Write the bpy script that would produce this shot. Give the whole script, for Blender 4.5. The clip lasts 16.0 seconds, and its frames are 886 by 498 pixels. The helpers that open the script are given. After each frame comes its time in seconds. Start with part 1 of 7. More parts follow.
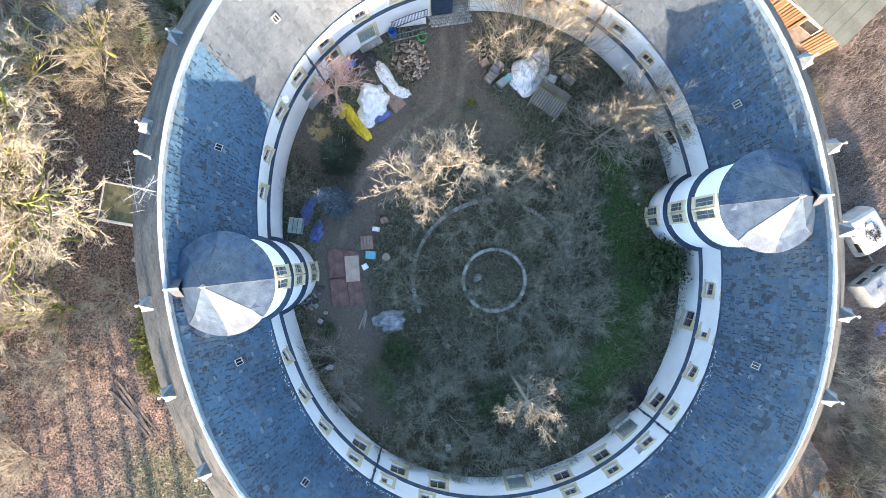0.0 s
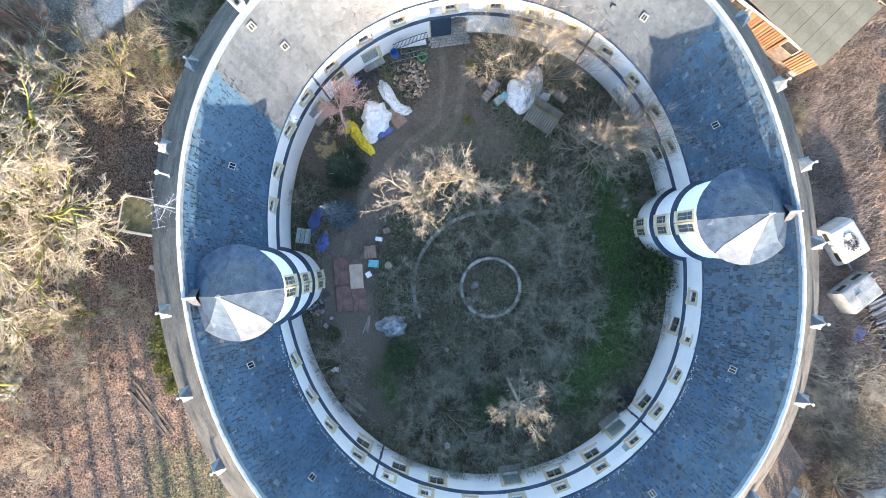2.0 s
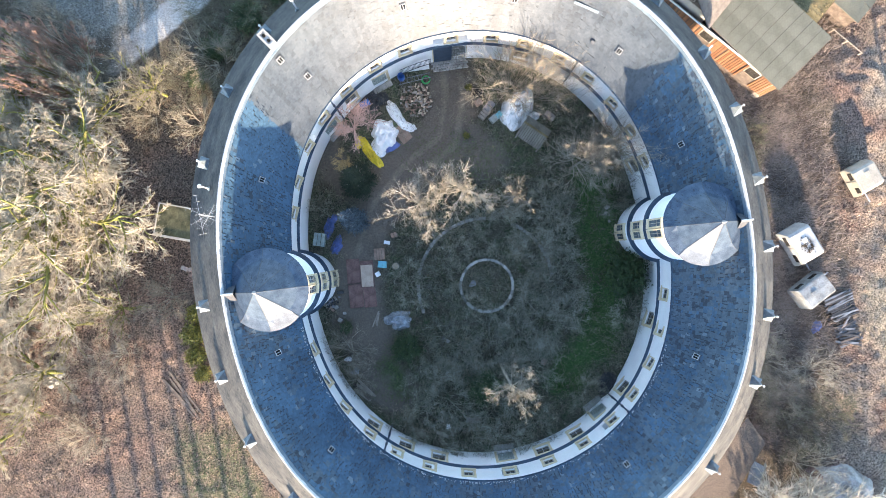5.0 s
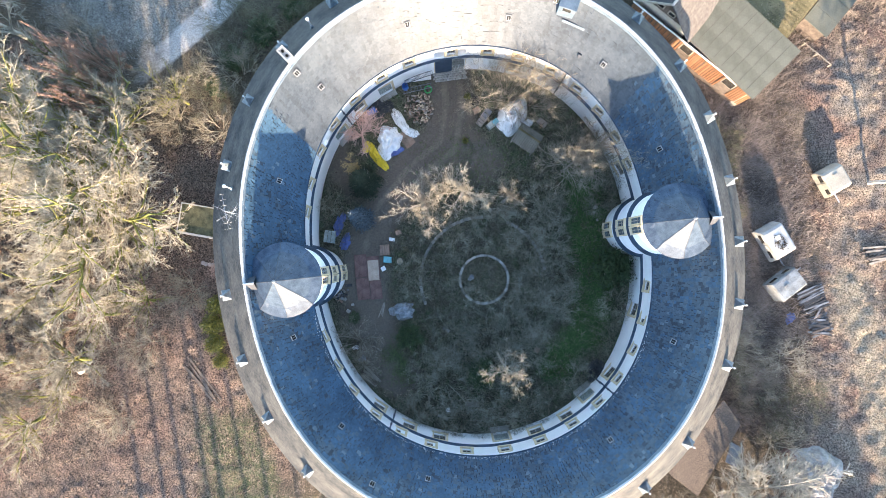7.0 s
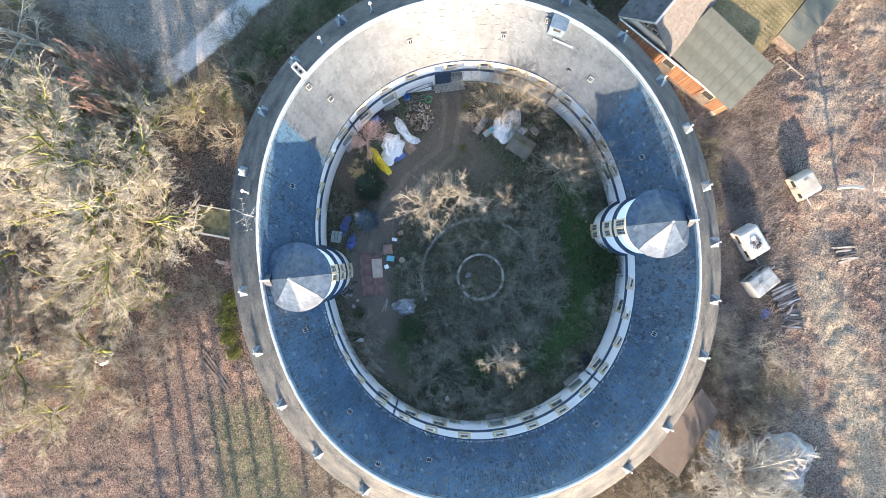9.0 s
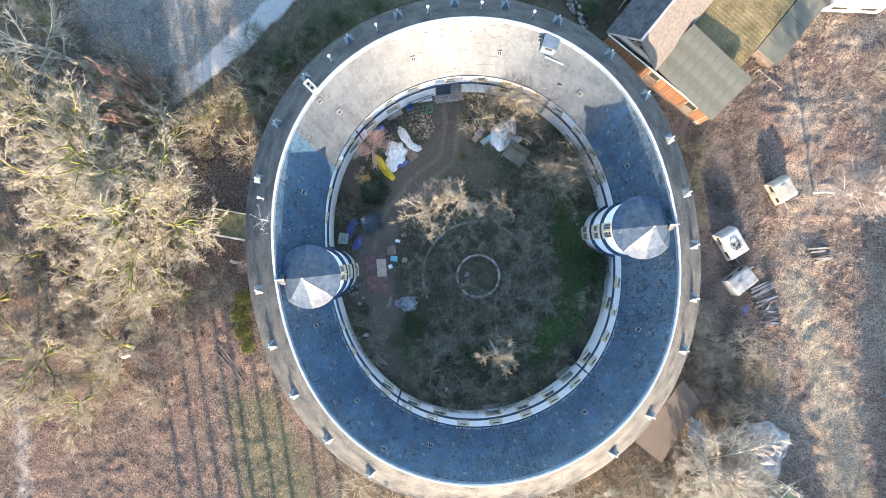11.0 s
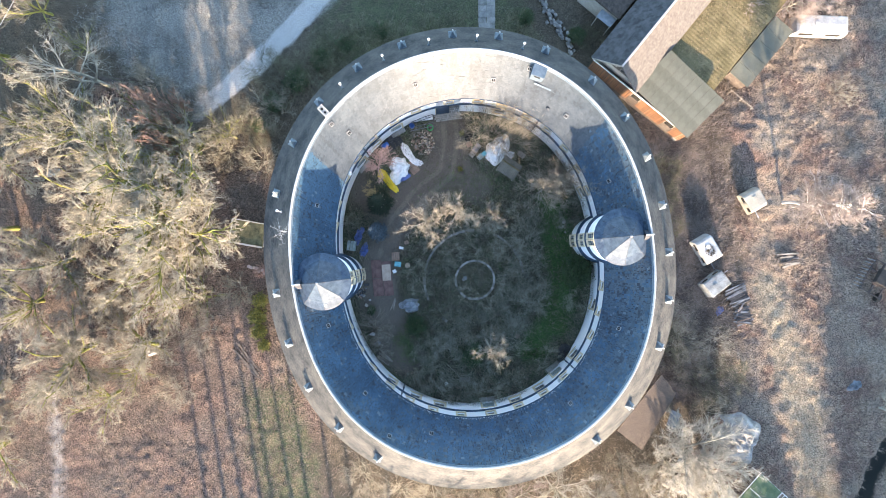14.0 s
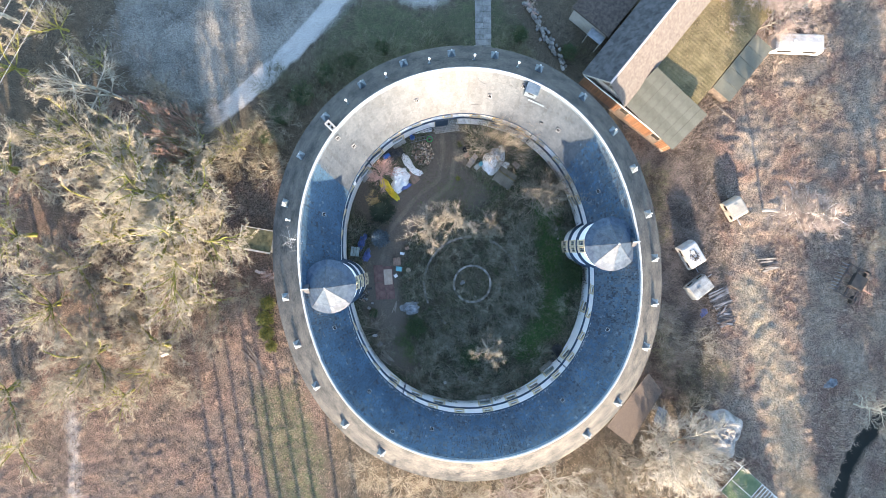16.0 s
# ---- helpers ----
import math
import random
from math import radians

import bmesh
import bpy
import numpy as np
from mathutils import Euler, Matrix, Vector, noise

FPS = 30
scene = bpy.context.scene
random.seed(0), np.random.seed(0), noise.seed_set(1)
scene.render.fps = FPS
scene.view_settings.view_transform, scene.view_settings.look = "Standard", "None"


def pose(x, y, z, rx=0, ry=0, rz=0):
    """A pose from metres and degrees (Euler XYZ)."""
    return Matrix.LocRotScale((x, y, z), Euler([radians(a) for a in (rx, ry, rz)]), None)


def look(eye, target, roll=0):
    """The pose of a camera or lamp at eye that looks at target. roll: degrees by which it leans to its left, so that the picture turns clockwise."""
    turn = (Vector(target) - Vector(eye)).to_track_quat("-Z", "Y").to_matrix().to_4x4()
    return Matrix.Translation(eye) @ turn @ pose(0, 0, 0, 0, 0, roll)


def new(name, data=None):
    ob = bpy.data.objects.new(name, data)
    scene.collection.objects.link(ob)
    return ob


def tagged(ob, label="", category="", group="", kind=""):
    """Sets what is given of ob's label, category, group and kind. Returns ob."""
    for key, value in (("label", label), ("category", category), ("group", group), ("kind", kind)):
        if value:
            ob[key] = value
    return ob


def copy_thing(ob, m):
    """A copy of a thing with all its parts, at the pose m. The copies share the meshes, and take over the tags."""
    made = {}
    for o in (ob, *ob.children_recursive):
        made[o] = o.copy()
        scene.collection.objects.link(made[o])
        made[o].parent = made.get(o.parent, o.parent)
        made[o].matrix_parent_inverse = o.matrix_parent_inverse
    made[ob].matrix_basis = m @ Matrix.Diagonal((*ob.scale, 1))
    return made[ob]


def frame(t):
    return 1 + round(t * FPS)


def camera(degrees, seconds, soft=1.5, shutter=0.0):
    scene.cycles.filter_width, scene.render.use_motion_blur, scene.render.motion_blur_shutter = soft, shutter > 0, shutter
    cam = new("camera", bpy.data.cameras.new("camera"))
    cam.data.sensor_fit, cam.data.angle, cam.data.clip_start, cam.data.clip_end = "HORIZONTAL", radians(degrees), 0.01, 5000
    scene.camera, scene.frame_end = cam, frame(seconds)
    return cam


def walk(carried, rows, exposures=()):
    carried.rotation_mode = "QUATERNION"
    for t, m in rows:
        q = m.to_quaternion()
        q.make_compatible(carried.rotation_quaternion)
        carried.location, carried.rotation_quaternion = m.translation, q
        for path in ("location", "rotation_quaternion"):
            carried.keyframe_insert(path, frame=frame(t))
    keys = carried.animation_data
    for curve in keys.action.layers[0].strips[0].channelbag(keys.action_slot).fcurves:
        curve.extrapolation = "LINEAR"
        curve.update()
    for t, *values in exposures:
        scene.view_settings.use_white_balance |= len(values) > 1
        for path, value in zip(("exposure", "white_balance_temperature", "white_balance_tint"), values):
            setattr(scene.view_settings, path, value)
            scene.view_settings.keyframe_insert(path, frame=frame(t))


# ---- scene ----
cam = camera(71.6, 16.0, soft=0.6)
# seconds, eye x y z, small turns about x, y, z: the camera hangs straight down and climbs
ROWS = [
    (0.0, -0.32, 0.17, 45.50, 0.17, -0.17, -0.06),
    (0.5, -0.04, 0.25, 46.06, 0.25, 0.18, -0.04),
    (1.0, 0.10, 0.42, 46.66, 0.18, 0.30, -0.04),
    (1.5, 0.17, 0.54, 47.33, 0.25, 0.38, -0.01),
    (2.0, 0.20, 0.85, 48.01, 0.15, 0.40, -0.04),
    (2.5, 0.20, 1.05, 48.82, 0.19, 0.40, -0.02),
    (3.0, 0.19, 1.07, 49.64, 0.26, 0.40, -0.01),
    (3.5, 0.10, 1.09, 50.53, 0.17, 0.29, -0.03),
    (4.0, 0.02, 1.10, 51.53, 0.16, 0.28, -0.06),
    (6.5, 0.07, 0.48, 56.82, 0.41, 0.35, 0.00),
    (7.0, 0.15, 0.24, 57.88, 0.62, 0.45, 0.02),
    (7.5, 0.10, 0.18, 58.88, 0.67, 0.36, 0.03),
    (8.0, 0.11, 0.08, 59.94, 0.71, 0.34, 0.05),
    (8.5, -0.04, 0.15, 60.91, 0.60, 0.15, 0.05),
    (9.0, -0.19, 0.34, 61.91, 0.44, 0.03, 0.09),
    (11.5, -0.22, 0.88, 67.04, 0.06, 0.02, 0.11),
    (12.0, -0.23, 0.99, 68.00, 0.06, 0.00, 0.07),
    (12.5, -0.18, 1.18, 68.99, -0.02, 0.01, 0.07),
    (13.0, -0.20, 1.25, 70.02, 0.04, -0.01, 0.07),
    (13.5, -0.23, 1.38, 70.97, 0.06, -0.04, 0.05),
    (14.0, -0.21, 1.58, 72.00, 0.02, -0.01, 0.03),
    (14.5, -0.26, 1.66, 73.00, 0.09, -0.07, 0.02),
    (15.0, -0.51, 1.78, 73.87, 0.13, -0.31, 0.00),
    (15.5, -0.66, 2.00, 74.82, 0.09, -0.44, 0.00),
    (16.0, -0.75, 2.22, 75.74, 0.04, -0.53, -0.01),
]
# the clip's own exposure falls a little as more sunlit ground comes into view
EXPOSURES = [(0.0, 2.97), (4.0, 2.80), (9.0, 2.70), (16.0, 2.70)]
walk(cam, [(t, pose(x, y, z, a, b, c)) for t, x, y, z, a, b, c in ROWS], EXPOSURES)

# ---- light: a low winter sun from the south, slightly east ----
SUN_ELEV, SUN_EAST = radians(13.0), radians(9.0)
SUN_DIR = Vector((math.sin(SUN_EAST) * math.cos(SUN_ELEV), -math.cos(SUN_EAST) * math.cos(SUN_ELEV), math.sin(SUN_ELEV)))
world = bpy.data.worlds.new("winter_sky")
scene.world = world
world.use_nodes = True
wn = world.node_tree.nodes
sky = wn.new("ShaderNodeTexSky")
sky.sky_type, sky.sun_disc = "NISHITA", False
sky.sun_elevation, sky.sun_rotation = SUN_ELEV, math.pi - SUN_EAST
sky.altitude, sky.air_density, sky.dust_density, sky.ozone_density = 100, 1.0, 0.7, 1.8
wn["Background"].inputs["Strength"].default_value = 0.15
world.node_tree.links.new(sky.outputs["Color"], wn["Background"].inputs["Color"])
sun_data = bpy.data.lights.new("sun", "SUN")
sun_data.energy, sun_data.angle, sun_data.color = 4.0, radians(0.6), (1.0, 0.775, 0.565)
sun = new("sun", sun_data)
sun.matrix_world = look(SUN_DIR * 200, (0, 0, 0))
scene.view_settings.use_white_balance = True
scene.view_settings.white_balance_temperature = 6650

# ---- materials ----
def material(name, dark, light, scale=1.0, rough=0.8, bump=0.3, fine=9.0, metal=0.0, spread=0.0, islands=False, detail=6.0, spec=0.4):
    """Two scales of noise between two colours, grain bump; spread: brightness change from piece to piece."""
    m = bpy.data.materials.new(name)
    m.use_nodes = True
    n, l = m.node_tree.nodes, m.node_tree.links
    b = n["Principled BSDF"]
    co = n.new("ShaderNodeTexCoord")
    big, small = n.new("ShaderNodeTexNoise"), n.new("ShaderNodeTexNoise")
    big.inputs["Scale"].default_value, big.inputs["Detail"].default_value = scale, detail
    small.inputs["Scale"].default_value, small.inputs["Detail"].default_value = scale * fine, 4.0
    for t in (big, small):
        l.new(co.outputs["Object"], t.inputs["Vector"])
    add = n.new("ShaderNodeMath")
    add.operation = "MULTIPLY_ADD"
    l.new(small.outputs["Fac"], add.inputs[0])
    add.inputs[1].default_value = 0.6
    sub = n.new("ShaderNodeMath")
    sub.operation = "SUBTRACT"
    l.new(big.outputs["Fac"], sub.inputs[0])
    sub.inputs[1].default_value = 0.3
    l.new(sub.outputs[0], add.inputs[2])
    last = add.outputs[0]
    if spread:
        pick = n.new("ShaderNodeNewGeometry" if islands else "ShaderNodeObjectInfo")
        mul = n.new("ShaderNodeMath")
        mul.operation = "MULTIPLY_ADD"
        l.new(pick.outputs["Random Per Island" if islands else "Random"], mul.inputs[0])
        mul.inputs[1].default_value = spread
        l.new(last, mul.inputs[2])
        off = n.new("ShaderNodeMath")
        off.operation = "SUBTRACT"
        l.new(mul.outputs[0], off.inputs[0])
        off.inputs[1].default_value = spread / 2
        last = off.outputs[0]
    ramp = n.new("ShaderNodeValToRGB")
    ramp.color_ramp.elements[0].position, ramp.color_ramp.elements[1].position = 0.25, 0.75
    ramp.color_ramp.elements[0].color, ramp.color_ramp.elements[1].color = (*dark, 1), (*light, 1)
    l.new(last, ramp.inputs["Fac"])
    l.new(ramp.outputs["Color"], b.inputs["Base Color"])
    b.inputs["Roughness"].default_value, b.inputs["Metallic"].default_value = rough, metal
    b.inputs["Specular IOR Level"].default_value = spec
    if bump:
        bp = n.new("ShaderNodeBump")
        bp.inputs["Strength"].default_value, bp.inputs["Distance"].default_value = bump, 0.03
        l.new(small.outputs["Fac"], bp.inputs["Height"])
        l.new(bp.outputs["Normal"], b.inputs["Normal"])
    return m


SLATE_LOOK = dict(scale=0.5, rough=0.55, bump=0.3, fine=12, spread=0.2, spec=0.45)
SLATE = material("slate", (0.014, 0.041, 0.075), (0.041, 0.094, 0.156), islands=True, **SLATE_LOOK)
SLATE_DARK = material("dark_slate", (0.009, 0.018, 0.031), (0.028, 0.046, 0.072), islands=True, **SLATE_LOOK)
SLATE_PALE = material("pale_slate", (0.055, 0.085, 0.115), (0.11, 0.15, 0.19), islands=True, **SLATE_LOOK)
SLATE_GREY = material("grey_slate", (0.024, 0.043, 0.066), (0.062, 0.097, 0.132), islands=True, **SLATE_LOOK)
# SLATE carries the shade's blue in its colour, these two the sun's paleness
SLATE_SUNLIT = material("sunlit_blue_slate", (0.031, 0.042, 0.057), (0.067, 0.082, 0.099), islands=True, **SLATE_LOOK)
SLATE_STREAK = material("streaked_sunlit_slate", (0.026, 0.035, 0.047), (0.055, 0.068, 0.083), islands=True, **SLATE_LOOK)
SLATE_PIECE = material("slate_piece", (0.014, 0.041, 0.075), (0.041, 0.094, 0.156), **SLATE_LOOK)
BROWN_LOOK = dict(scale=0.6, rough=0.75, bump=0.4, fine=8, spread=0.07, spec=0.3)
SLATE_BROWN = material("lichened_slate", (0.028, 0.032, 0.038), (0.115, 0.113, 0.108), islands=True, **BROWN_LOOK)
SLATE_BROWN_PIECE = material("lichened_slate_piece", (0.028, 0.032, 0.038), (0.115, 0.113, 0.108), **BROWN_LOOK)
SLATE_BED = material("roof_boarding", (0.04, 0.045, 0.055), (0.09, 0.10, 0.115), 0.6, 0.8)
LEAD = material("lead_sheet", (0.20, 0.22, 0.25), (0.36, 0.38, 0.41), 1.5, 0.5, 0.2, metal=0.2)
RIDGE = material("ridge_mortar", (0.30, 0.31, 0.32), (0.50, 0.50, 0.50), 1.2, 0.75, 0.3)
RENDER_WHITE = material("white_render", (0.78, 0.78, 0.77), (0.90, 0.90, 0.89), 0.7, 0.9, 0.25, 14)
STONE_YELLOW = material("yellow_stone_paint", (0.54, 0.44, 0.28), (0.72, 0.61, 0.42), 2.0, 0.85, 0.3)
GLASS = material("dark_window_glass", (0.016, 0.016, 0.016), (0.05, 0.048, 0.045), 1.5, 0.1, 0.0, spec=0.6)
FRAME_PAINT = material("window_frame_paint", (0.22, 0.20, 0.17), (0.42, 0.39, 0.34), 3.0, 0.6, 0.1)
WHITE_METAL = material("white_enamel", (0.62, 0.62, 0.60), (0.84, 0.84, 0.82), 1.4, 0.45, 0.1)
TOWER_GLASS = material("pale_window_glass", (0.05, 0.07, 0.095), (0.14, 0.18, 0.22), 1.5, 0.15, 0.0, spec=0.6)
HATCH_GLASS = material("black_roof_glass", (0.008, 0.009, 0.011), (0.02, 0.022, 0.026), 1.5, 0.12, 0.0, spec=0.35)
SOOT = material("sooty_flue", (0.006, 0.006, 0.006), (0.02, 0.02, 0.02), 3.0, 0.95, 0.3, spec=0.1)
PLASTER = material("dirty_plaster", (0.30, 0.28, 0.25), (0.52, 0.50, 0.46), 0.6, 0.9, 0.3)
DARK_WOOD = material("dark_weathered_wood", (0.05, 0.04, 0.035), (0.16, 0.13, 0.11), 2.0, 0.85, 0.5)
GREY_WOOD = material("grey_weathered_wood", (0.16, 0.14, 0.12), (0.34, 0.31, 0.27), 2.0, 0.85, 0.5)

# ---- building helpers ----
def obj(name, verts, faces, mat, parent=None, label="", smooth=False):
    me = bpy.data.meshes.new(name)
    me.from_pydata([tuple(v) for v in verts], [], [tuple(f) for f in faces])
    me.materials.append(mat)
    if smooth:
        me.polygons.foreach_set("use_smooth", [True] * len(me.polygons))
    me.update()
    ob = new(name, me)
    if parent is not None:
        ob.parent = parent
    if label:
        tagged(ob, label)
    return ob


def part(name, bm, mat, parent=None, label="", smooth=False):
    me = bpy.data.meshes.new(name)
    bm.to_mesh(me)
    bm.free()
    me.materials.append(mat)
    if smooth:
        me.polygons.foreach_set("use_smooth", [True] * len(me.polygons))
    ob = new(name, me)
    if parent is not None:
        ob.parent = parent
    if label:
        tagged(ob, label)
    return ob


def empty(name, m, label, category, group="", kind=""):
    ob = new(name)
    ob.empty_display_size = 0.2
    ob.matrix_world = m
    return tagged(ob, label, category, group, kind)


def box(bm, cx, cy, cz, sx, sy, sz, bevel=0.0, m=None):
    """A box by its centre and size, bevelled, into bm."""
    mat = Matrix.LocRotScale((cx, cy, cz), None, (sx, sy, sz))
    if m is not None:
        mat = m @ mat
    made = bmesh.ops.create_cube(bm, size=1.0, matrix=mat)
    if bevel:
        edges = list({e for v in made["verts"] for e in v.link_edges})
        bmesh.ops.bevel(bm, geom=edges, offset=bevel, segments=1, affect="EDGES")
    return bm


def boxed(*args, **kw):
    return box(bmesh.new(), *args, **kw)


def tube(bm, a, b, r0, r1=None, sides=8):
    """A tapered round bar from a to b."""
    a, b = Vector(a), Vector(b)
    r1 = r0 if r1 is None else r1
    q = (b - a).to_track_quat("Z", "Y").to_matrix().to_4x4()
    q.translation = (a + b) / 2
    bmesh.ops.create_cone(bm, cap_ends=True, segments=sides, radius1=max(r0, 1e-4), radius2=max(r1, 1e-4), depth=max((b - a).length, 1e-4), matrix=q)
    return bm


# ---- the ring's plan: an oval about its own centre ----
RC = Vector((2.62, 0.60, 0.0))


def oval(th):
    c, s = np.cos, np.sin
    return (-0.088 * c(th) + 0.084 * s(th) - 1.292 * c(2 * th) - 0.343 * s(2 * th) + 0.029 * c(3 * th) - 0.126 * c(4 * th) - 0.105 * s(4 * th))


def at(th, base, z):
    """The place at the angle th, on the oval whose mean radius is base."""
    r = base + float(oval(th))
    return Vector((RC.x + r * math.cos(th), RC.y + r * math.sin(th), z))


def ring_pose(deg, base, z, tilt=0.0):
    """x along the ring, y outwards, z up; tilt raises the outer side."""
    p = at(radians(deg), base, z)
    return Matrix.Translation(p) @ pose(0, 0, 0, 0, 0, deg - 90) @ pose(0, 0, 0, tilt)

COURT_Z = 1.4          # the courtyard lies higher than the land outside

# ---- the ring building ----
Z_IE, Z_RG, Z_OE, Z_LEDGE = 9.25, 14.25, 9.0, 5.25
R_IE, R_RG, R_OE, R_WALL_IN, R_WALL_OUT = 15.18, 18.59, 22.52, 15.60, 22.05


def sweep(name, profile, mat, steps=288, closed=True, parent=None, label=""):
    """A profile of (mean radius, z) points carried round the oval."""
    verts, faces, k = [], [], len(profile)
    for i in range(steps):
        th = 2 * math.pi * i / steps
        verts += [at(th, r, z) for r, z in profile]
    for i in range(steps):
        j = (i + 1) % steps
        for a in range(k if closed else k - 1):
            b = (a + 1) % k
            faces.append((i * k + a, j * k + a, j * k + b, i * k + b))
    return obj(name, verts, faces, mat, parent, label)


def pierced_wall(name, base, thick, z0, z1, holes, mat, label):
    """A ring wall with openings through it: holes of (degrees, width, bottom, top)."""
    cuts = {round(a * 1.5, 4) for a in range(240)}
    for d, w, _, _ in holes:
        half = math.degrees(w / 2 / (base + float(oval(radians(d)))))
        cuts = {c for c in cuts if not (abs((c - d + 180) % 360 - 180) < half + 0.2)}
        cuts |= {round((d - half) % 360, 4), round((d + half) % 360, 4)}
    cuts = sorted(cuts)
    levels = sorted({z0, z1} | {round(h[2], 3) for h in holes} | {round(h[3], 3) for h in holes})
    n, k = len(cuts), len(levels)
    verts = [at(radians(a), base + o, z) for a in cuts for z in levels for o in (0.0, thick)]

    def vid(i, j, o):
        return ((i % n) * k + j) * 2 + o

    solid = {}
    for i in range(n):
        a, b = cuts[i], cuts[(i + 1) % n] + (360 if i == n - 1 else 0)
        mid = (a + b) / 2
        for j in range(k - 1):
            zm = (levels[j] + levels[j + 1]) / 2
            solid[i, j] = not any(abs((mid - d + 180) % 360 - 180) < math.degrees(w / 2 / (base + float(oval(radians(d))))) and lo < zm < hi for d, w, lo, hi in holes)
    faces = []
    for i in range(n):
        for j in range(k - 1):
            if not solid[i, j]:
                continue
            faces.append((vid(i, j, 0), vid(i, j + 1, 0), vid(i + 1, j + 1, 0), vid(i + 1, j, 0)))
            faces.append((vid(i, j, 1), vid(i + 1, j, 1), vid(i + 1, j + 1, 1), vid(i, j + 1, 1)))
            if not solid[(i + 1) % n, j]:
                faces.append((vid(i + 1, j, 0), vid(i + 1, j + 1, 0), vid(i + 1, j + 1, 1), vid(i + 1, j, 1)))
            if not solid[(i - 1) % n, j]:
                faces.append((vid(i, j, 0), vid(i, j, 1), vid(i, j + 1, 1), vid(i, j + 1, 0)))
            if j == k - 2 or not solid[i, j + 1]:
                faces.append((vid(i, j + 1, 0), vid(i, j + 1, 1), vid(i + 1, j + 1, 1), vid(i + 1, j + 1, 0)))
            if j == 0 or not solid[i, j - 1]:
                faces.append((vid(i, j, 0), vid(i + 1, j, 0), vid(i + 1, j, 1), vid(i, j, 1)))
    return tagged(obj(name, verts, faces, mat), label, "wall", kind="structure")


def z_in(base):
    return Z_IE + (base - R_IE) * (Z_RG - Z_IE) / (R_RG - R_IE)


LEDGE_SLATE = material("dark_ledge_slate", (0.012, 0.028, 0.052), (0.042, 0.076, 0.122), 2.0, 0.6, 0.3)
FLASHING = material("pale_flashing", (0.06, 0.09, 0.12), (0.13, 0.17, 0.21), 2.5, 0.5, 0.3)
UPPER = [-151, -141, -132, -122, -113, -103.5, -93, -82, -71.5, -61, -51, -42, -32, -22, -11.5, 30, 39.5, 49, 58.5, 68, 78, 87, 97.5, 110, 119, 129, 138.5, 147.5, 158, 167]
LOWER_WINDOWS = [-122, -111, -101, -71.5, -61, -42, -20, 30, 78, 129]
LOWER_DOORS = [-82, -52, 119, 138.5]
GATE_DEG, GATE_W, GATE_H = 97.8, 2.7, 3.3
holes_in = [(d, 0.74, 5.86, 6.98) for d in UPPER] + [(d, 0.9, 8.45, 8.9) for d in UPPER]
holes_in += [(d, 1.1, 2.8, 4.5) for d in LOWER_WINDOWS] + [(d, 1.3, COURT_Z + 0.05, COURT_Z + 2.5) for d in LOWER_DOORS]
holes_in += [(GATE_DEG, GATE_W, COURT_Z, COURT_Z + GATE_H)]
pierced_wall("wall_inner", R_WALL_IN, 0.5, -0.3, 9.2, holes_in, RENDER_WHITE, "white rendered courtyard wall of the ring building")
pierced_wall("wall_outer", R_WALL_OUT - 0.5, 0.5, -0.3, 8.9, [(GATE_DEG, GATE_W, 0.05, COURT_Z + GATE_H)], RENDER_WHITE, "pale rendered outer wall of the ring building")
tagged(sweep("roof", [(R_IE, Z_IE - 0.05), (R_RG, Z_RG - 0.06), (R_OE, Z_OE - 0.05), (R_OE, Z_OE - 0.2), (R_RG, Z_RG - 0.28), (R_IE, Z_IE - 0.2)], SLATE_BED), "steep ring-shaped slate roof with an inner and an outer slope", "roof", kind="structure")
roof = bpy.data.objects["roof"]
tagged(sweep("floor_upper", [(16.0, 4.9), (21.6, 4.9), (21.6, 5.1), (16.0, 5.1)], DARK_WOOD), "dark timber floor between the two storeys", "floor", kind="structure")
ledge = tagged(sweep("trim_ledge", [(15.42, 5.15), (15.43, 5.20), (15.60, 5.35), (15.60, 5.08), (15.47, 5.08)], LEDGE_SLATE), "narrow dark slate-covered ledge between the storeys", "ledge", kind="structure")
tagged(sweep("trim_flashing", [(18.38, z_in(18.38) + 0.10), (18.56, z_in(18.56) + 0.10), (18.56, z_in(18.56) - 0.02), (18.38, z_in(18.38) - 0.02)], FLASHING), "pale lead flashing strip below the ridge", "flashing", kind="structure")
tagged(sweep("trim_gutter", [(15.05, 9.22), (15.19, 9.22), (15.17, 9.10), (15.08, 9.10)], LEDGE_SLATE), "dark half-round gutter along the inner eaves", "gutter", kind="structure")
tagged(sweep("trim_soffit", [(15.2, 9.02), (15.6, 9.02), (15.6, 8.95), (15.2, 8.97)], RENDER_WHITE), "white soffit under the inner eaves", "soffit", kind="structure")


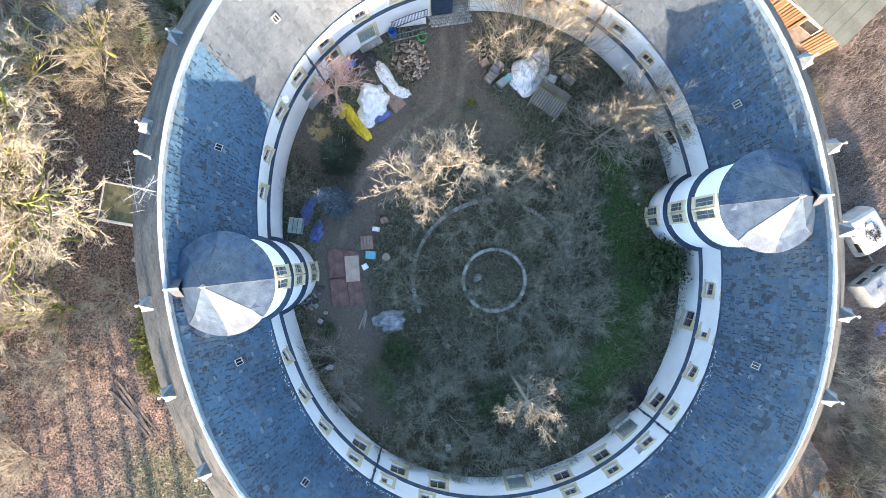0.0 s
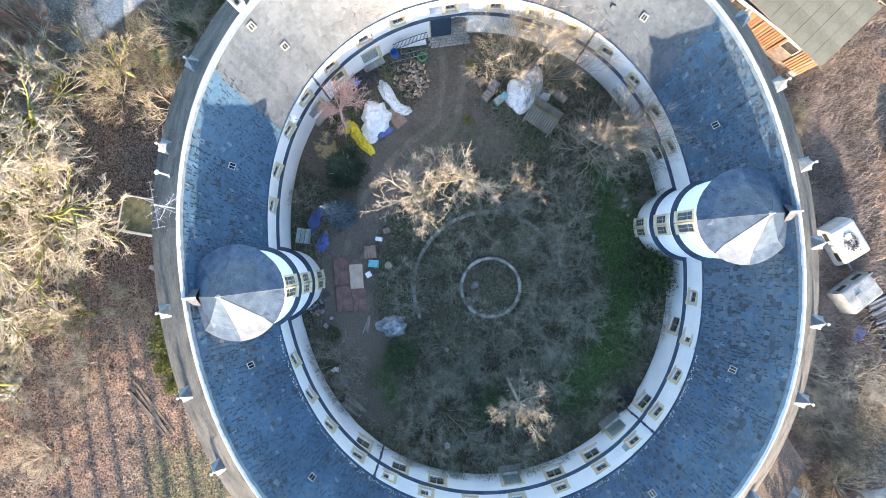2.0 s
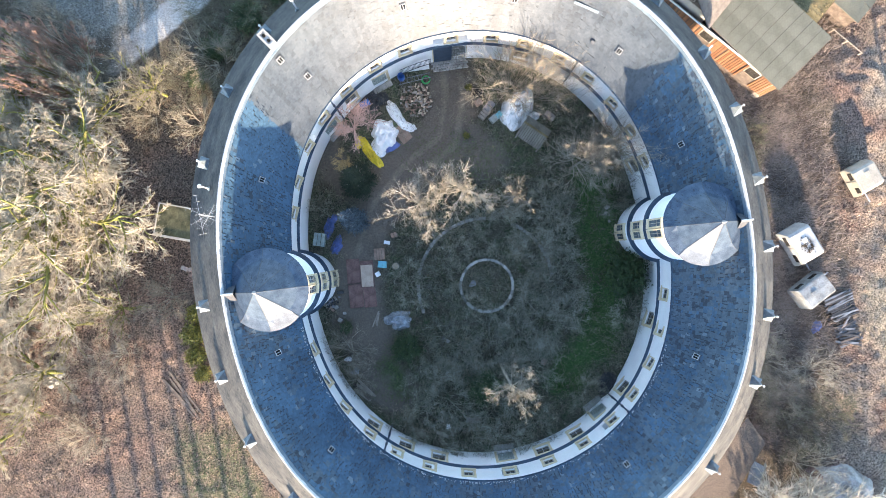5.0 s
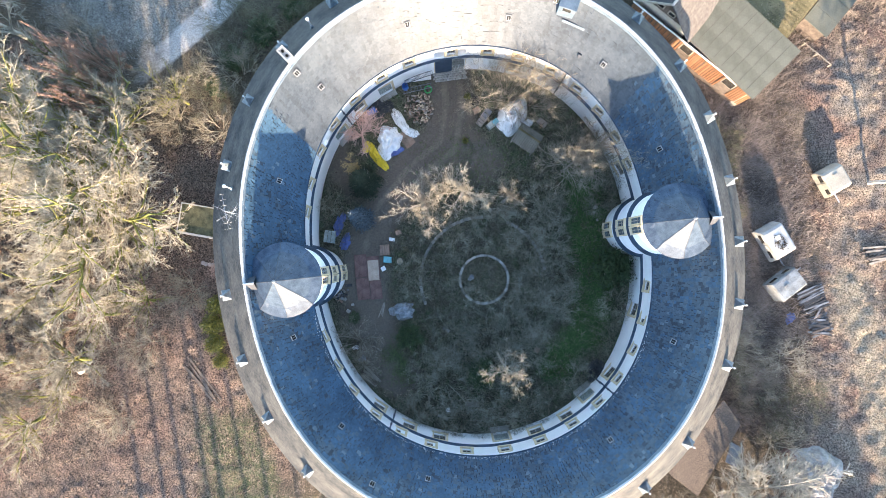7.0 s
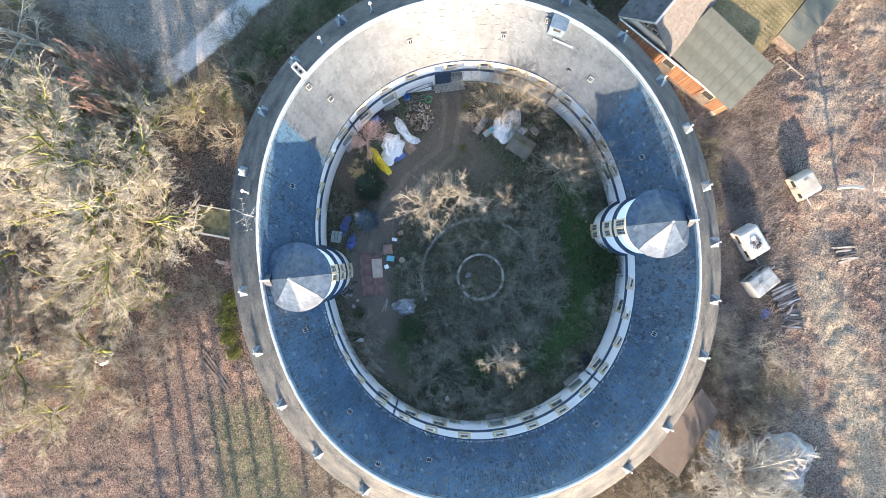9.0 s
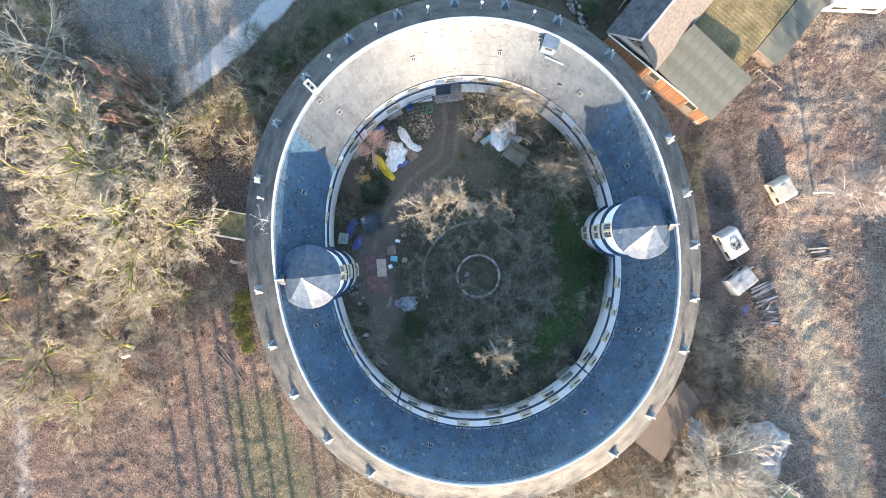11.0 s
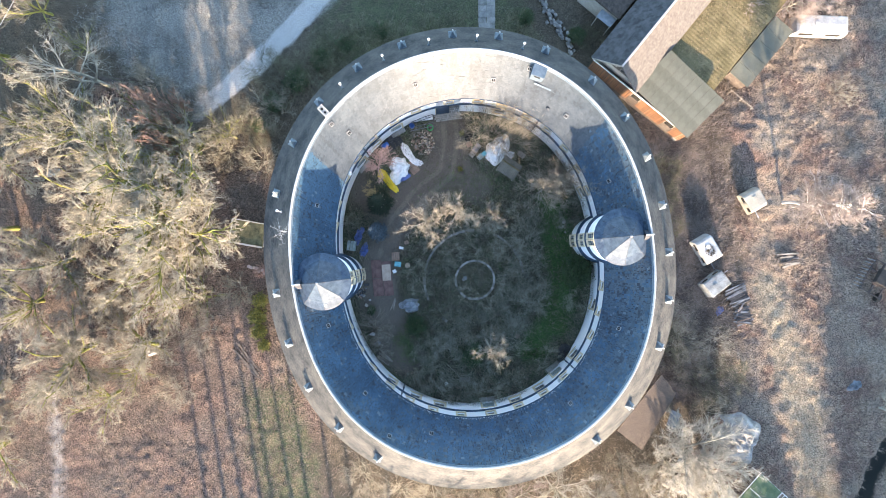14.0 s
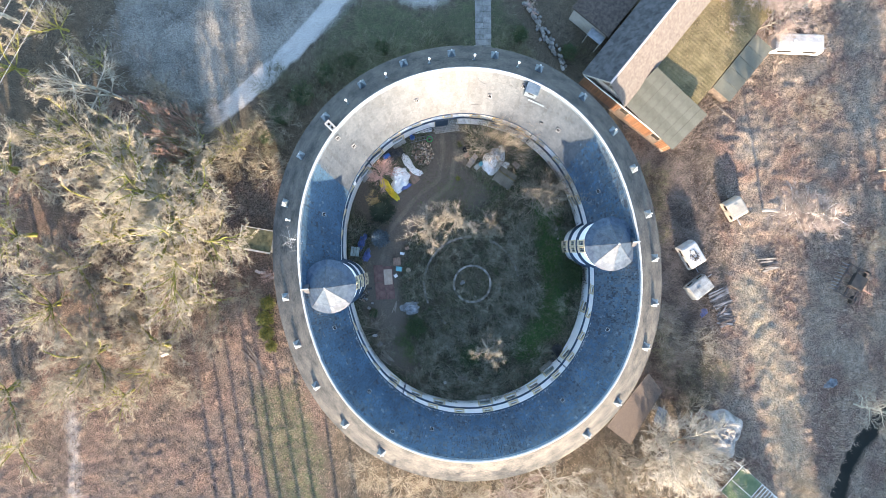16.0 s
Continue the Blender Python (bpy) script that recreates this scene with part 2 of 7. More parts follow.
# windows of the courtyard wall
def make_window(name, w, z0, z1, label, surround=True, bars=1):
    """A window in the pose's xz plane; y points into the wall."""
    e = empty(name, Matrix.Identity(4), label, "window", kind="structure")
    h, zc = z1 - z0, (z0 + z1) / 2
    bm = bmesh.new()
    for x in (-w / 2 + 0.035, w / 2 - 0.035):
        box(bm, x, 0.16, zc, 0.07, 0.08, h - 0.004)
    for z in (z0 + 0.035, z1 - 0.035):
        box(bm, 0, 0.16, z, w - 0.14, 0.08, 0.07)
    for i in range(bars):
        box(bm, (i + 1) * w / (bars + 1) - w / 2, 0.165, zc, 0.05, 0.05, h - 0.14)
    if h > 1.2:
        box(bm, 0, 0.166, z0 + h * 0.68, w - 0.14, 0.05, 0.05)
    part("window_frame", bm, FRAME_PAINT, e)
    part("pane", boxed(0, 0.19, zc, w - 0.14, 0.012, h - 0.14), GLASS, e)
    if surround:
        bm = bmesh.new()
        for x in (-w / 2 - 0.1, w / 2 + 0.1):
            box(bm, x, -0.02, zc + 0.02, 0.2, 0.06, h + 0.04, 0.008)
        box(bm, 0, -0.025, z1 + 0.14, w + 0.42, 0.08, 0.26, 0.01)
        part("surround", bm, STONE_YELLOW, e, "ochre painted stone surround")
        part("window_sill", boxed(0, -0.05, z0 - 0.12, w + 0.44, 0.16, 0.24, 0.015), STONE_YELLOW, e)
    return e


def row_of_windows(first, angles, base, z=0.0):
    made = [first]
    first.matrix_world = ring_pose(angles[0], base, z)
    for d in angles[1:]:
        made.append(copy_thing(first, ring_pose(d, base, z)))
    return made


row_of_windows(make_window("window_1", 0.74, 5.86, 6.98, "tall upper window with ochre stone surround and white frame"), UPPER, R_WALL_IN)
row_of_windows(make_window("window_2", 0.9, 8.45, 8.9, "low attic window under the eaves with ochre sill", bars=1, surround=True), UPPER, R_WALL_IN)
row_of_windows(make_window("window_3", 1.1, 2.8, 4.5, "ground floor window with ochre stone surround", bars=1), LOWER_WINDOWS, R_WALL_IN)


def make_door(name):
    e = empty(name, Matrix.Identity(4), "grey-green boarded door in the courtyard wall with ochre surround", "door", kind="structure")
    bm = bmesh.new()
    for i in range(6):
        box(bm, -0.54 + i * 0.216, 0.2, 1.27, 0.2, 0.05, 2.4, 0.008)
    part("door_leaf", bm, DOOR_GREEN, e)
    bm = bmesh.new()
    for x in (-0.77, 0.77):
        box(bm, x, -0.02, 1.3, 0.22, 0.06, 2.55, 0.008)
    box(bm, 0, -0.025, 2.65, 1.76, 0.08, 0.24, 0.01)
    part("surround", bm, STONE_YELLOW, e)
    part("handle", tube(bmesh.new(), (0.42, 0.16, 1.1), (0.42, 0.09, 1.1), 0.02), DARK_WOOD, e)
    part("step", boxed(0, -0.28, 0.05, 1.7, 0.5, 0.16, 0.02), STONE_GREY, e, "worn stone step")
    return e


DOOR_GREEN = material("faded_green_paint", (0.20, 0.24, 0.22), (0.38, 0.43, 0.41), 2.0, 0.7, 0.2)
STONE_GREY = material("grey_stone", (0.24, 0.23, 0.21), (0.44, 0.42, 0.39), 1.6, 0.9, 0.5, spread=0.3)
row_of_windows(make_door("door_1"), LOWER_DOORS, R_WALL_IN, COURT_Z)

# towers
TOWERS = [(-11.70, -1.53, 5.6), (16.93, 2.77, 185.0)]
R_TW = 2.42


def lathe(bm, profile, steps=48):
    rings = []
    for r, z in profile:
        rings.append([bm.verts.new((r * math.cos(2 * math.pi * i / steps), r * math.sin(2 * math.pi * i / steps), z)) for i in range(steps)])
    for a, b in zip(rings, rings[1:]):
        for i in range(steps):
            j = (i + 1) % steps
            bm.faces.new((a[i], a[j], b[j], b[i]))
    return bm


def make_tower(x, y, deg):
    e = empty("stair_tower", pose(x, y, 0, 0, 0, deg), "white round stair tower, ochre windows and faceted slate cone roof", "tower", "towers of the ring building")
    part("tower_wall", lathe(bmesh.new(), [(R_TW, -0.3), (R_TW, 13.2), (R_TW - 0.4, 13.2)]), RENDER_WHITE, e, "white rendered round wall", True)
    for z in (5.25, 9.25):
        part("ledge", lathe(bmesh.new(), [(R_TW, z - 0.28), (R_TW + 0.22, z - 0.2), (R_TW + 0.26, z - 0.12), (R_TW, z + 0.2)]), LEDGE_SLATE, e, "dark slate-covered ledge", True)
    # cone of eight flat facets that flares out over a round eave
    apex, per, r = 16.25, 5, 2.74

    def drop(u):
        """How far the roof has fallen at the distance u from its axis."""
        return 1.27 * u if u < 1.95 else 2.4765 + 0.52 * (u - 1.95)

    for f in range(8):
        mid = radians(45 * f + 22.5)
        bm = bmesh.new()
        top = bm.verts.new((0, 0, apex))
        loops = []
        for q in (0.36 * r, 0.73 * r, 0.86 * r, r):
            loop = []
            for k in range(per + 1):
                a = radians(45 * (f + k / per))
                loop.append(bm.verts.new((q * math.cos(a), q * math.sin(a), apex - drop(q * math.cos(a - mid)))))
            loops.append(loop)
        low = [bm.verts.new((v.co.x * 0.985, v.co.y * 0.985, v.co.z - 0.12)) for v in loops[-1]]
        for k in range(per):
            bm.faces.new((top, loops[0][k], loops[0][k + 1]))
            for lo, hi in zip(loops, loops[1:] + [low]):
                bm.faces.new((lo[k], hi[k], hi[k + 1], lo[k + 1]))
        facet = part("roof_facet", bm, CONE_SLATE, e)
        # thin slivers: dark slate on all but southward facets, facet slate on those
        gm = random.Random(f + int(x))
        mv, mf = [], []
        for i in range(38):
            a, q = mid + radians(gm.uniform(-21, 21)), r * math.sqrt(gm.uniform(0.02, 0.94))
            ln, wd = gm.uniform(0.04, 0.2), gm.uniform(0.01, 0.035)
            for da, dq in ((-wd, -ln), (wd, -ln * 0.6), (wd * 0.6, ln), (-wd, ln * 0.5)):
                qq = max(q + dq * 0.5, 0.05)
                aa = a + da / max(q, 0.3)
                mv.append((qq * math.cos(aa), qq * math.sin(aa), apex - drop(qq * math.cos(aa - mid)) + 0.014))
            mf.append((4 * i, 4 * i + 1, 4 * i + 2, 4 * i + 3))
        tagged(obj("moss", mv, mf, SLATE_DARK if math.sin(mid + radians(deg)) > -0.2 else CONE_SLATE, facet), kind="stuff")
    for f in range(8):
        a = radians(45 * f)
        d = Vector((math.cos(a), math.sin(a), 0))
        bm = bmesh.new()
        stops = [d * q + Vector((0, 0, apex + 0.01 - drop(q * math.cos(radians(22.5))))) for q in (0.0, 2.1, r)]
        for a, b in zip(stops, stops[1:]):
            tube(bm, a, b, 0.018, 0.018, 5)
        part("hip_roll", bm, SLATE_BED, e)
    bm = tube(bmesh.new(), (0, 0, apex - 0.1), (0, 0, apex + 0.35), 0.12, 0.03)
    part("finial", bm, LEAD, e, "small lead finial")
    # saddle that runs from the cone to the ring's ridge
    bm = bmesh.new()
    a, b = -1.9, -2.62
    v = [bm.verts.new(c) for c in ((a, 0, 14.5), (b, 0, 14.32), (b, 0.4, 13.8), (a, 0.5, 13.8), (b, -0.4, 13.8), (a, -0.5, 13.8))]
    for f in ((0, 1, 2, 3), (1, 0, 5, 4), (1, 4, 2)):
        bm.faces.new([v[i] for i in f])
    part("saddle_roof", bm, SLATE_BED, e, "small slate saddle to the main ridge")
    part("saddle_ridge", tube(bmesh.new(), (a, 0, 14.5), (b - 0.1, 0, 14.33), 0.07, 0.07, 6), RIDGE, e, "pale mortared ridge")
    # pairs of windows, storey by storey
    for z0, z1 in ((1.6, 3.6), (6.1, 8.0), (9.9, 12.4)):
        for off in (-8.2, 8.2):
            m = pose(0, 0, 0, 0, 0, off) @ Matrix.Translation((R_TW, 0, 0)) @ pose(0, 0, 0, 0, 0, 90)
            bm = bmesh.new()
            for s in (-0.285, 0.285):
                box(bm, s, -0.03, (z0 + z1) / 2, 0.11, 0.2, z1 - z0, 0.01, m)
            box(bm, 0, -0.05, z1 + 0.14, 0.7, 0.24, 0.28, 0.01, m)
            box(bm, 0, -0.08, z0 - 0.1, 0.7, 0.3, 0.2, 0.01, m)
            win = part("tower_window", bm, STONE_YELLOW, e, "ochre stone window surround")
            part("pane", boxed(0, -0.03, (z0 + z1) / 2, 0.46, 0.05, z1 - z0, m=m), TOWER_GLASS, win)
            bm = bmesh.new()
            box(bm, 0, -0.06, (z0 + z1) / 2, 0.035, 0.04, z1 - z0, m=m)
            box(bm, 0, -0.061, z0 + (z1 - z0) * 0.62, 0.45, 0.04, 0.05, m=m)
            part("glazing_bars", bm, FRAME_PAINT, win)
    return e


CONE_SLATE = material("cone_slate", (0.019, 0.036, 0.064), (0.072, 0.102, 0.143), 2.0, 0.5, 0.25, 9, spread=0.1, spec=0.35)
for tx, ty, td in TOWERS:
    make_tower(tx, ty, td)

# ---- things on the roof ----
RIDGE_N = 290
rt = bmesh.new()
prof = [(-0.12, -0.11), (-0.07, 0.02), (0.0, 0.05), (0.07, 0.02), (0.12, -0.11)]
cols = [[rt.verts.new((x, y, z)) for y, z in prof] for x in (-0.215, 0.215)]
for i in range(4):
    rt.faces.new((cols[0][i], cols[1][i], cols[1][i + 1], cols[0][i + 1]))
for c in cols:
    rt.faces.new(c)
ridge_me = bpy.data.meshes.new("ridge_tile")
rt.to_mesh(ridge_me)
rt.free()
ridge_me.materials.append(RIDGE)
rr = random.Random(2)
for i in range(RIDGE_N):
    deg = 360 * i / RIDGE_N
    o = new("ridge_tile", ridge_me)
    o.parent = roof
    p0, p1 = at(radians(deg - 0.5), R_RG, 0), at(radians(deg + 0.5), R_RG, 0)
    yaw = math.degrees(math.atan2(p0.y - p1.y, p0.x - p1.x))
    o.matrix_world = Matrix.Translation(at(radians(deg), R_RG, Z_RG + 0.02 + rr.uniform(-0.012, 0.012))) @ pose(0, 0, 0, rr.gauss(0, 1.2), rr.gauss(0, 1.0), yaw)


def z_outer(base):
    return Z_OE + (R_OE - base) * (Z_RG - Z_OE) / (R_OE - R_RG)


def z_inner(base):
    return Z_IE + (base - R_IE) * (Z_RG - Z_IE) / (R_RG - R_IE)


PITCH_IN = math.degrees(math.atan2(Z_RG - Z_IE, R_RG - R_IE))
PALE_ZINC = material("pale_zinc", (0.17, 0.19, 0.21), (0.34, 0.36, 0.38), 2.0, 0.5, 0.15, metal=0.15)
VENT_GREY = material("dull_grey_zinc", (0.10, 0.135, 0.16), (0.25, 0.30, 0.34), 2.5, 0.5, 0.2)
VENT_WHITE = material("white_painted_tin", (0.46, 0.46, 0.46), (0.70, 0.70, 0.70), 3.0, 0.5, 0.1)


def make_vent():
    """A square ventilation turret: low skirt, louvred box and a tall pyramid cap with a ball."""
    e = empty("roof_ventilator", Matrix.Identity(4), "small dull zinc roof ventilator with pyramid cap and finial", "ventilator", "ventilators on the outer slope")
    bm = bmesh.new()
    s = 0.46
    for z0, z1, a0, a1 in ((-0.9, 0.15, s, s), (0.15, 0.22, s + 0.1, s + 0.08)):
        lo = [bm.verts.new((x * a0, y * a0, z0)) for x, y in ((-1, -1), (1, -1), (1, 1), (-1, 1))]
        hi = [bm.verts.new((x * a1, y * a1, z1)) for x, y in ((-1, -1), (1, -1), (1, 1), (-1, 1))]
        for i in range(4):
            bm.faces.new((lo[i], lo[(i + 1) % 4], hi[(i + 1) % 4], hi[i]))
        bm.faces.new(lo[::-1])
    part("vent_box", bm, VENT_GREY, e)
    bm = bmesh.new()
    rings = [(0.56, 0.22), (0.36, 0.55), (0.2, 1.0), (0.07, 1.5)]
    loops = [[bm.verts.new((x * a, y * a, z)) for x, y in ((-1, -1), (1, -1), (1, 1), (-1, 1))] for a, z in rings]
    for lo, hi in zip(loops, loops[1:]):
        for i in range(4):
            bm.faces.new((lo[i], lo[(i + 1) % 4], hi[(i + 1) % 4], hi[i]))
    bm.faces.new(loops[-1])
    part("cap", bm, VENT_GREY, e, "tall concave pyramid cap")
    bm = tube(bmesh.new(), (0, 0, 1.48), (0, 0, 1.95), 0.045, 0.03)
    bmesh.ops.create_uvsphere(bm, u_segments=8, v_segments=6, radius=0.12, matrix=Matrix.Translation((0, 0, 1.98)))
    part("finial", bm, VENT_WHITE, e, "ball finial")
    for k in range(3):
        part("louvre", boxed(0, -s - 0.012, -0.05 - k * 0.1, 0.6, 0.03, 0.05), SLATE_BED, e)
    return e


VENTS = [147, 134.2, 120.8, 108.1, 94.9, 83.1, 70.5, 56, 42.9, 30.4, 15.9, 2.1, -11.6, -24.9, -42.8, -55.3, 161.4, -170.1, -155.3, -141.8, -128.1, -115.2]
vent = make_vent()
vent.matrix_world = ring_pose(VENTS[0], 20.9, z_outer(20.9) + 0.2) @ Matrix.Scale(0.68, 4)
for d in VENTS[1:]:
    copy_thing(vent, Matrix.Identity(4)).matrix_basis = ring_pose(d, 20.9, z_outer(20.9) + 0.2) @ Matrix.Scale(0.72, 4)


def make_pin():
    e = empty("vent_pipe", Matrix.Identity(4), "thin white vent pipe with a round cowl on the roof", "vent pipe", "vent pipes on the outer slope")
    part("flashing", tube(bmesh.new(), (0, 0, -0.5), (0, 0, 0.3), 0.3, 0.08, 8), VENT_GREY, e)
    part("pipe", tube(bmesh.new(), (0, 0, 0.1), (0, 0, 1.7), 0.05, 0.05), VENT_WHITE, e)
    bm = bmesh.new()
    bmesh.ops.create_uvsphere(bm, u_segments=10, v_segments=6, radius=0.14, matrix=Matrix.Translation((0, 0, 1.72)) @ Matrix.Diagonal((1, 1, 0.7, 1)))
    part("cowl", bm, VENT_WHITE, e, "rounded white cowl")
    return e


PINS = [127.1, 114.0, 101.4, 88.9, 76.6, 166.0]
pin = make_pin()
pin.matrix_world = ring_pose(PINS[0], 19.9, z_outer(19.9))
for d in PINS[1:]:
    copy_thing(pin, ring_pose(d, 19.9, z_outer(19.9)))


def make_hatch():
    """A small roof light that lies in the slope: x along the ring, y up the slope."""
    e = empty("roof_hatch", Matrix.Identity(4), "small metal-framed roof light with a middle bar set in the slates", "skylight", "roof lights on the inner slope")
    bm = bmesh.new()
    for x in (-0.3, 0.3):
        box(bm, x, 0, 0.07, 0.07, 0.84, 0.14, 0.01)
    for y in (-0.385, 0.385):
        box(bm, 0, y, 0.07, 0.53, 0.07, 0.14, 0.01)
    box(bm, 0, 0, 0.09, 0.05, 0.70, 0.06)
    part("hatch_frame", bm, PALE_ZINC, e)
    part("pane", boxed(0, 0, 0.075, 0.53, 0.7, 0.02), HATCH_GLASS, e)
    part("flashing", boxed(0, 0, 0.02, 0.84, 1.05, 0.03, 0.008), SLATE_BED, e)
    return e


HATCHES = [(107.9, 16.8), (83.1, 16.68), (134.2, 16.74), (136.2, 18.1), (73.4, 18.05), (56.6, 16.63), (160.8, 16.79), (-155.1, 16.75), (29.7, 16.65), (-25.2, 16.65), (-55.5, 16.64), (-128.4, 16.75), (-103.0, 16.69), (-115.2, 18.0)]
hatch = make_hatch()
for i, (d, b) in enumerate(HATCHES):
    m = ring_pose(d, b, z_inner(b), PITCH_IN) @ Matrix.Translation((0, 0, 0.05)) @ Matrix.Scale(0.56, 4)
    if i == 0:
        hatch.matrix_world = m
    else:
        copy_thing(hatch, Matrix.Identity(4)).matrix_basis = m
small_vent = empty("roof_vent_tile", ring_pose(63, 16.24, z_inner(16.24), PITCH_IN), "small dark vent tile in the slates", "vent")
part("vent_hood", boxed(0, 0, 0.08, 0.28, 0.3, 0.16, 0.03), SLATE_BED, small_vent)

# the white chimney with two flues, by the ridge
chimney = empty("chimney", ring_pose(135.2, 19.0, 0), "pale rendered chimney block with two black flues", "chimney")
part("stack", boxed(0, 0, 13.6, 0.5, 1.05, 2.8, 0.02), PLASTER, chimney)
bm = bmesh.new()
box(bm, 0, 0.51, 15.05, 0.6, 0.12, 0.08)
box(bm, 0, -0.51, 15.05, 0.6, 0.12, 0.08)
box(bm, 0.24, 0, 15.05, 0.12, 0.9, 0.08)
box(bm, -0.24, 0, 15.05, 0.12, 0.9, 0.08)
part("coping", bm, PLASTER, chimney)
for y in (-0.22, 0.22):
    part("flue", tube(bmesh.new(), (0, y, 14.99), (0, y, 15.12), 0.11, 0.11, 12), SOOT, chimney, "black flue pipe")

# the flat-topped dormer near the ridge
dorm = empty("flat_dormer", ring_pose(70.6, 17.95, 0), "flat-roofed grey zinc dormer box near the ridge", "dormer")
part("dormer_body", boxed(0, 0.1, 13.3, 1.25, 1.2, 1.7, 0.02), FLASHING, dorm)
part("dormer_roof", boxed(0, 0.1, 14.2, 1.36, 1.36, 0.1, 0.02), FLASHING, dorm, "pale sheet metal flat roof")
part("dormer_window", boxed(0, -0.51, 13.75, 0.6, 0.03, 0.4), GLASS, dorm)
# added board in place of a pale stain streak on the slates
bench = empty("snow_board", ring_pose(66.5, 17.35, z_inner(17.35), PITCH_IN), "thin pale board standing in for a stain streak below the dormer", "plank")
part("plank", boxed(0, 0, 0.05, 2.6, 0.22, 0.03, 0.01), FLASHING, bench)

# television aerials
aerial = empty("tv_aerial", ring_pose(171.5, 18.9, 0), "cluster of white television aerials on a mast", "aerial")
part("mast", tube(bmesh.new(), (0, 0, 12.8), (0, 0, 16.4), 0.035), PALE_ZINC, aerial)
for z, yaw, ln in ((16.3, 20, 2.4), (15.8, 75, 2.2), (15.3, 130, 2.2), (14.9, -20, 1.6)):
    bm = bmesh.new()
    m = Matrix.Translation((0, 0, z)) @ pose(0, 0, 0, 0, 0, yaw)
    tube(bm, m @ Vector((-ln / 2, 0, 0)), m @ Vector((ln / 2, 0, 0)), 0.011, 0.011, 5)
    for k in range(7):
        x = -ln / 2 + ln * k / 6
        hw = 0.34 - 0.03 * k
        tube(bm, m @ Vector((x, -hw, 0.02)), m @ Vector((x, hw, 0.02)), 0.006, 0.006, 4)
    part("yagi", bm, PALE_ZINC, aerial, "boom with cross rods")

# downpipes on the courtyard wall
for d in (-116.5, -46.5, 63.5, 134.0):
    e = empty("downpipe", ring_pose(d, R_WALL_IN, 0), "dark zinc rainwater pipe down the courtyard wall", "downpipe", "rainwater pipes")
    bm = tube(bmesh.new(), (0, -0.5, 9.12), (0, -0.12, 8.6), 0.06)
    tube(bm, (0, -0.12, 8.62), (0, -0.12, 5.5), 0.06)
    tube(bm, (0, -0.12, 5.52), (0, -0.44, 5.2), 0.06)
    tube(bm, (0, -0.44, 5.22), (0, -0.44, 4.8), 0.06)
    tube(bm, (0, -0.44, 4.82), (0, -0.12, 4.4), 0.06)
    tube(bm, (0, -0.12, 4.42), (0, -0.12, 0.0), 0.06)
    part("pipe", bm, LEDGE_SLATE, e)
    for z in (7.8, 6.2, 3.4, 1.4):
        part("bracket", boxed(0, -0.06, z, 0.2, 0.14, 0.06), DARK_WOOD, e)

# satellite dish
dish = empty("satellite_dish", ring_pose(144.6, R_WALL_IN - 0.35, 7.6), "white satellite dish on the courtyard wall", "satellite dish")
bm = lathe(bmesh.new(), [(0.0, 0.0), (0.2, 0.02), (0.36, 0.08), (0.42, 0.13), (0.40, 0.14), (0.34, 0.1), (0.0, 0.03)], 20)
bmesh.ops.transform(bm, matrix=pose(0, 0, 0, 55, 0, 30) @ Matrix.Scale(0.62, 4), verts=bm.verts)
part("reflector", bm, WHITE_METAL, dish)
part("bracket", tube(bmesh.new(), (0, 0.36, -0.1), (0, 0, 0), 0.03), LEAD, dish)
part("feed_arm", tube(bmesh.new(), (0, -0.05, -0.1), (0.25, -0.45, 0.05), 0.02), LEAD, dish)

# ---- the ground: one sheet to the horizon ----
def seg_dist(x, y, pts):
    """Distance from each (x, y) to a line of points."""
    best = np.full(np.shape(x), 1e9)
    for (x0, y0), (x1, y1) in zip(pts, pts[1:]):
        dx, dy = x1 - x0, y1 - y0
        t = np.clip(((x - x0) * dx + (y - y0) * dy) / (dx * dx + dy * dy), 0, 1)
        best = np.minimum(best, np.hypot(x - x0 - t * dx, y - y0 - t * dy))
    return best


def lattice(ix, iy, seed):
    h = (ix * 374761393 + iy * 668265263 + seed * 982451653) & 0x7FFFFFFF
    h = ((h ^ (h >> 13)) * 1274126177) & 0x7FFFFFFF
    return ((h ^ (h >> 16)) & 0xFFFF) / 32767.5 - 1.0


def value_noise(x, y, seed):
    ix, iy = np.floor(x).astype(np.int64), np.floor(y).astype(np.int64)
    fx, fy = x - ix, y - iy
    fx, fy = fx * fx * (3 - 2 * fx), fy * fy * (3 - 2 * fy)
    a, b = lattice(ix, iy, seed), lattice(ix + 1, iy, seed)
    c, d = lattice(ix, iy + 1, seed), lattice(ix + 1, iy + 1, seed)
    return (a * (1 - fx) + b * fx) * (1 - fy) + (c * (1 - fx) + d * fx) * fy


def wobble(x, y, s=1.0, seed=1):
    """Smooth irregular field of about -1 to 1, by octaves."""
    x, y = np.asarray(x, float), np.asarray(y, float)
    return (value_noise(x * 0.35 * s, y * 0.35 * s, seed) + 0.55 * value_noise(x * 0.8 * s + 7, y * 0.8 * s, seed + 1) + 0.3 * value_noise(x * 1.9 * s, y * 1.9 * s + 3, seed + 2)) / 1.3


def soft(d, edge, width):
    return np.clip((edge - d) / width + 0.5, 0, 1)


far = np.array([90, 105, 130, 170, 230, 320, 480, 750, 1200, 2000, 3000.0])
xs = np.concatenate([-far[::-1], np.arange(-66, 66.01, 0.3), far])
ys = np.concatenate([-far[::-1], np.arange(-42, 48.01, 0.3), far])
GX, GY = np.meshgrid(xs, ys)


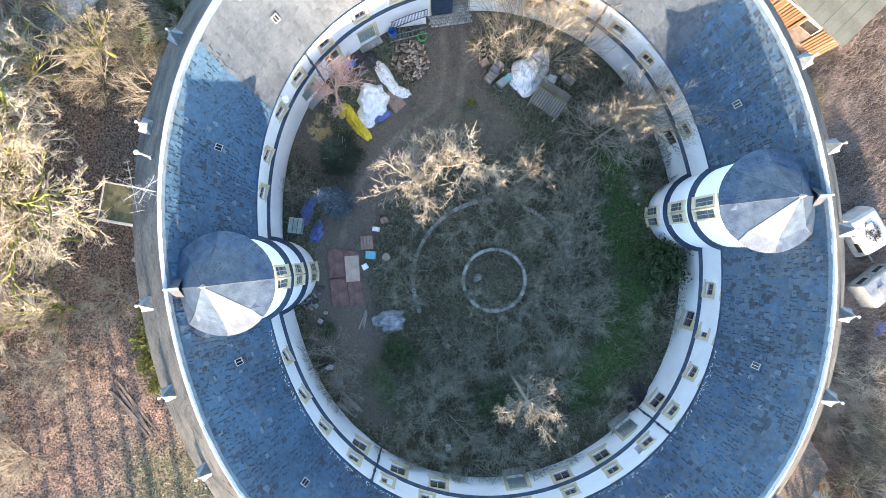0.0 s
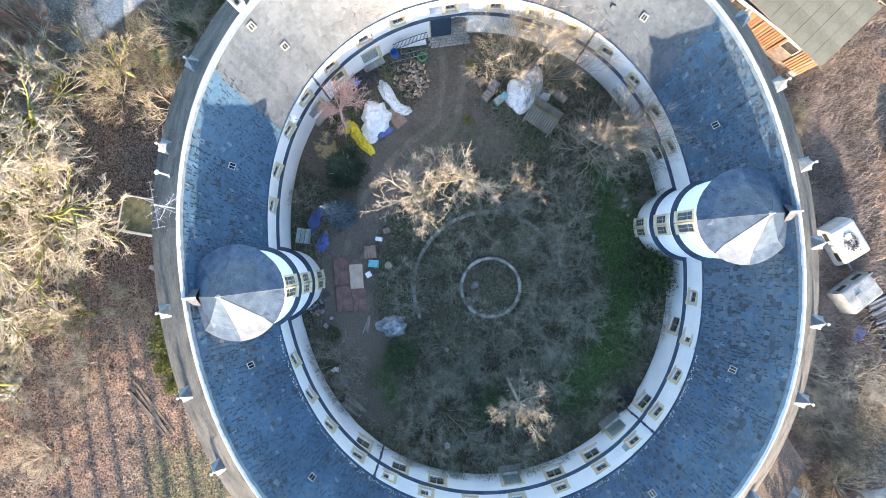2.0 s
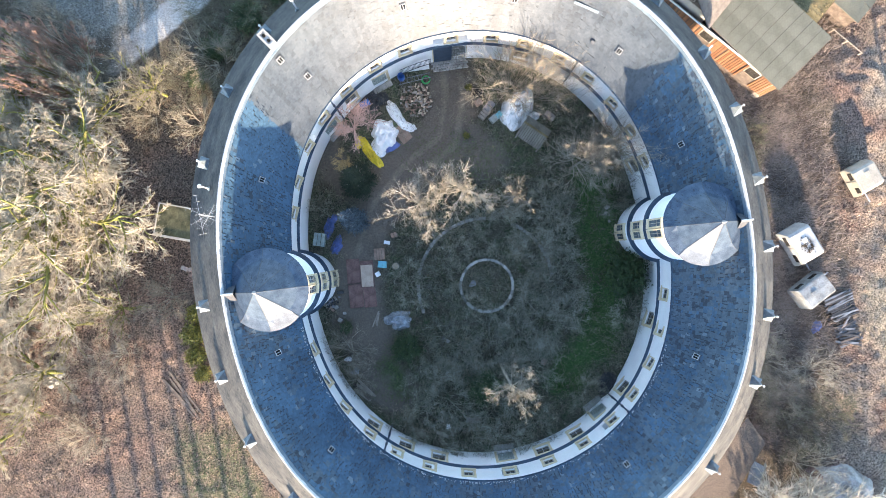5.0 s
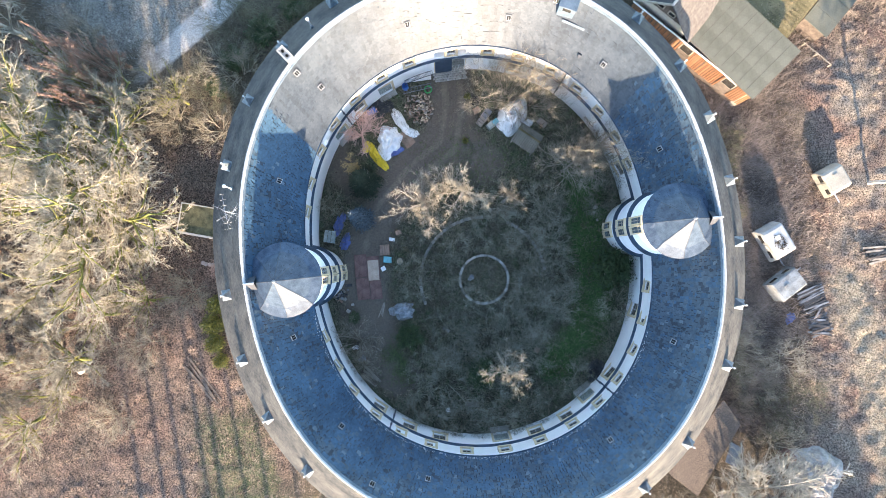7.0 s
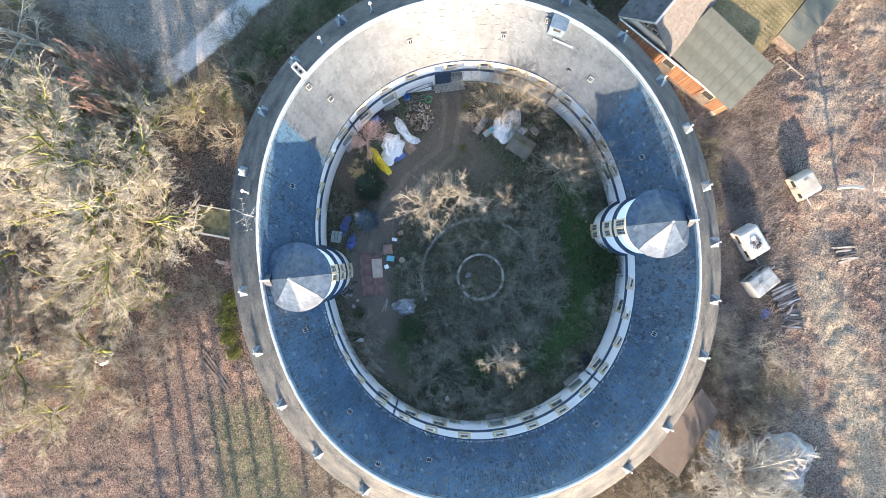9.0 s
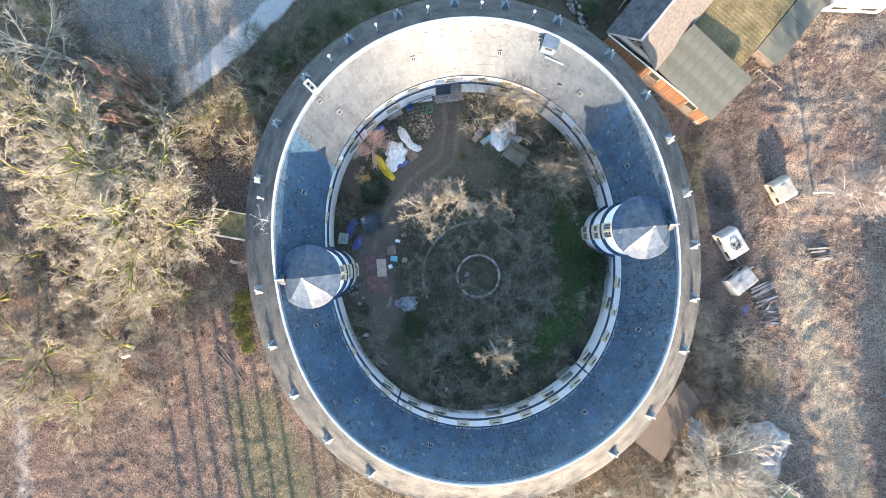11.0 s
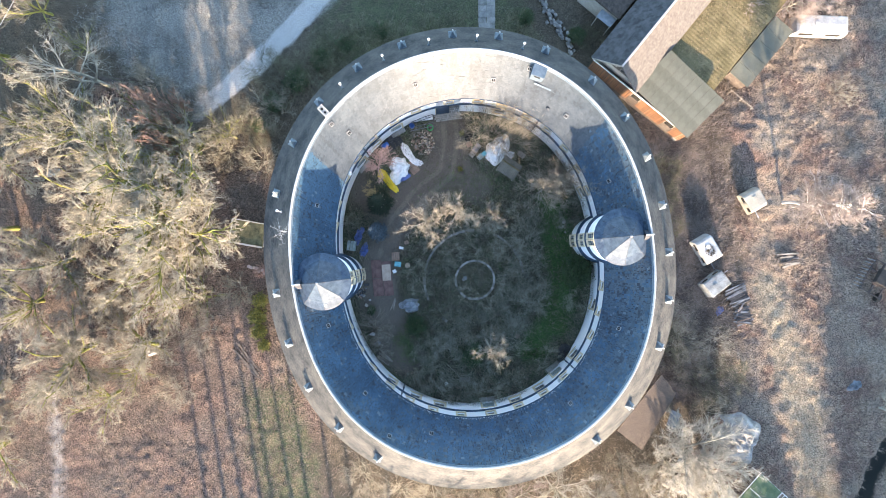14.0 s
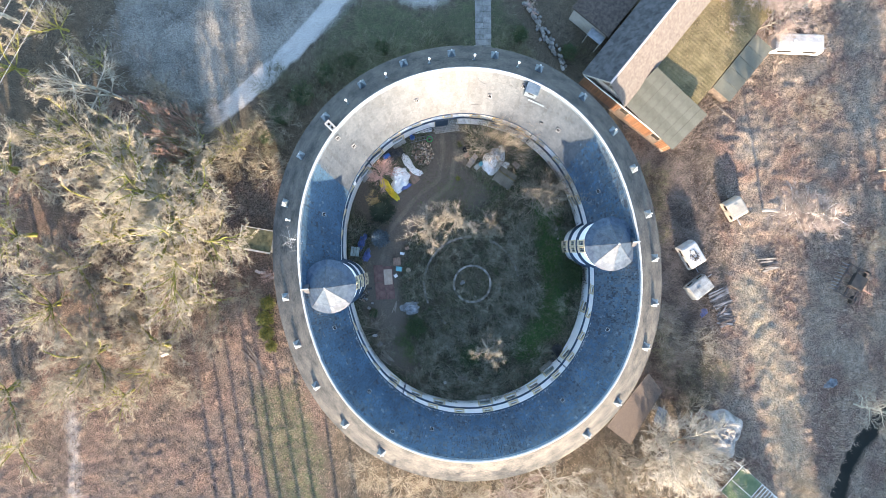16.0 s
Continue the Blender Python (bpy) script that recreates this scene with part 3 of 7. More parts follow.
def masks(x, y):
    """What covers the ground at each place: shares of 0 to 1."""
    k = {}
    drad = np.hypot(x - RC.x, y - RC.y) - oval(np.arctan2(y - RC.y, x - RC.x))
    w1, w3 = wobble(x, y), wobble(x, y, 0.35, 9)
    k["drad"] = drad
    k["court"] = inside = soft(drad, 16.2, 0.5)
    out = 1 - inside
    k["pale"] = soft(seg_dist(x, y, [(37.6, -3), (39.5, -9), (42.0, -17), (43.8, -30), (44, -44)]) + 1.1 * w1, 2.3, 2.6) * 0.8
    k["path"] = inside * soft(np.minimum(seg_dist(x, y, [(0.3, 19), (0.6, 14), (0.3, 10.5), (-3.5, 7.5), (-6.0, 4.0), (-7.2, 0), (-7.4, -4), (-5.8, -9), (-4.5, -10.5)]), np.minimum(seg_dist(x, y, [(0.4, 12), (3.5, 8.8)]) + 0.5, seg_dist(x, y, [(-5, 5), (-8.4, 6.4), (-10.2, 9.5)]) + 0.7)) + 0.7 * w1, 2.2, 1.8)
    drive = soft(seg_dist(x, y, [(-8, 40), (-13.3, 32.8), (-16.6, 28.9), (-21.0, 24.4), (-25.4, 20.4), (-29.5, 17.6)]) + 0.25 * w1, 1.2, 0.7) * soft(-x + 0.8 * w1, 28.0, 6.0)
    drive = np.maximum(drive, 0.55 * soft(np.hypot((x + 4) / 2.4, y - 36) + 1.2 * w1, 4.0, 2.5))
    drive = np.maximum(drive, 0.5 * soft(seg_dist(x, y, [(-46, -15), (-45.3, -20), (-45.4, -32)]) + 0.5 * w1, 1.1, 1.8))
    track = 0.2 * soft(seg_dist(x, y, [(37, 40), (38, 20), (38.5, 8), (38, 0), (38, -6), (40, -14), (41, -24), (41, -36)]) + 1.3 * w1, 1.6, 2.6)
    k["rut"] = inside * soft(np.abs(seg_dist(x, y, [(0.5, 18), (0.7, 14), (0.2, 10.5), (-3.0, 7.8), (-5.5, 4.6), (-6.9, 0.5)]) - 0.72) + 0.35 * np.maximum(w1, -0.3), 0.25, 0.3) * 0.55
    k["gravel"] = out * np.maximum(drive, track)
    lawn = inside * np.maximum(soft(seg_dist(x, y, [(12.4, 6.8), (13.0, 2.5), (14.0, -2.5), (12.8, -6.8), (9.8, -9.6)]) + 0.45 * w1, 1.7, 2.0), soft(np.hypot(x + 4.0, (y + 9.6) / 1.3) + 0.7 * w1, 1.3, 2.2) * 0.6)
    lawn = np.maximum(lawn, inside * soft(np.hypot((x - 3) / 2.0, y - 9.0) + w1, 2.4, 2.4) * 0.28)
    k["frost"] = out * soft(np.hypot((x + 27) / 1.5, y - 29) + 2.5 * w3 + w1, 10.0, 4.0) * soft((x + 25.5) * 0.79 - (y - 20), -0.5, 2.0)
    rows = out * soft(np.abs(x + 19.5 + 0.22 * (y + 20)) + 1.2 * w1, 4.2, 3.5) * soft(y + 2 * w3, -12.5, 6.0)
    verge = out * soft(np.hypot((x + 2) / 1.6, y - 28) + 2.0 * w1, 9.0, 5.0) * (1 - drive) * soft(-y, -20, 4)
    k["lawn"] = np.maximum(np.maximum(lawn, rows * 0.45), verge * 0.42)
    k["leaf"] = out * np.clip(soft(x + 3 * w3, -15, 8) * soft(np.abs(y + 12), 24, 8) + 0.3 * w1, 0, 1) * (1 - k["frost"])
    k["straw"] = out * np.clip(soft(-x + 3 * w3, -32.5, 5) + 0.3 * w1, 0, 1)
    k["water"] = soft(seg_dist(x, y, [(60, -14), (54.5, -19), (51, -23.5), (49.2, -28), (48.5, -36)]) + 0.4 * w1, 1.0, 0.7)
    return k


def court_level(drad):
    """Height of the courtyard terrace, which ends under the ring's inner wall."""
    return COURT_Z * np.clip((16.1 - drad) / 0.3, 0, 1)


def ground_relief(x, y, k=None):
    """Tussocks of the dry field and hummocks under the fallen leaves."""
    k = masks(x, y) if k is None else k
    tuft = np.abs(value_noise(x * 1.15, y * 0.9, 51)) + 0.6 * np.abs(value_noise(x * 2.3, y * 2.0, 52))
    hummock = np.abs(value_noise(x * 1.7, y * 1.3, 53) + 0.5 * value_noise(x * 0.7, y * 0.6, 54))
    return k["straw"] * (1 - 0.6 * k["gravel"]) * (0.25 * tuft - 0.10) + (k["leaf"] + 0.5 * k["frost"]) * (0.16 * hummock - 0.05)


MASKS = masks(GX, GY)
near = (np.abs(GX) < 75) & (np.abs(GY) < 50)
drad, w1, w2 = MASKS["drad"], wobble(GX, GY), wobble(GX, GY, 2.7, 3)
gz = np.where(near, 0.08 * w1 + 0.05 * w2, 0.0) + np.where(near, MASKS["straw"] * 0.10 * w1, 0) - 0.7 * MASKS["water"]
gz = gz + np.where(near, ground_relief(GX, GY, MASKS), 0)
gz = gz + 0.55 * np.exp(-(((GX - 35.0) / 4.5) ** 2 + ((GY - 13.5) / 4.0) ** 2))
gz = np.where(np.abs(drad - 19) < 4.2, np.minimum(gz, -0.02), gz) - 0.05 * MASKS["path"] + court_level(drad)
ny, nx = GX.shape
gverts = np.stack([GX.ravel(), GY.ravel(), gz.ravel()], 1)
idx = np.arange(nx * ny).reshape(ny, nx)
gfaces = np.stack([idx[:-1, :-1].ravel(), idx[:-1, 1:].ravel(), idx[1:, 1:].ravel(), idx[1:, :-1].ravel()], 1)
gme = bpy.data.meshes.new("ground")
gme.from_pydata(gverts.tolist(), [], gfaces.tolist())
for mask_name in ("path", "gravel", "lawn", "court", "rut", "leaf", "straw", "pale", "frost", "water"):
    layer = gme.attributes.new(mask_name, "FLOAT", "POINT")
    layer.data.foreach_set("value", np.clip(MASKS[mask_name], 0, 1).ravel().astype(np.float32))
gme.polygons.foreach_set("use_smooth", [True] * len(gme.polygons))


def ground_material():
    m = bpy.data.materials.new("earth_and_grass")
    m.use_nodes = True
    n, l = m.node_tree.nodes, m.node_tree.links
    b = n["Principled BSDF"]
    co = n.new("ShaderNodeTexCoord")

    def noise_tex(scale, detail=8.0, rough=0.6):
        t = n.new("ShaderNodeTexNoise")
        t.inputs["Scale"].default_value, t.inputs["Detail"].default_value, t.inputs["Roughness"].default_value = scale, detail, rough
        l.new(co.outputs["Object"], t.inputs["Vector"])
        return t.outputs["Fac"]

    coarse, mid, fine = noise_tex(0.22), noise_tex(1.3), noise_tex(7.0, 6.0, 0.75)

    def blend(fac, a, c):
        mix = n.new("ShaderNodeMix")
        mix.data_type = "RGBA"
        l.new(fac, mix.inputs["Factor"])
        for sock, v in ((mix.inputs["A"], a), (mix.inputs["B"], c)):
            if isinstance(v, tuple):
                sock.default_value = (*v, 1)
            else:
                l.new(v, sock)
        return mix.outputs["Result"]

    def sharpen(v, lo, hi):
        r = n.new("ShaderNodeMapRange")
        l.new(v, r.inputs["Value"])
        r.inputs["From Min"].default_value, r.inputs["From Max"].default_value = lo, hi
        return r.outputs["Result"]

    def two(a, c, v=None, lo=0.41, hi=0.60):
        return blend(sharpen(v if v is not None else fine, lo, hi), a, c)

    def mask(name, ragged=0.5):
        a = n.new("ShaderNodeAttribute")
        a.attribute_name = name
        add = n.new("ShaderNodeMath")
        add.operation = "MULTIPLY_ADD"
        l.new(mid, add.inputs[0])
        add.inputs[1].default_value = ragged
        l.new(a.outputs["Fac"], add.inputs[2])
        return sharpen(add.outputs[0], 0.25 + ragged / 2, 0.75 + ragged / 2)

    soil = blend(sharpen(mid, 0.35, 0.65), two((0.04, 0.034, 0.027), (0.12, 0.098, 0.075)), two((0.06, 0.052, 0.038), (0.17, 0.142, 0.105)))
    colour = soil
    straw = blend(sharpen(coarse, 0.4, 0.6), two((0.032, 0.022, 0.018), (0.255, 0.178, 0.145)), two((0.045, 0.037, 0.029), (0.38, 0.318, 0.255)))
    leaf = blend(sharpen(coarse, 0.38, 0.62), two((0.026, 0.018, 0.016), (0.29, 0.20, 0.158)), two((0.022, 0.019, 0.016), (0.23, 0.185, 0.15)))
    court = blend(sharpen(mid, 0.3, 0.7), two((0.035, 0.03, 0.026), (0.15, 0.128, 0.104)), two((0.03, 0.046, 0.022), (0.12, 0.16, 0.082)))
    colour = blend(mask("straw"), colour, straw)
    colour = blend(mask("leaf"), colour, leaf)
    colour = blend(mask("pale", 0.9), colour, two((0.07, 0.063, 0.046), (0.41, 0.355, 0.27)))
    colour = blend(mask("frost"), colour, two((0.11, 0.106, 0.094), (0.33, 0.315, 0.28)))
    colour = blend(mask("court", 0.1), colour, court)
    colour = blend(mask("path"), colour, two((0.098, 0.084, 0.070), (0.175, 0.152, 0.124), None, 0.32, 0.68))
    colour = blend(mask("rut", 0.8), colour, two((0.145, 0.124, 0.10), (0.25, 0.215, 0.175), None, 0.32, 0.68))
    colour = blend(mask("gravel"), colour, two((0.30, 0.285, 0.27), (0.52, 0.50, 0.47)))
    colour = blend(mask("lawn"), colour, two((0.026, 0.055, 0.018), (0.085, 0.15, 0.05)))
    colour = blend(mask("water", 0.1), colour, (0.02, 0.022, 0.02))
    l.new(colour, b.inputs["Base Color"])
    b.inputs["Roughness"].default_value, b.inputs["Specular IOR Level"].default_value = 0.95, 0.2
    bp = n.new("ShaderNodeBump")
    bp.inputs["Strength"].default_value, bp.inputs["Distance"].default_value = 0.8, 0.12
    l.new(fine, bp.inputs["Height"])
    l.new(bp.outputs["Normal"], b.inputs["Normal"])
    return m


gme.materials.append(ground_material())
ground = tagged(new("ground", gme), "rough winter ground with dead leaves, dry grass, bare earth paths and a gravel drive", "ground", kind="structure")

# ---- bare winter trees and shrubs ----
BARK = material("pale_bark", (0.14, 0.127, 0.10), (0.43, 0.388, 0.31), 1.5, 0.9, 0.4, spread=0.25)
BARK_GREY = material("grey_bark", (0.19, 0.18, 0.15), (0.55, 0.525, 0.445), 1.5, 0.9, 0.4, spread=0.3)
BARK_MOSS = material("mossy_bark", (0.085, 0.09, 0.024), (0.28, 0.28, 0.075), 1.2, 0.9, 0.5, spread=0.2)
BARK_PINK = material("reddish_twigs", (0.36, 0.22, 0.18), (0.66, 0.46, 0.39), 1.5, 0.9, 0.3)
BARK_CREAM = material("cream_twigs", (0.15, 0.145, 0.122), (0.43, 0.415, 0.355), 1.5, 0.9, 0.3)
BARK_OLIVE = material("dark_olive_twigs", (0.055, 0.054, 0.034), (0.20, 0.19, 0.125), 1.5, 0.9, 0.3, spread=0.3)
BARK_BRUSH = material("olive_grey_twigs", (0.13, 0.13, 0.10), (0.42, 0.415, 0.325), 1.5, 0.9, 0.3, spread=0.3)
BARK_ROSE = material("pinkish_grey_twigs", (0.17, 0.137, 0.124), (0.46, 0.385, 0.35), 1.5, 0.9, 0.3)
BARK_WHITE = material("birch_bark", (0.22, 0.19, 0.16), (0.42, 0.38, 0.33), 2.0, 0.85, 0.3)
LEAF_OCHRE = material("ochre_twigs", (0.36, 0.25, 0.10), (0.62, 0.47, 0.24), 1.5, 0.9, 0.3)
LEAF_DARK = material("evergreen_leaves", (0.025, 0.05, 0.022), (0.075, 0.115, 0.045), 2.0, 0.6, 0.1, spread=0.5, islands=True)
LEAF_YELLOW = material("yellow_green_leaves", (0.06, 0.07, 0.015), (0.24, 0.22, 0.05), 2.0, 0.6, 0.1, spread=0.5, islands=True)
NEEDLE_BLUE = material("blue_spruce_needles", (0.02, 0.036, 0.05), (0.13, 0.175, 0.21), 3.0, 0.7, 0.1, spread=0.5, islands=True)
NEEDLE_DARK = material("dark_needles", (0.018, 0.03, 0.02), (0.05, 0.07, 0.04), 2.0, 0.7, 0.1, spread=0.5, islands=True)


class Wood:
    """Gathers tapered three-sided branches into one mesh."""

    def __init__(self):
        self.v, self.f = [], []

    def limb(self, pts, r0, r1, sides=3):
        n, base = len(pts), len(self.v)
        for i, p in enumerate(pts):
            d = (pts[min(i + 1, n - 1)] - pts[max(i - 1, 0)]).normalized()
            u = d.orthogonal().normalized()
            w = d.cross(u)
            r = r0 + (r1 - r0) * i / (n - 1)
            for k in range(sides):
                a = 2 * math.pi * k / sides
                self.v.append(p + (u * math.cos(a) + w * math.sin(a)) * r)
        for i in range(n - 1):
            for k in range(sides):
                j = (k + 1) % sides
                a = base + i * sides
                self.f.append((a + k, a + j, a + sides + j, a + sides + k))

    def twig(self, a, b, r):
        """A thin three-sided spike."""
        d = (b - a).normalized()
        u = d.orthogonal().normalized() * r
        w = d.cross(u)
        k = len(self.v)
        self.v += [a + u, a - u * 0.5 + w * 0.87, a - u * 0.5 - w * 0.87, b]
        self.f += [(k, k + 1, k + 3), (k + 1, k + 2, k + 3), (k + 2, k, k + 3)]


def grow(rng, sinks, p, d, length, r, level, plan, forks=0.0, thin=0.010):
    """One branch with its children. plan: per level (children, length share, spread, lift, sides)."""
    kids, share, spread, lift, sides = plan[level]
    n = (5, 4, 3, 2, 2)[level]
    pts, q, dd = [p.copy()], p.copy(), d.copy()
    for i in range(n - 1):
        bend = 0.03 if forks else 0.13
        dd = (dd + Vector((rng.gauss(0, bend), rng.gauss(0, bend), rng.gauss(0, 0.08) + lift * 0.25))).normalized()
        q = q + dd * (length / (n - 1))
        pts.append(q.copy())
    last = level == len(plan) - 1
    if last:
        sinks[-1].twig(pts[0], pts[-1], r)
        return
    sinks[min(level, len(sinks) - 1)].limb(pts, r, r * 0.45, sides)
    for i in range(kids):
        t = (0.25 if level or not forks else forks) + (0.75 if level or not forks else 1 - forks) * (i + rng.random()) / kids
        k = min(int(t * (n - 1)), n - 2)
        f = t * (n - 1) - k
        start = pts[k].lerp(pts[k + 1], f)
        axis = (pts[k + 1] - pts[k]).normalized()
        side = axis.orthogonal().normalized()
        side.rotate(Matrix.Rotation(rng.random() * 6.283, 3, axis))
        ang = spread * rng.uniform(0.7, 1.25)
        nd = (axis * math.cos(ang) + side * math.sin(ang)).normalized()
        grow(rng, sinks, start, nd, length * share * rng.uniform(0.7, 1.15) * (1.15 - 0.45 * t if level or not forks else 1.0), max(r * (0.60 - 0.25 * t), thin), level + 1, plan, 0.0, thin)


def mesh_of(name, w, mat):
    me = bpy.data.meshes.new(name)
    me.from_pydata([tuple(v) for v in w.v], [], w.f)
    me.materials.append(mat)
    me.polygons.foreach_set("use_smooth", [True] * len(me.polygons))
    return me


def tree_template(seed, height, plan, r, trunk_mat, twig_mat, label, lean=0.0, forks=0.0, thin=0.010):
    rng = random.Random(seed)
    trunk, crown = Wood(), Wood()
    grow(rng, [trunk, trunk, trunk, crown] if forks else [trunk, trunk, crown], Vector((0, 0, -0.2)), Vector((lean, 0.05, 1)).normalized(), height * (0.36 if forks else 1), r, 0, plan, forks, thin)
    e = empty("tree", Matrix.Translation((0, 0, 0)), label, "tree")
    for nm, w, mt in (("trunk", trunk, trunk_mat), ("crown", crown, twig_mat)):
        o = new(nm, mesh_of(nm, w, mt))
        o.parent = e
    return e


def shrub_template(seed, stems, height, spread, plan, r, mat, label, lift=0.4):
    """Many stems from one foot, fanning outwards."""
    rng = random.Random(seed)
    w = Wood()
    for i in range(stems):
        a = 2 * math.pi * (i + rng.random()) / stems
        out = spread * math.sqrt(rng.random())
        d = Vector((math.cos(a) * out, math.sin(a) * out, 1)).normalized()
        foot = Vector((math.cos(a) * 0.25, math.sin(a) * 0.25, -0.1))
        grow(rng, [w], foot, d, height * rng.uniform(0.75, 1.15), r, 0, plan, 0.0, 0.0065)
    return tagged(new("shrub", mesh_of("shrub", w, mat)), label, "shrub")


def spread_things(template, spots, base_h, rng):
    """spots: (x, y, height, width share)."""
    for i, (x, y, h, wd) in enumerate(spots):
        s = h / base_h
        m = pose(x, y, 0, 0, 0, rng.uniform(0, 360)) @ Matrix.Diagonal((s * wd, s * wd, s, 1))
        if i == 0:
            template.matrix_world = m
        else:
            made = copy_thing(template, Matrix.Identity(4))
            made.matrix_basis = m


def bough(rng, sinks, p, d, length, r, level, spec, thin):
    """A wandering branch with its side branches. spec: per level (children, share of length, spread, wander, points, sides)."""
    kids, share, spread, wander, n, sides = spec[level]
    pts, q, dd = [p.copy()], p.copy(), d.copy()
    for i in range(n - 1):
        dd = (dd + Vector((rng.gauss(0, wander), rng.gauss(0, wander), rng.gauss(0.03, wander * 0.7)))).normalized()
        q = q + dd * (length / (n - 1))
        pts.append(q.copy())
    sink = sinks[min(level, len(sinks) - 1)]
    if level == len(spec) - 1:
        sink.twig(pts[0], pts[-1], r * 0.6)
        return
    sink.limb(pts, r, max(r * 0.3, thin * 0.7), sides)
    for i in range(kids):
        t = 0.18 + 0.82 * (i + rng.random()) / kids
        k = min(int(t * (n - 1)), n - 2)
        start = pts[k].lerp(pts[k + 1], t * (n - 1) - k)
        axis = (pts[k + 1] - pts[k]).normalized()
        side = axis.orthogonal().normalized()
        side.rotate(Matrix.Rotation(rng.random() * 6.283, 3, axis))
        side.z += 0.12
        ang = spread * rng.uniform(0.6, 1.3)
        nd = (axis * math.cos(ang) + side * math.sin(ang)).normalized()
        bough(rng, sinks, start, nd, length * share * rng.uniform(0.6, 1.2) * (1.15 - 0.55 * t), max(r * (0.62 - 0.3 * t), thin), level + 1, spec, thin)


def crowned_tree(seed, height, radius, limbs, spec, r, trunk_mat, twig_mat, label, bole=0.22, thin=0.012, mossy=2):
    """A short trunk whose limbs reach an egg-shaped crown of the given height and radius."""
    rng = random.Random(seed)
    trunk, crown = Wood(), Wood()
    fork = Vector((rng.gauss(0, 0.3), rng.gauss(0, 0.3), height * bole))
    trunk.limb([Vector((0, 0, -0.3)), Vector((0.05, 0, 0.3)), fork * 0.55, fork], r * 1.25, r * 0.8, 8)
    for i in range(limbs):
        a = 6.283 * (i + rng.uniform(0.15, 0.85)) / limbs
        up = radians(rng.uniform(12, 48) if i % 3 else rng.uniform(55, 80))
        d = Vector((math.cos(a) * math.cos(up), math.sin(a) * math.cos(up), math.sin(up)))
        rise = height * (1 - bole)
        reach = 1 / math.sqrt((math.cos(up) / radius) ** 2 + (math.sin(up) / rise) ** 2)
        bough(rng, [trunk] * mossy + [crown], fork, d, reach * rng.uniform(0.72, 0.98), r * rng.uniform(0.38, 0.6), 0, spec, thin)
    e = empty("tree", Matrix.Identity(4), label, "tree")
    for nm, w, mt in (("trunk", trunk, trunk_mat), ("crown", crown, twig_mat)):
        o = new(nm, mesh_of(nm, w, mt))
        o.parent = e
    return e


rng = random.Random(5)
MID = [(9, 0.64, 0.85, 0.25, 5), (7, 0.52, 0.75, 0.2, 3), (6, 0.55, 0.7, 0.2, 3), (7, 0.62, 0.7, 0.15, 3), (0, 0, 0, 0.1, 3)]
SHRUB = [(6, 0.62, 0.6, 0.12, 3), (5, 0.65, 0.6, 0.12, 3), (5, 0.86, 0.65, 0.1, 3), (0, 0, 0, 0.1, 3)]
GREAT = [(12, 0.46, 0.92, 0.13, 9, 5), (9, 0.52, 0.85, 0.15, 6, 4), (6, 0.56, 0.78, 0.16, 4, 3), (5, 0.55, 0.75, 0.16, 3, 3), (0, 0, 0, 0.1, 2, 3)]
FAIR = [(11, 0.44, 0.85, 0.11, 7, 5), (8, 0.52, 0.78, 0.13, 5, 4), (6, 0.58, 0.72, 0.14, 4, 3), (5, 0.6, 0.7, 0.15, 3, 3), (0, 0, 0, 0.1, 2, 3)]

TWIG_RUSSET = material("russet_twigs", (0.17, 0.10, 0.075), (0.43, 0.28, 0.225), 1.5, 0.9, 0.3)
oak = crowned_tree(11, 17, 11.0, 18, GREAT, 0.48, BARK_MOSS, BARK, "great spreading bare tree with moss-green limbs and pale twigs", thin=0.0165, mossy=2)
spread_things(oak, [(-31.0, 6.4, 16.5, 1.12)], 17, rng)
ash = crowned_tree(23, 13, 7.0, 9, FAIR, 0.30, BARK_MOSS, BARK, "bare broad-crowned tree with pale grey twigs", thin=0.018, mossy=1)
spread_things(ash, [(-41.0, -9.5, 13, 1.1), (-38.5, 8.5, 13.5, 0.95), (-43.5, 0.5, 12, 0.95), (-36.0, -1.5, 10, 0.95), (-52, -14, 12, 1.0), (-52, 12, 13, 1.0), (-33.5, -9.5, 9.5, 0.95)], 13, rng)
TANGLED = [(9, 0.45, 0.65, 0.10, 6, 4), (8, 0.5, 0.6, 0.12, 4, 3), (9, 0.8, 0.55, 0.12, 3, 3), (0, 0, 0, 0.1, 2, 3)]
elm = crowned_tree(29, 9, 4.6, 7, TANGLED, 0.17, BARK_MOSS, BARK, "thin mossy bare tree with pale olive twigs", thin=0.018, mossy=2)
spread_things(elm, [(-31.0, -5.2, 8.5, 1.0), (-27.5, -4.0, 7.5, 0.9), (-24.4, 14.6, 8.0, 0.8), (-38.0, -15.0, 8, 1.1), (-47, -4.5, 10, 1.1), (-51, -21, 9, 1.1), (-41.5, 24.5, 7, 0.9), (-46.5, 15, 9, 1.1), (-50, 4, 12, 1.1), (-46, 29, 8, 1.0), (-51, 24, 11, 1.0), (-27.0, 1.0, 7, 0.9), (-35.0, 12.6, 15.5, 0.72), (-28.6, 12.8, 14.0, 0.7), (-40.5, 14.5, 15.0, 0.75), (-31.8, 15.2, 13.5, 0.7), (-35.5, -12.5, 7, 1.0)], 9, rng)
russet = crowned_tree(33, 8, 3.4, 8, TANGLED, 0.12, BARK_GREY, TWIG_RUSSET, "young beech with dense russet-brown twigs", bole=0.15, thin=0.024, mossy=1)
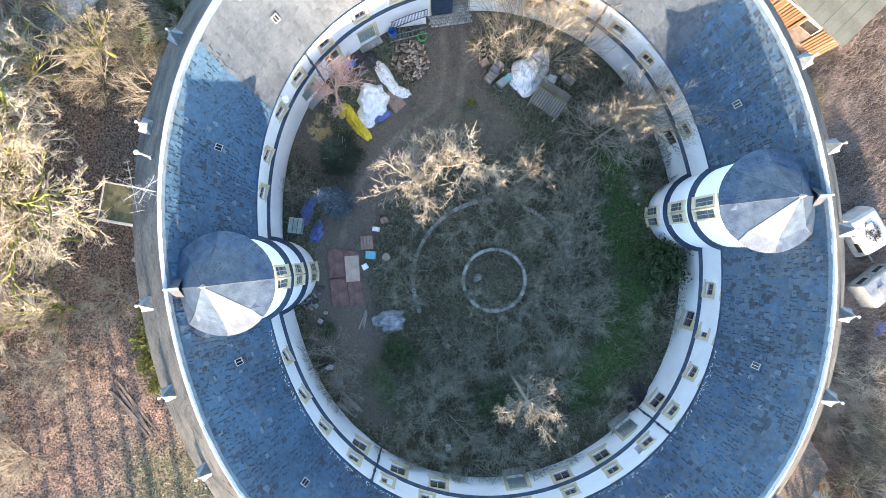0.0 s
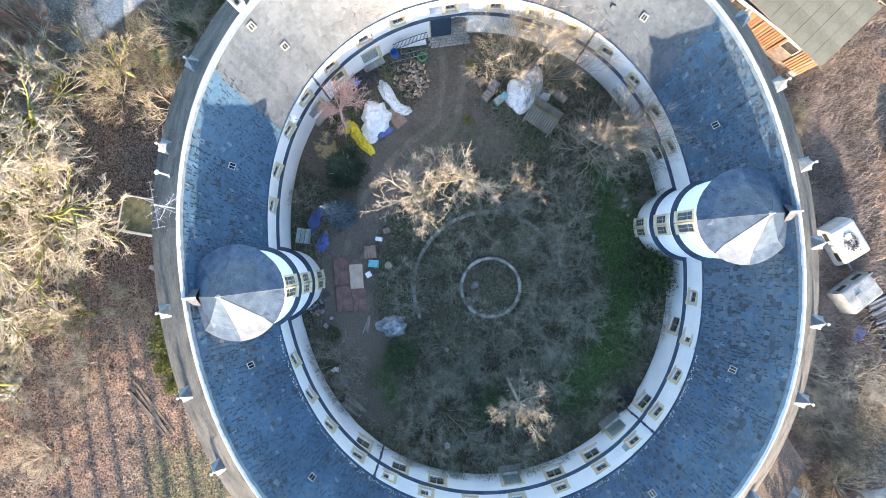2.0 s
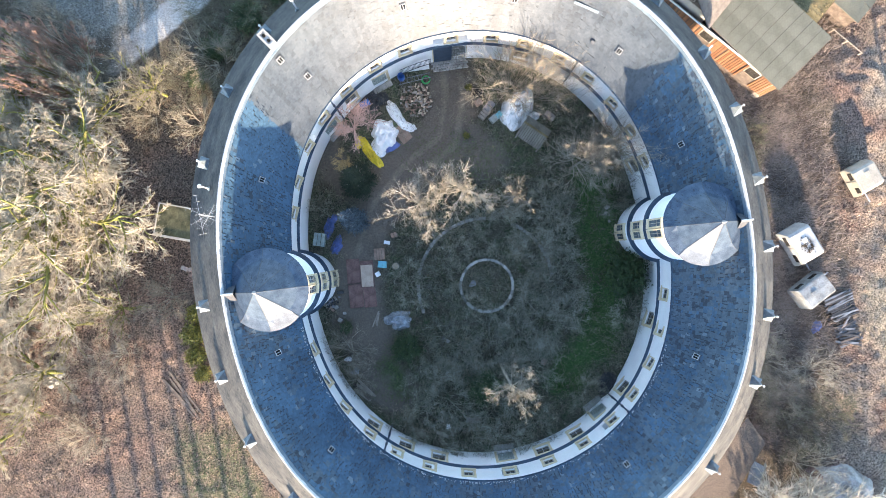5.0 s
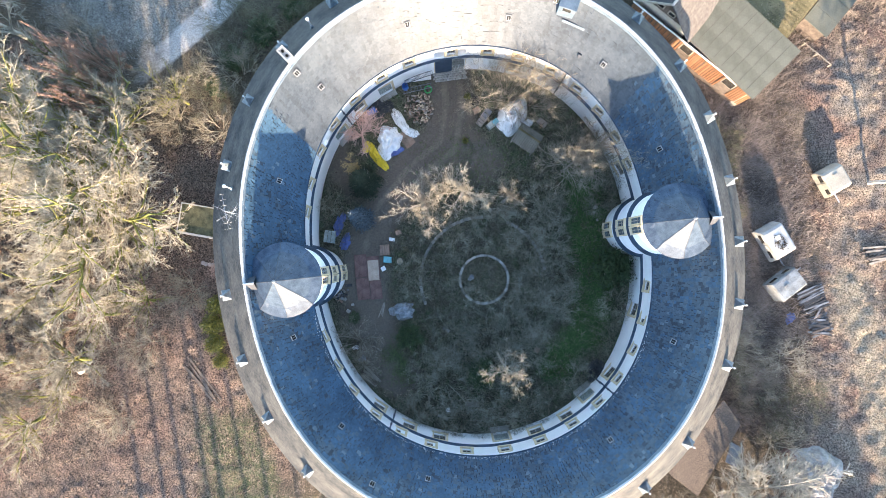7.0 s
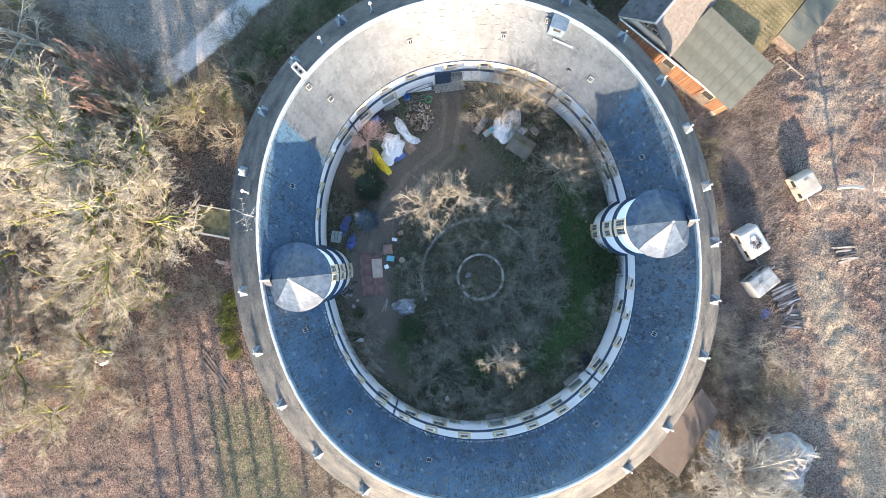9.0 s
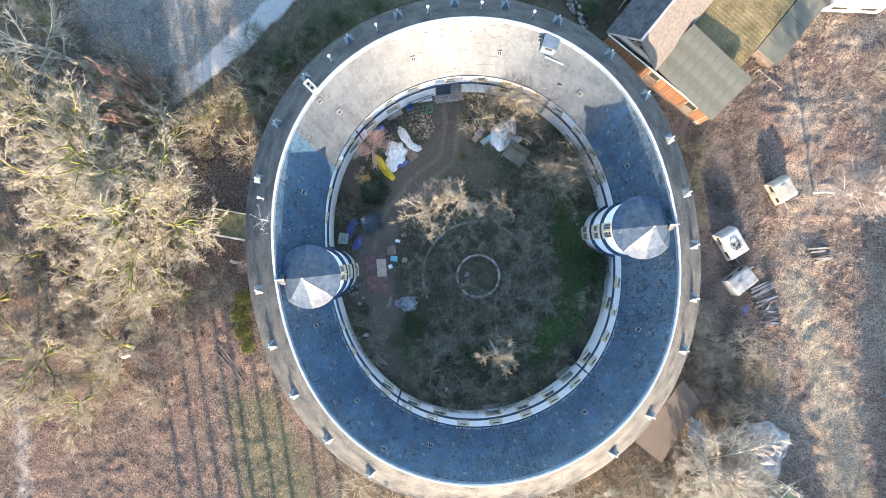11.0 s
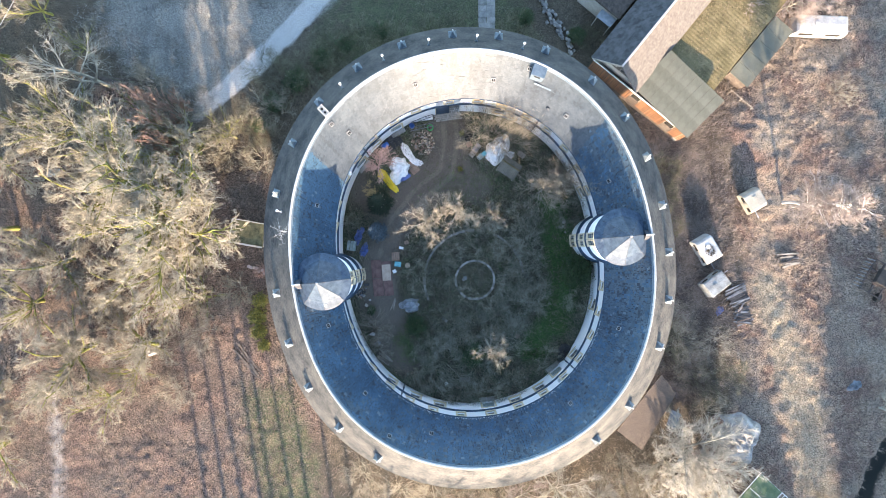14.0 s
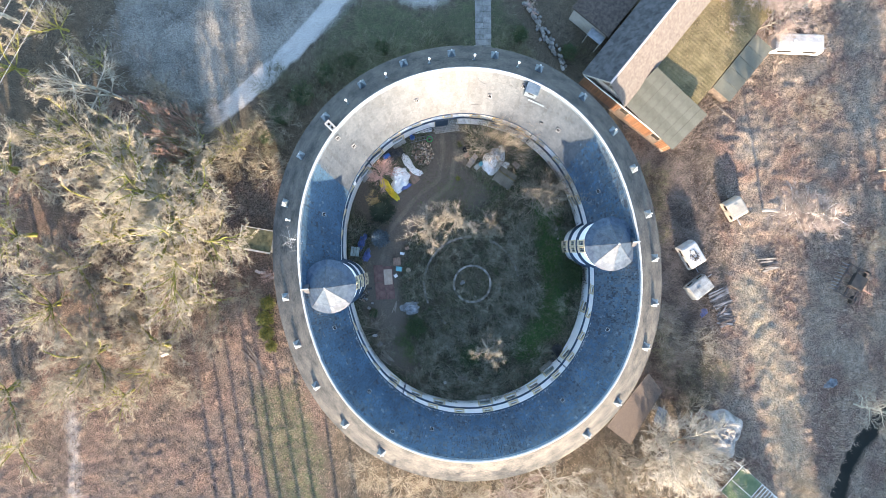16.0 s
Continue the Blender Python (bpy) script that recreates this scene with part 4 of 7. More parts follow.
spread_things(russet, [(-29.6, 14.8, 17.0, 0.32), (-29.2, 12.8, 17.0, 0.28), (-30.0, 16.6, 16.0, 0.32)], 8, random.Random(6))
lime = tree_template(37, 8, MID, 0.22, BARK_GREY, BARK_GREY, "slender bare tree with thin grey branches")
spread_things(lime, [(58, -28, 11, 1.0), (-39, 20.5, 9, 1.0), (-46, 34, 14, 0.7), (-52, 30, 12, 0.8), (35, -33, 8, 1), (22, -32, 7, 1), (51, -17, 6, 0.9), (54, 12, 6, 1)], 8, rng)
birch = tree_template(41, 6, MID, 0.12, BARK_WHITE, BARK_PINK, "bare birch with reddish twigs")
spread_things(birch, [(10.8, 32.0, 4.2, 1.0)], 6, rng)
thorn = tree_template(43, 5, [(10, 0.75, 0.9, 0.15, 5), (8, 0.6, 0.75, 0.15, 4), (7, 0.6, 0.7, 0.15, 3), (8, 0.7, 0.7, 0.1, 3), (0, 0, 0, 0.1, 3)], 0.12, BARK_GREY, BARK_ROSE, "dense thorn tree with a wide crown of pale twigs")
spread_things(thorn, [(36.0, 32.5, 6.0, 1.0), (40.5, 33.0, 6.0, 1.1), (44.5, 32.0, 5.2, 1.0), (39.0, 29.5, 4.6, 0.9), (33.5, 34.0, 5.5, 0.9), (7.2, -26.6, 7.0, 0.8)], 5, rng)
TWIG_PALE = material("pale_willow_bark", (0.20, 0.188, 0.158), (0.52, 0.49, 0.425), 1.5, 0.9, 0.3, spread=0.3)
crack_willow = crowned_tree(44, 9, 4.8, 10, TANGLED, 0.15, TWIG_PALE, TWIG_PALE, "bare crack willow with a pale crown of sweeping twigs", bole=0.12, thin=0.020, mossy=1)
spread_things(crack_willow, [(27.6, -20.8, 11.5, 1.15), (26.0, -23.4, 8.5, 1.1), (30.2, -23.0, 9.0, 1.05), (12.4, -26.2, 11.5, 0.95), (18.0, -27.0, 6.5, 0.9), (4.0, -28.0, 6.0, 0.9)], 9, random.Random(8))
grey_shrub = shrub_template(3, 11, 1.9, 1.15, SHRUB, 0.018, BARK_BRUSH, "dense bare grey shrub of thin twigs")
court_spots = [(8.0, 1.0, 2.2, 1.3), (10, -1.5, 2.3, 1.3), (6.5, -6.0, 2.4, 1.3), (8.6, -5.0, 2.6, 1.3), (0.5, -7, 2.2, 1.3), (4, -7.5, 2.4, 1.3), (-0.3, -1.2, 2.0, 1.2), (-3.3, -1.0, 1.7, 1.1),
               (-2.8, -2.8, 1.6, 1.1), (-0.2, -11.5, 2.6, 1.4), (-3.5, -14.2, 2.0, 1.1), (-1.0, -15.2, 2.2, 1.2), (1.5, -15.3, 2.2, 1.2), (4.8, -15.5, 2.3, 1.2), (8.0, -14.4, 2.2, 1.2), (3.8, -12.5, 2.2, 1.2),
               (12.4, -11.3, 1.9, 1.2), (15.6, -8.0, 2.0, 1.2), (15.8, -4.3, 2.0, 1.2), (14.8, 5.6, 2.2, 1.2), (13.8, 8.5, 2.2, 1.3), (9.0, 5.6, 2.0, 1.2), (5.0, 5.0, 1.9, 1.2), (6.5, 3.0, 1.9, 1.2),
               (3.0, 1.6, 1.4, 1.2), (1.0, 1.0, 1.5, 1.2), (9.8, 1.8, 2.0, 1.1), (7.5, -9.0, 2.2, 1.3), (12.0, 11.0, 2.4, 1.2), (-10.6, 5.0, 1.8, 0.8), (-18.5, 20.5, 3.2, 1.2), (-15.0, 22.5, 3.0, 1.2), (-12.5, 24.5, 2.8, 1.2), (-22.0, 15.5, 3.0, 1.2), (-20.5, 22.5, 2.6, 1.2), (-9.5, 26.2, 2.4, 1.2), (-6, 26, 2.0, 1.2), (-2.0, 27.2, 2.0, 1.2), (1.5, 27.5, 1.8, 1.1), (8.0, 27.0, 2.2, 1.2), (9.5, 25.8, 2.0, 1.1), (16.5, 26.0, 2.0, 1.0), (25.2, 8.0, 2.2, 1.2), (26.0, 4.5, 2.0, 1.2), (25.8, 11.0, 2.0, 1.2), (25.0, -9.5, 2.6, 1.2), (30.0, -14.5, 2.4, 1.3), (33, -12.5, 2.2, 1.3), (5.0, -4.5, 1.4, 1.1), (2.5, -3.6, 1.3, 1.1), (10.6, -4.0, 2.2, 1.1), (8.2, -2.4, 2.2, 1.3), (1.8, -9.2, 2.0, 1.3), (-2.0, -10.0, 1.8, 1.2), (5.6, -9.6, 2.2, 1.2), (-1.5, 3.0, 1.8, 1.2), (9.2, 3.6, 2.0, 1.2), (10.2, 4.6, 1.8, 1.0), (3.2, 4.6, 1.8, 1.2)]
outer_spots = [p for p in court_spots if p[1] > 15 or p[0] > 20 or p[0] < -14]
spread_things(grey_shrub, [p for p in court_spots if p not in outer_spots], 2.4, rng)
olive_shrub = shrub_template(5, 11, 1.9, 1.15, SHRUB, 0.020, BARK_OLIVE, "dark olive-brown shrub of fine bare twigs")
spread_things(olive_shrub, outer_spots, 2.4, rng)
thin_shrub = shrub_template(8, 11, 2.6, 0.85, SHRUB, 0.04, BARK, "bare pale shrub with upright branching stems")
spread_things(thin_shrub, [(-8.2, -7.8, 2.8, 1.1), (-7.6, -10.2, 2.2, 1.0), (11.2, 9.0, 3.4, 1.2), (13.2, 10.0, 2.6, 1.0), (-19.5, 17.5, 4.0, 0.9), (-21.3, 12.0, 3.2, 1.0), (-25.5, 13, 3.4, 1.0), (-24, -3, 3.0, 1.0),
                           (27.2, -8.5, 3.0, 1.1), (28.5, -12, 2.8, 1.1), (26.2, -6.5, 2.6, 1.0), (31.5, -9.5, 2.4, 1.2), (18.5, -25.2, 3.2, 1.1), (8.5, -27, 3.0, 1.2), (-5.0, -26.6, 3.0, 1.2), (2.0, -28.0, 3.0, 1.2), (-9.5, -25.0, 2.6, 1.2), (-1.5, -25.8, 2.6, 1.2), (5.2, -25.6, 2.8, 1.2), (14.5, -26.5, 2.8, 1.2), (21.0, -23.6, 3.0, 1.2), (23.5, -24.5, 3.2, 1.2), (30.5, -17.5, 2.8, 1.2),
                           (-28, -8, 2.6, 1.2), (-34, 21, 3.2, 1.1), (-31, -15, 2.4, 1.2), (-38, -8, 3.0, 1.2), (24, -27, 3.0, 1.2), (33, -25.5, 3.0, 1.2), (46, 20, 2.2, 1.1), (53, 3, 2.5, 1.1), (44, -27, 2.4, 1.1)], 3.0, rng)
KNOBBLY = [(10, 0.5, 0.9, 0.15, 6, 4), (7, 0.58, 0.85, 0.16, 4, 3), (6, 0.55, 0.85, 0.16, 3, 3), (0, 0, 0, 0.1, 2, 3)]
fruit_tree = crowned_tree(52, 8.0, 3.3, 9, KNOBBLY, 0.13, BARK, BARK, "old fruit tree with a spreading crown of pale knobbly twigs", bole=0.70, thin=0.012, mossy=1)
spread_things(fruit_tree, [(-1.9, 4.5, 9.4, 0.88), (1.4, 5.6, 9.3, 0.82), (-0.4, 5.6, 8.8, 0.75), (5.3, 5.2, 8.4, 0.62), (4.7, -8.8, 12.2, 0.52), (10.8, 8.2, 7.8, 0.8), (12.8, 9.2, 7.6, 0.7)], 8.0, rng)
far_tree = tree_template(53, 21.0, [(11, 0.30, 1.05, 0.1, 5), (6, 0.5, 0.85, 0.05, 4), (5, 0.5, 0.85, 0.05, 3), (0, 0, 0, 0.1, 3)], 0.15, BARK_CREAM, BARK_CREAM, "tall slender bare tree south of the ring", forks=0.86, thin=0.03)
spread_things(far_tree, [(-10, -50, 16, 1.4), (-12.2, -51.5, 16, 1.4), (-14.0, -49.5, 15, 1.5), (-16.1, -52, 17, 1.4), (-18.2, -50, 16, 1.4), (-20.0, -51, 16, 1.4), (-22.4, -49, 15, 1.4), (-24.5, -50, 16, 1.4), (-7.6, -49, 16, 1.4), (-4, -44, 16, 1.1), (2, -44, 17, 1.1), (9, -45, 18, 1.1)], max(v.co.z for c in far_tree.children for v in c.data.vertices), rng)
willow = shrub_template(15, 16, 3.6, 0.9, SHRUB, 0.028, BARK, "arching bare willow with pale yellowish stems")
spread_things(willow, [(5.6, 15.0, 8.2, 0.62), (7.8, 14.4, 7.6, 0.5), (13.2, 9.0, 9.0, 0.42)], 4.0, rng)
pink = shrub_template(19, 16, 1.5, 1.1, SHRUB, 0.025, BARK_PINK, "small shrub of reddish bare twigs")
spread_things(pink, [(16.9, -4.2, 1.6, 0.8), (-21.3, -0.9, 1.2, 1.0)], 2.0, rng)

SLIM = [(15, 0.20, 1.05, 0.1, 5), (7, 0.6, 0.7, 0.05, 4), (6, 0.55, 0.75, 0.05, 3), (4, 0.6, 0.75, 0.05, 3), (0, 0, 0, 0.1, 3)]


def top_of(tree):
    return max(v.co.z for c in tree.children for v in c.data.vertices)


rose = tree_template(29, 19.0, SLIM, 0.09, BARK_PINK, BARK_PINK, "slim young tree with pale pinkish bare twigs by the wall", forks=0.8)
spread_things(rose, [(-7.7, 10.4, 6.2, 1.55)], top_of(rose), rng)
ochre = tree_template(31, 20.0, SLIM, 0.07, LEAF_OCHRE, LEAF_OCHRE, "slim sapling with ochre-yellow twigs beside the conifer", forks=0.9)
spread_things(ochre, [(-7.9, 8.2, 5.6, 0.9)], top_of(ochre), rng)


def leafy(name, seed, radius, height, count, size, mat, label, category="shrub", needle=False, cone=False):
    """A rounded evergreen of many separate leaves about a few stems, with an uneven outline."""
    g = np.random.default_rng(seed)
    u = g.normal(size=(count, 3))
    u /= np.linalg.norm(u, axis=1)[:, None]
    lump = 0.75 + 0.3 * np.sin(u[:, 0] * 5 + seed) * np.sin(u[:, 1] * 6 + 1) + 0.15 * g.normal(size=count)
    rr = (0.55 + 0.45 * g.random(count) ** 0.5) * lump
    c = np.stack([u[:, 0] * rr * radius, u[:, 1] * rr * radius, height * (0.42 + 0.5 * u[:, 2] * rr)], 1)
    if cone:
        up = height * (1 - np.sqrt(g.random(count))) * 0.98 + 0.3
        tier = 0.75 + 0.25 * np.cos(up * 5.5) + 0.2 * np.sin(np.arctan2(u[:, 1], u[:, 0]) * 5 + up * 2)
        out = radius * (1.05 - up / height) * tier * g.uniform(0.45, 1.0, count) ** 0.6
        flat = np.maximum(np.hypot(u[:, 0], u[:, 1]), 1e-3)
        c = np.stack([u[:, 0] / flat * out, u[:, 1] / flat * out, up - 0.25 * out], 1)
    c[:, 2] = np.maximum(c[:, 2], 0.05)
    a, b = g.normal(size=(count, 3)), g.normal(size=(count, 3))
    a = (a / np.linalg.norm(a, axis=1)[:, None] + (u * 0.8 if needle else 0)) * size
    b = b / np.linalg.norm(b, axis=1)[:, None] * size * (0.24 if needle else 0.5)
    v = np.stack([c, c + a * 0.5 + b * 0.5, c + a, c + a * 0.5 - b * 0.5], 1).reshape(-1, 3)
    f = np.arange(count * 4).reshape(-1, 4)
    e = empty(name, Matrix.Identity(4), label, category)
    me = bpy.data.meshes.new("foliage")
    me.from_pydata(v.tolist(), [], f.tolist())
    me.materials.append(mat)
    o = new("foliage", me)
    o.parent = e
    w = Wood()
    r2 = random.Random(seed)
    for i in range(9):
        t = r2.random() * 6.283
        tip = Vector((math.cos(t) * radius * 0.6, math.sin(t) * radius * 0.6, height * r2.uniform(0.5, 0.85)))
        w.limb([Vector((0, 0, -0.1)), tip * 0.5, tip], 0.05, 0.015)
    s = new("stems", mesh_of("stems", w, BARK_GREY))
    s.parent = e
    return e


ivy = leafy("evergreen_bush", 4, 1.5, 2.0, 5200, 0.16, LEAF_DARK, "dense dark green evergreen bush")
spread_things(ivy, [(-3.4, -7.3, 2.0, 1.0), (15.2, -0.9, 4.2, 0.68), (-8.6, -5.6, 1.0, 0.9), (3.4, -10.6, 2.6, 0.9), (-17.2, 21.2, 2.4, 1.0), (-19.8, 18.6, 2.2, 0.9), (-14.4, 23.6, 2.0, 1.0), (-11.6, 25.4, 1.8, 1.0), (-21.5, 16.0, 2.0, 0.8), (9.4, 28.6, 1.6, 1.0), (15.4, 26.4, 1.8, 0.9), (-7.5, 27.0, 1.5, 1.0)], 2.0, rng)
holm = leafy("evergreen_tree", 14, 3.0, 12.0, 15000, 0.8, LEAF_DARK, "tall dark evergreen tree beyond the dry field", "tree")
spread_things(holm, [(54.3, -47.0, 13.0, 1.3), (40.8, -45.0, 7.8, 1.5), (62.0, -44.0, 12.0, 1.1)], 12.0, random.Random(3))
yew = leafy("dark_conifer", 6, 1.7, 8.0, 14000, 0.26, NEEDLE_DARK, "tall dark conifer beside the yard path", "tree", True, True)
spread_things(yew, [(-7.5, 7.0, 6.4, 1.15)], 8.0, rng)
spruce = leafy("blue_spruce", 7, 1.35, 9.0, 9000, 0.24, NEEDLE_BLUE, "tall blue spruce with pale frosted needles", "tree", True, True)
spread_things(spruce, [(-7.7, 3.6, 8.4, 0.9)], 9.0, rng)
laurel = leafy("laurel_hedge", 9, 1.0, 1.8, 1500, 0.24, LEAF_YELLOW, "yellow-green leafy laurel by the outer wall")
spread_things(laurel, [(-21.4, -4.4, 2.0, 0.9), (-21.7, -6.2, 2.2, 0.9), (-21.5, -8.0, 2.0, 0.9), (-21.0, -9.6, 1.6, 0.9), (1.8, 11.0, 0.6, 1.0), (11.0, -14.4, 1.0, 0.8), (2.0, 15.2, 0.9, 0.7)], 1.8, rng)


# ---- fallen leaves, dry grass and undergrowth, past counting ----
def scatter(name, count, seed, box_xy, density, build, mat, label):
    g = np.random.default_rng(seed)
    x0, x1, y0, y1 = box_xy
    x, y = g.uniform(x0, x1, count), g.uniform(y0, y1, count)
    k = masks(x, y)
    keep = g.random(count) < density(k, x, y)
    x, y = x[keep], y[keep]
    v, f = build(g, x, y)
    v[:, 2] += ground_relief(v[:, 0], v[:, 1]) + court_level(masks(v[:, 0], v[:, 1])["drad"])
    me = bpy.data.meshes.new(name)
    me.from_pydata(v.tolist(), [], f.tolist())
    me.materials.append(mat)
    return tagged(new(name, me), label, "ground cover", kind="stuff")


def blades(height, width, lean, per, clump):
    def build(g, x, y):
        flow = wobble(x, y, 1.6, 21) * 3.0
        x, y, flow = np.repeat(x, per), np.repeat(y, per), np.repeat(flow, per)
        n = len(x)
        x, y = x + g.normal(0, clump, n), y + g.normal(0, clump, n)
        a = flow + g.normal(0, 2.0, n)
        h = height * g.uniform(0.5, 1.3, n)
        ln = h * lean * g.uniform(0.5, 1.4, n)
        px, py = -np.sin(a) * width, np.cos(a) * width
        tip = np.stack([x + np.cos(a) * ln, y + np.sin(a) * ln, h], 1)
        z0 = np.full(n, -0.05)
        v = np.stack([np.stack([x - px, y - py, z0], 1), np.stack([x + px, y + py, z0], 1), tip], 1).reshape(-1, 3)
        return v, np.arange(n * 3).reshape(-1, 3)
    return build


def flakes(size, lift):
    def build(g, x, y):
        n = len(x)
        a, s = g.uniform(0, 6.283, n), size * g.uniform(0.5, 1.4, n)
        z = g.uniform(0.05, lift, n)
        tilt = g.normal(0, 0.35, n) * s
        c, d = np.cos(a) * s, np.sin(a) * s
        v = np.stack([np.stack([x - c, y - d, z], 1), np.stack([x + d * 0.7, y - c * 0.7, z + tilt], 1), np.stack([x + c, y + d, z], 1), np.stack([x - d * 0.7, y + c * 0.7, z - tilt * 0.5], 1)], 1).reshape(-1, 3)
        return v, np.arange(n * 4).reshape(-1, 4)
    return build


def clear(k):
    """No growth on the ring, the water or the houses."""
    return ((k["drad"] > 22.8) | (k["drad"] < 15.2)) * (1 - k["water"])


DRY_GRASS = material("dry_grass", (0.14, 0.11, 0.085), (0.48, 0.39, 0.31), 0.35, 0.9, 0.0, spread=0.5, islands=True)
DEAD_LEAF = material("dead_leaves", (0.10, 0.068, 0.054), (0.30, 0.208, 0.162), 0.4, 0.9, 0.0, spread=0.35, islands=True)
GREEN_GRASS = material("short_green_grass", (0.03, 0.06, 0.015), (0.11, 0.17, 0.05), 0.5, 0.9, 0.0, spread=0.5, islands=True)
DULL_STALK = material("dull_dead_stalks", (0.06, 0.056, 0.04), (0.25, 0.23, 0.168), 0.4, 0.9, 0.0, spread=0.5, islands=True)
scatter("dry_grass", 26000, 1, (22, 66, -40, 44), lambda k, x, y: clear(k) * (0.15 + 0.85 * k["straw"]) * (1 - 0.8 * np.minimum(k["gravel"] * 1.6, 1)), blades(0.30, 0.019, 0.9, 8, 0.11), DRY_GRASS, "flattened tufts of dry straw-coloured grass")
scatter("dry_grass", 22000, 2, (-62, -12, -42, 12), lambda k, x, y: clear(k) * (0.25 + 0.5 * k["lawn"] + 0.2 * k["leaf"]), blades(0.28, 0.015, 1.0, 4, 0.10), DRY_GRASS, "thin tufts of dry grass among dead leaves")
scatter("fallen_leaves", 60000, 3, (-62, -10, -42, 14), lambda k, x, y: clear(k) * (0.1 + 0.9 * k["leaf"]) * (1 - k["lawn"] * 0.6), flakes(0.055, 0.16), DEAD_LEAF, "reddish brown fallen leaves over the ground")
scatter("dead_stalks", 34000, 4, (-14, 20, -18, 20), lambda k, x, y: clear(k) * k["court"] * (1 - k["path"]) * (1 - 0.75 * k["lawn"]) * np.clip(1.0 - 0.6 * (y > 8), 0, 1), blades(0.5, 0.02, 0.9, 4, 0.12), DULL_STALK, "dull brown dead stalks under the courtyard shrubs")
scatter("green_grass", 110000, 5, (-14, 20, -18, 20), lambda k, x, y: clear(k) * k["lawn"], blades(0.12, 0.012, 1.0, 4, 0.06), GREEN_GRASS, "short green grass in the courtyard")
scatter("dead_stalks", 26000, 6, (-62, 40, 12, 46), lambda k, x, y: clear(k) * (1 - k["gravel"]) * (0.35 + 0.3 * (1 - k["frost"])), blades(0.3, 0.016, 1.0, 4, 0.12), DULL_STALK, "dull weeds and dead stalks north of the ring")
scatter("dead_stalks", 16000, 7, (-14, 36, -44, -12), lambda k, x, y: clear(k) * 0.7, blades(0.35, 0.016, 1.0, 4, 0.12), DRY_GRASS, "dry weeds south of the ring")
BRAMBLE = material("grey_brown_brambles", (0.07, 0.056, 0.048), (0.30, 0.25, 0.222), 0.4, 0.9, 0.0, spread=0.5, islands=True)
scatter("bramble_thicket", 15000, 14, (22, 35, -16, 21), lambda k, x, y: clear(k) * np.clip(1.1 - np.abs(x - 27.5) / 6.5 + 0.5 * wobble(x, y, 0.8, 61), 0, 1) * (1 - k["straw"] * 0.8), blades(0.75, 0.026, 1.1, 6, 0.22), BRAMBLE, "tangled grey-brown bramble thicket between the ring and the track")
ROTTEN_LEAF = material("rotten_leaves", (0.028, 0.022, 0.018), (0.12, 0.092, 0.072), 0.4, 0.9, 0.0, spread=0.6, islands=True)
FROST_GRASS = material("frosted_grass", (0.10, 0.098, 0.088), (0.42, 0.41, 0.38), 0.4, 0.9, 0.0, spread=0.6, islands=True)
scatter("frosted_grass", 30000, 8, (-52, -4, 16, 46), lambda k, x, y: clear(k) * k["frost"] * (1 - k["gravel"]) * (wobble(x, y, 1.2, 31) > -0.25), blades(0.2, 0.03, 1.0, 4, 0.12), FROST_GRASS, "pale frosted tufts of meadow grass")
scatter("fallen_leaves", 46000, 9, (-62, -10, -42, 14), lambda k, x, y: clear(k) * (0.1 + 0.9 * k["leaf"]) * np.clip(0.5 + wobble(x, y, 2.2, 41), 0, 1), flakes(0.085, 0.10), ROTTEN_LEAF, "dark rotten leaves in drifts over the ground")

# ---- houses north-east of the ring ----
def frame_pose(x, y, deg):
    return pose(x, y, 0, 0, 0, deg)


MOSS_ROOF = material("mossy_corrugated_sheet", (0.075, 0.066, 0.028), (0.23, 0.185, 0.098), 0.7, 0.95, 0.5, 10)
BITUMEN = material("grey_bitumen_sheet", (0.075, 0.08, 0.064), (0.125, 0.13, 0.108), 0.6, 0.8, 0.25, 14, spread=0.03)
ORANGE_WOOD = material("orange_stained_battens", (0.14, 0.065, 0.032), (0.30, 0.155, 0.085), 1.5, 0.7, 0.4, spread=0.35)
PALE_TILE = material("pale_worn_roof_tile", (0.33, 0.27, 0.25), (0.56, 0.49, 0.46), 1.0, 0.85, 0.4, 12, spread=0.2)
DARK_TILE = material("dark_roof_tile", (0.05, 0.055, 0.065), (0.13, 0.135, 0.15), 1.0, 0.75, 0.5, 12, spread=0.3)
CHIPPINGS = material("brown_gravel_felt", (0.035, 0.028, 0.024), (0.11, 0.088, 0.074), 3.0, 0.95, 0.6, 8)

HX, HY, HDEG = 16.3, 22.4, -39.0          # west corner of the house; x runs along the gable to the south-east, y along the ridge
house = empty("house", frame_pose(HX, HY, HDEG), "old house, one roof slope tiled dark for shade, the other pale for sun", "house")
HW, HL = 5.6, 24.0
bm = bmesh.new()
box(bm, HW / 2, HL / 2 + 0.4, 2.4, HW - 0.6, HL - 0.6, 5.0)
part("wall", bm, PLASTER, house)
bm = bmesh.new()
gv = [bm.verts.new(c) for c in ((0.3, 0.7, 4.8), (HW - 0.3, 0.7, 4.8), (HW / 2, 0.7, 7.6), (0.3, HL, 4.8), (HW - 0.3, HL, 4.8), (HW / 2, HL, 7.6))]
bm.faces.new(gv[:3])
bm.faces.new(gv[3:][::-1])
bm.faces.new((gv[0], gv[3], gv[4], gv[1]))
part("gable", bm, DARK_WOOD, house, "dark boarded gable")
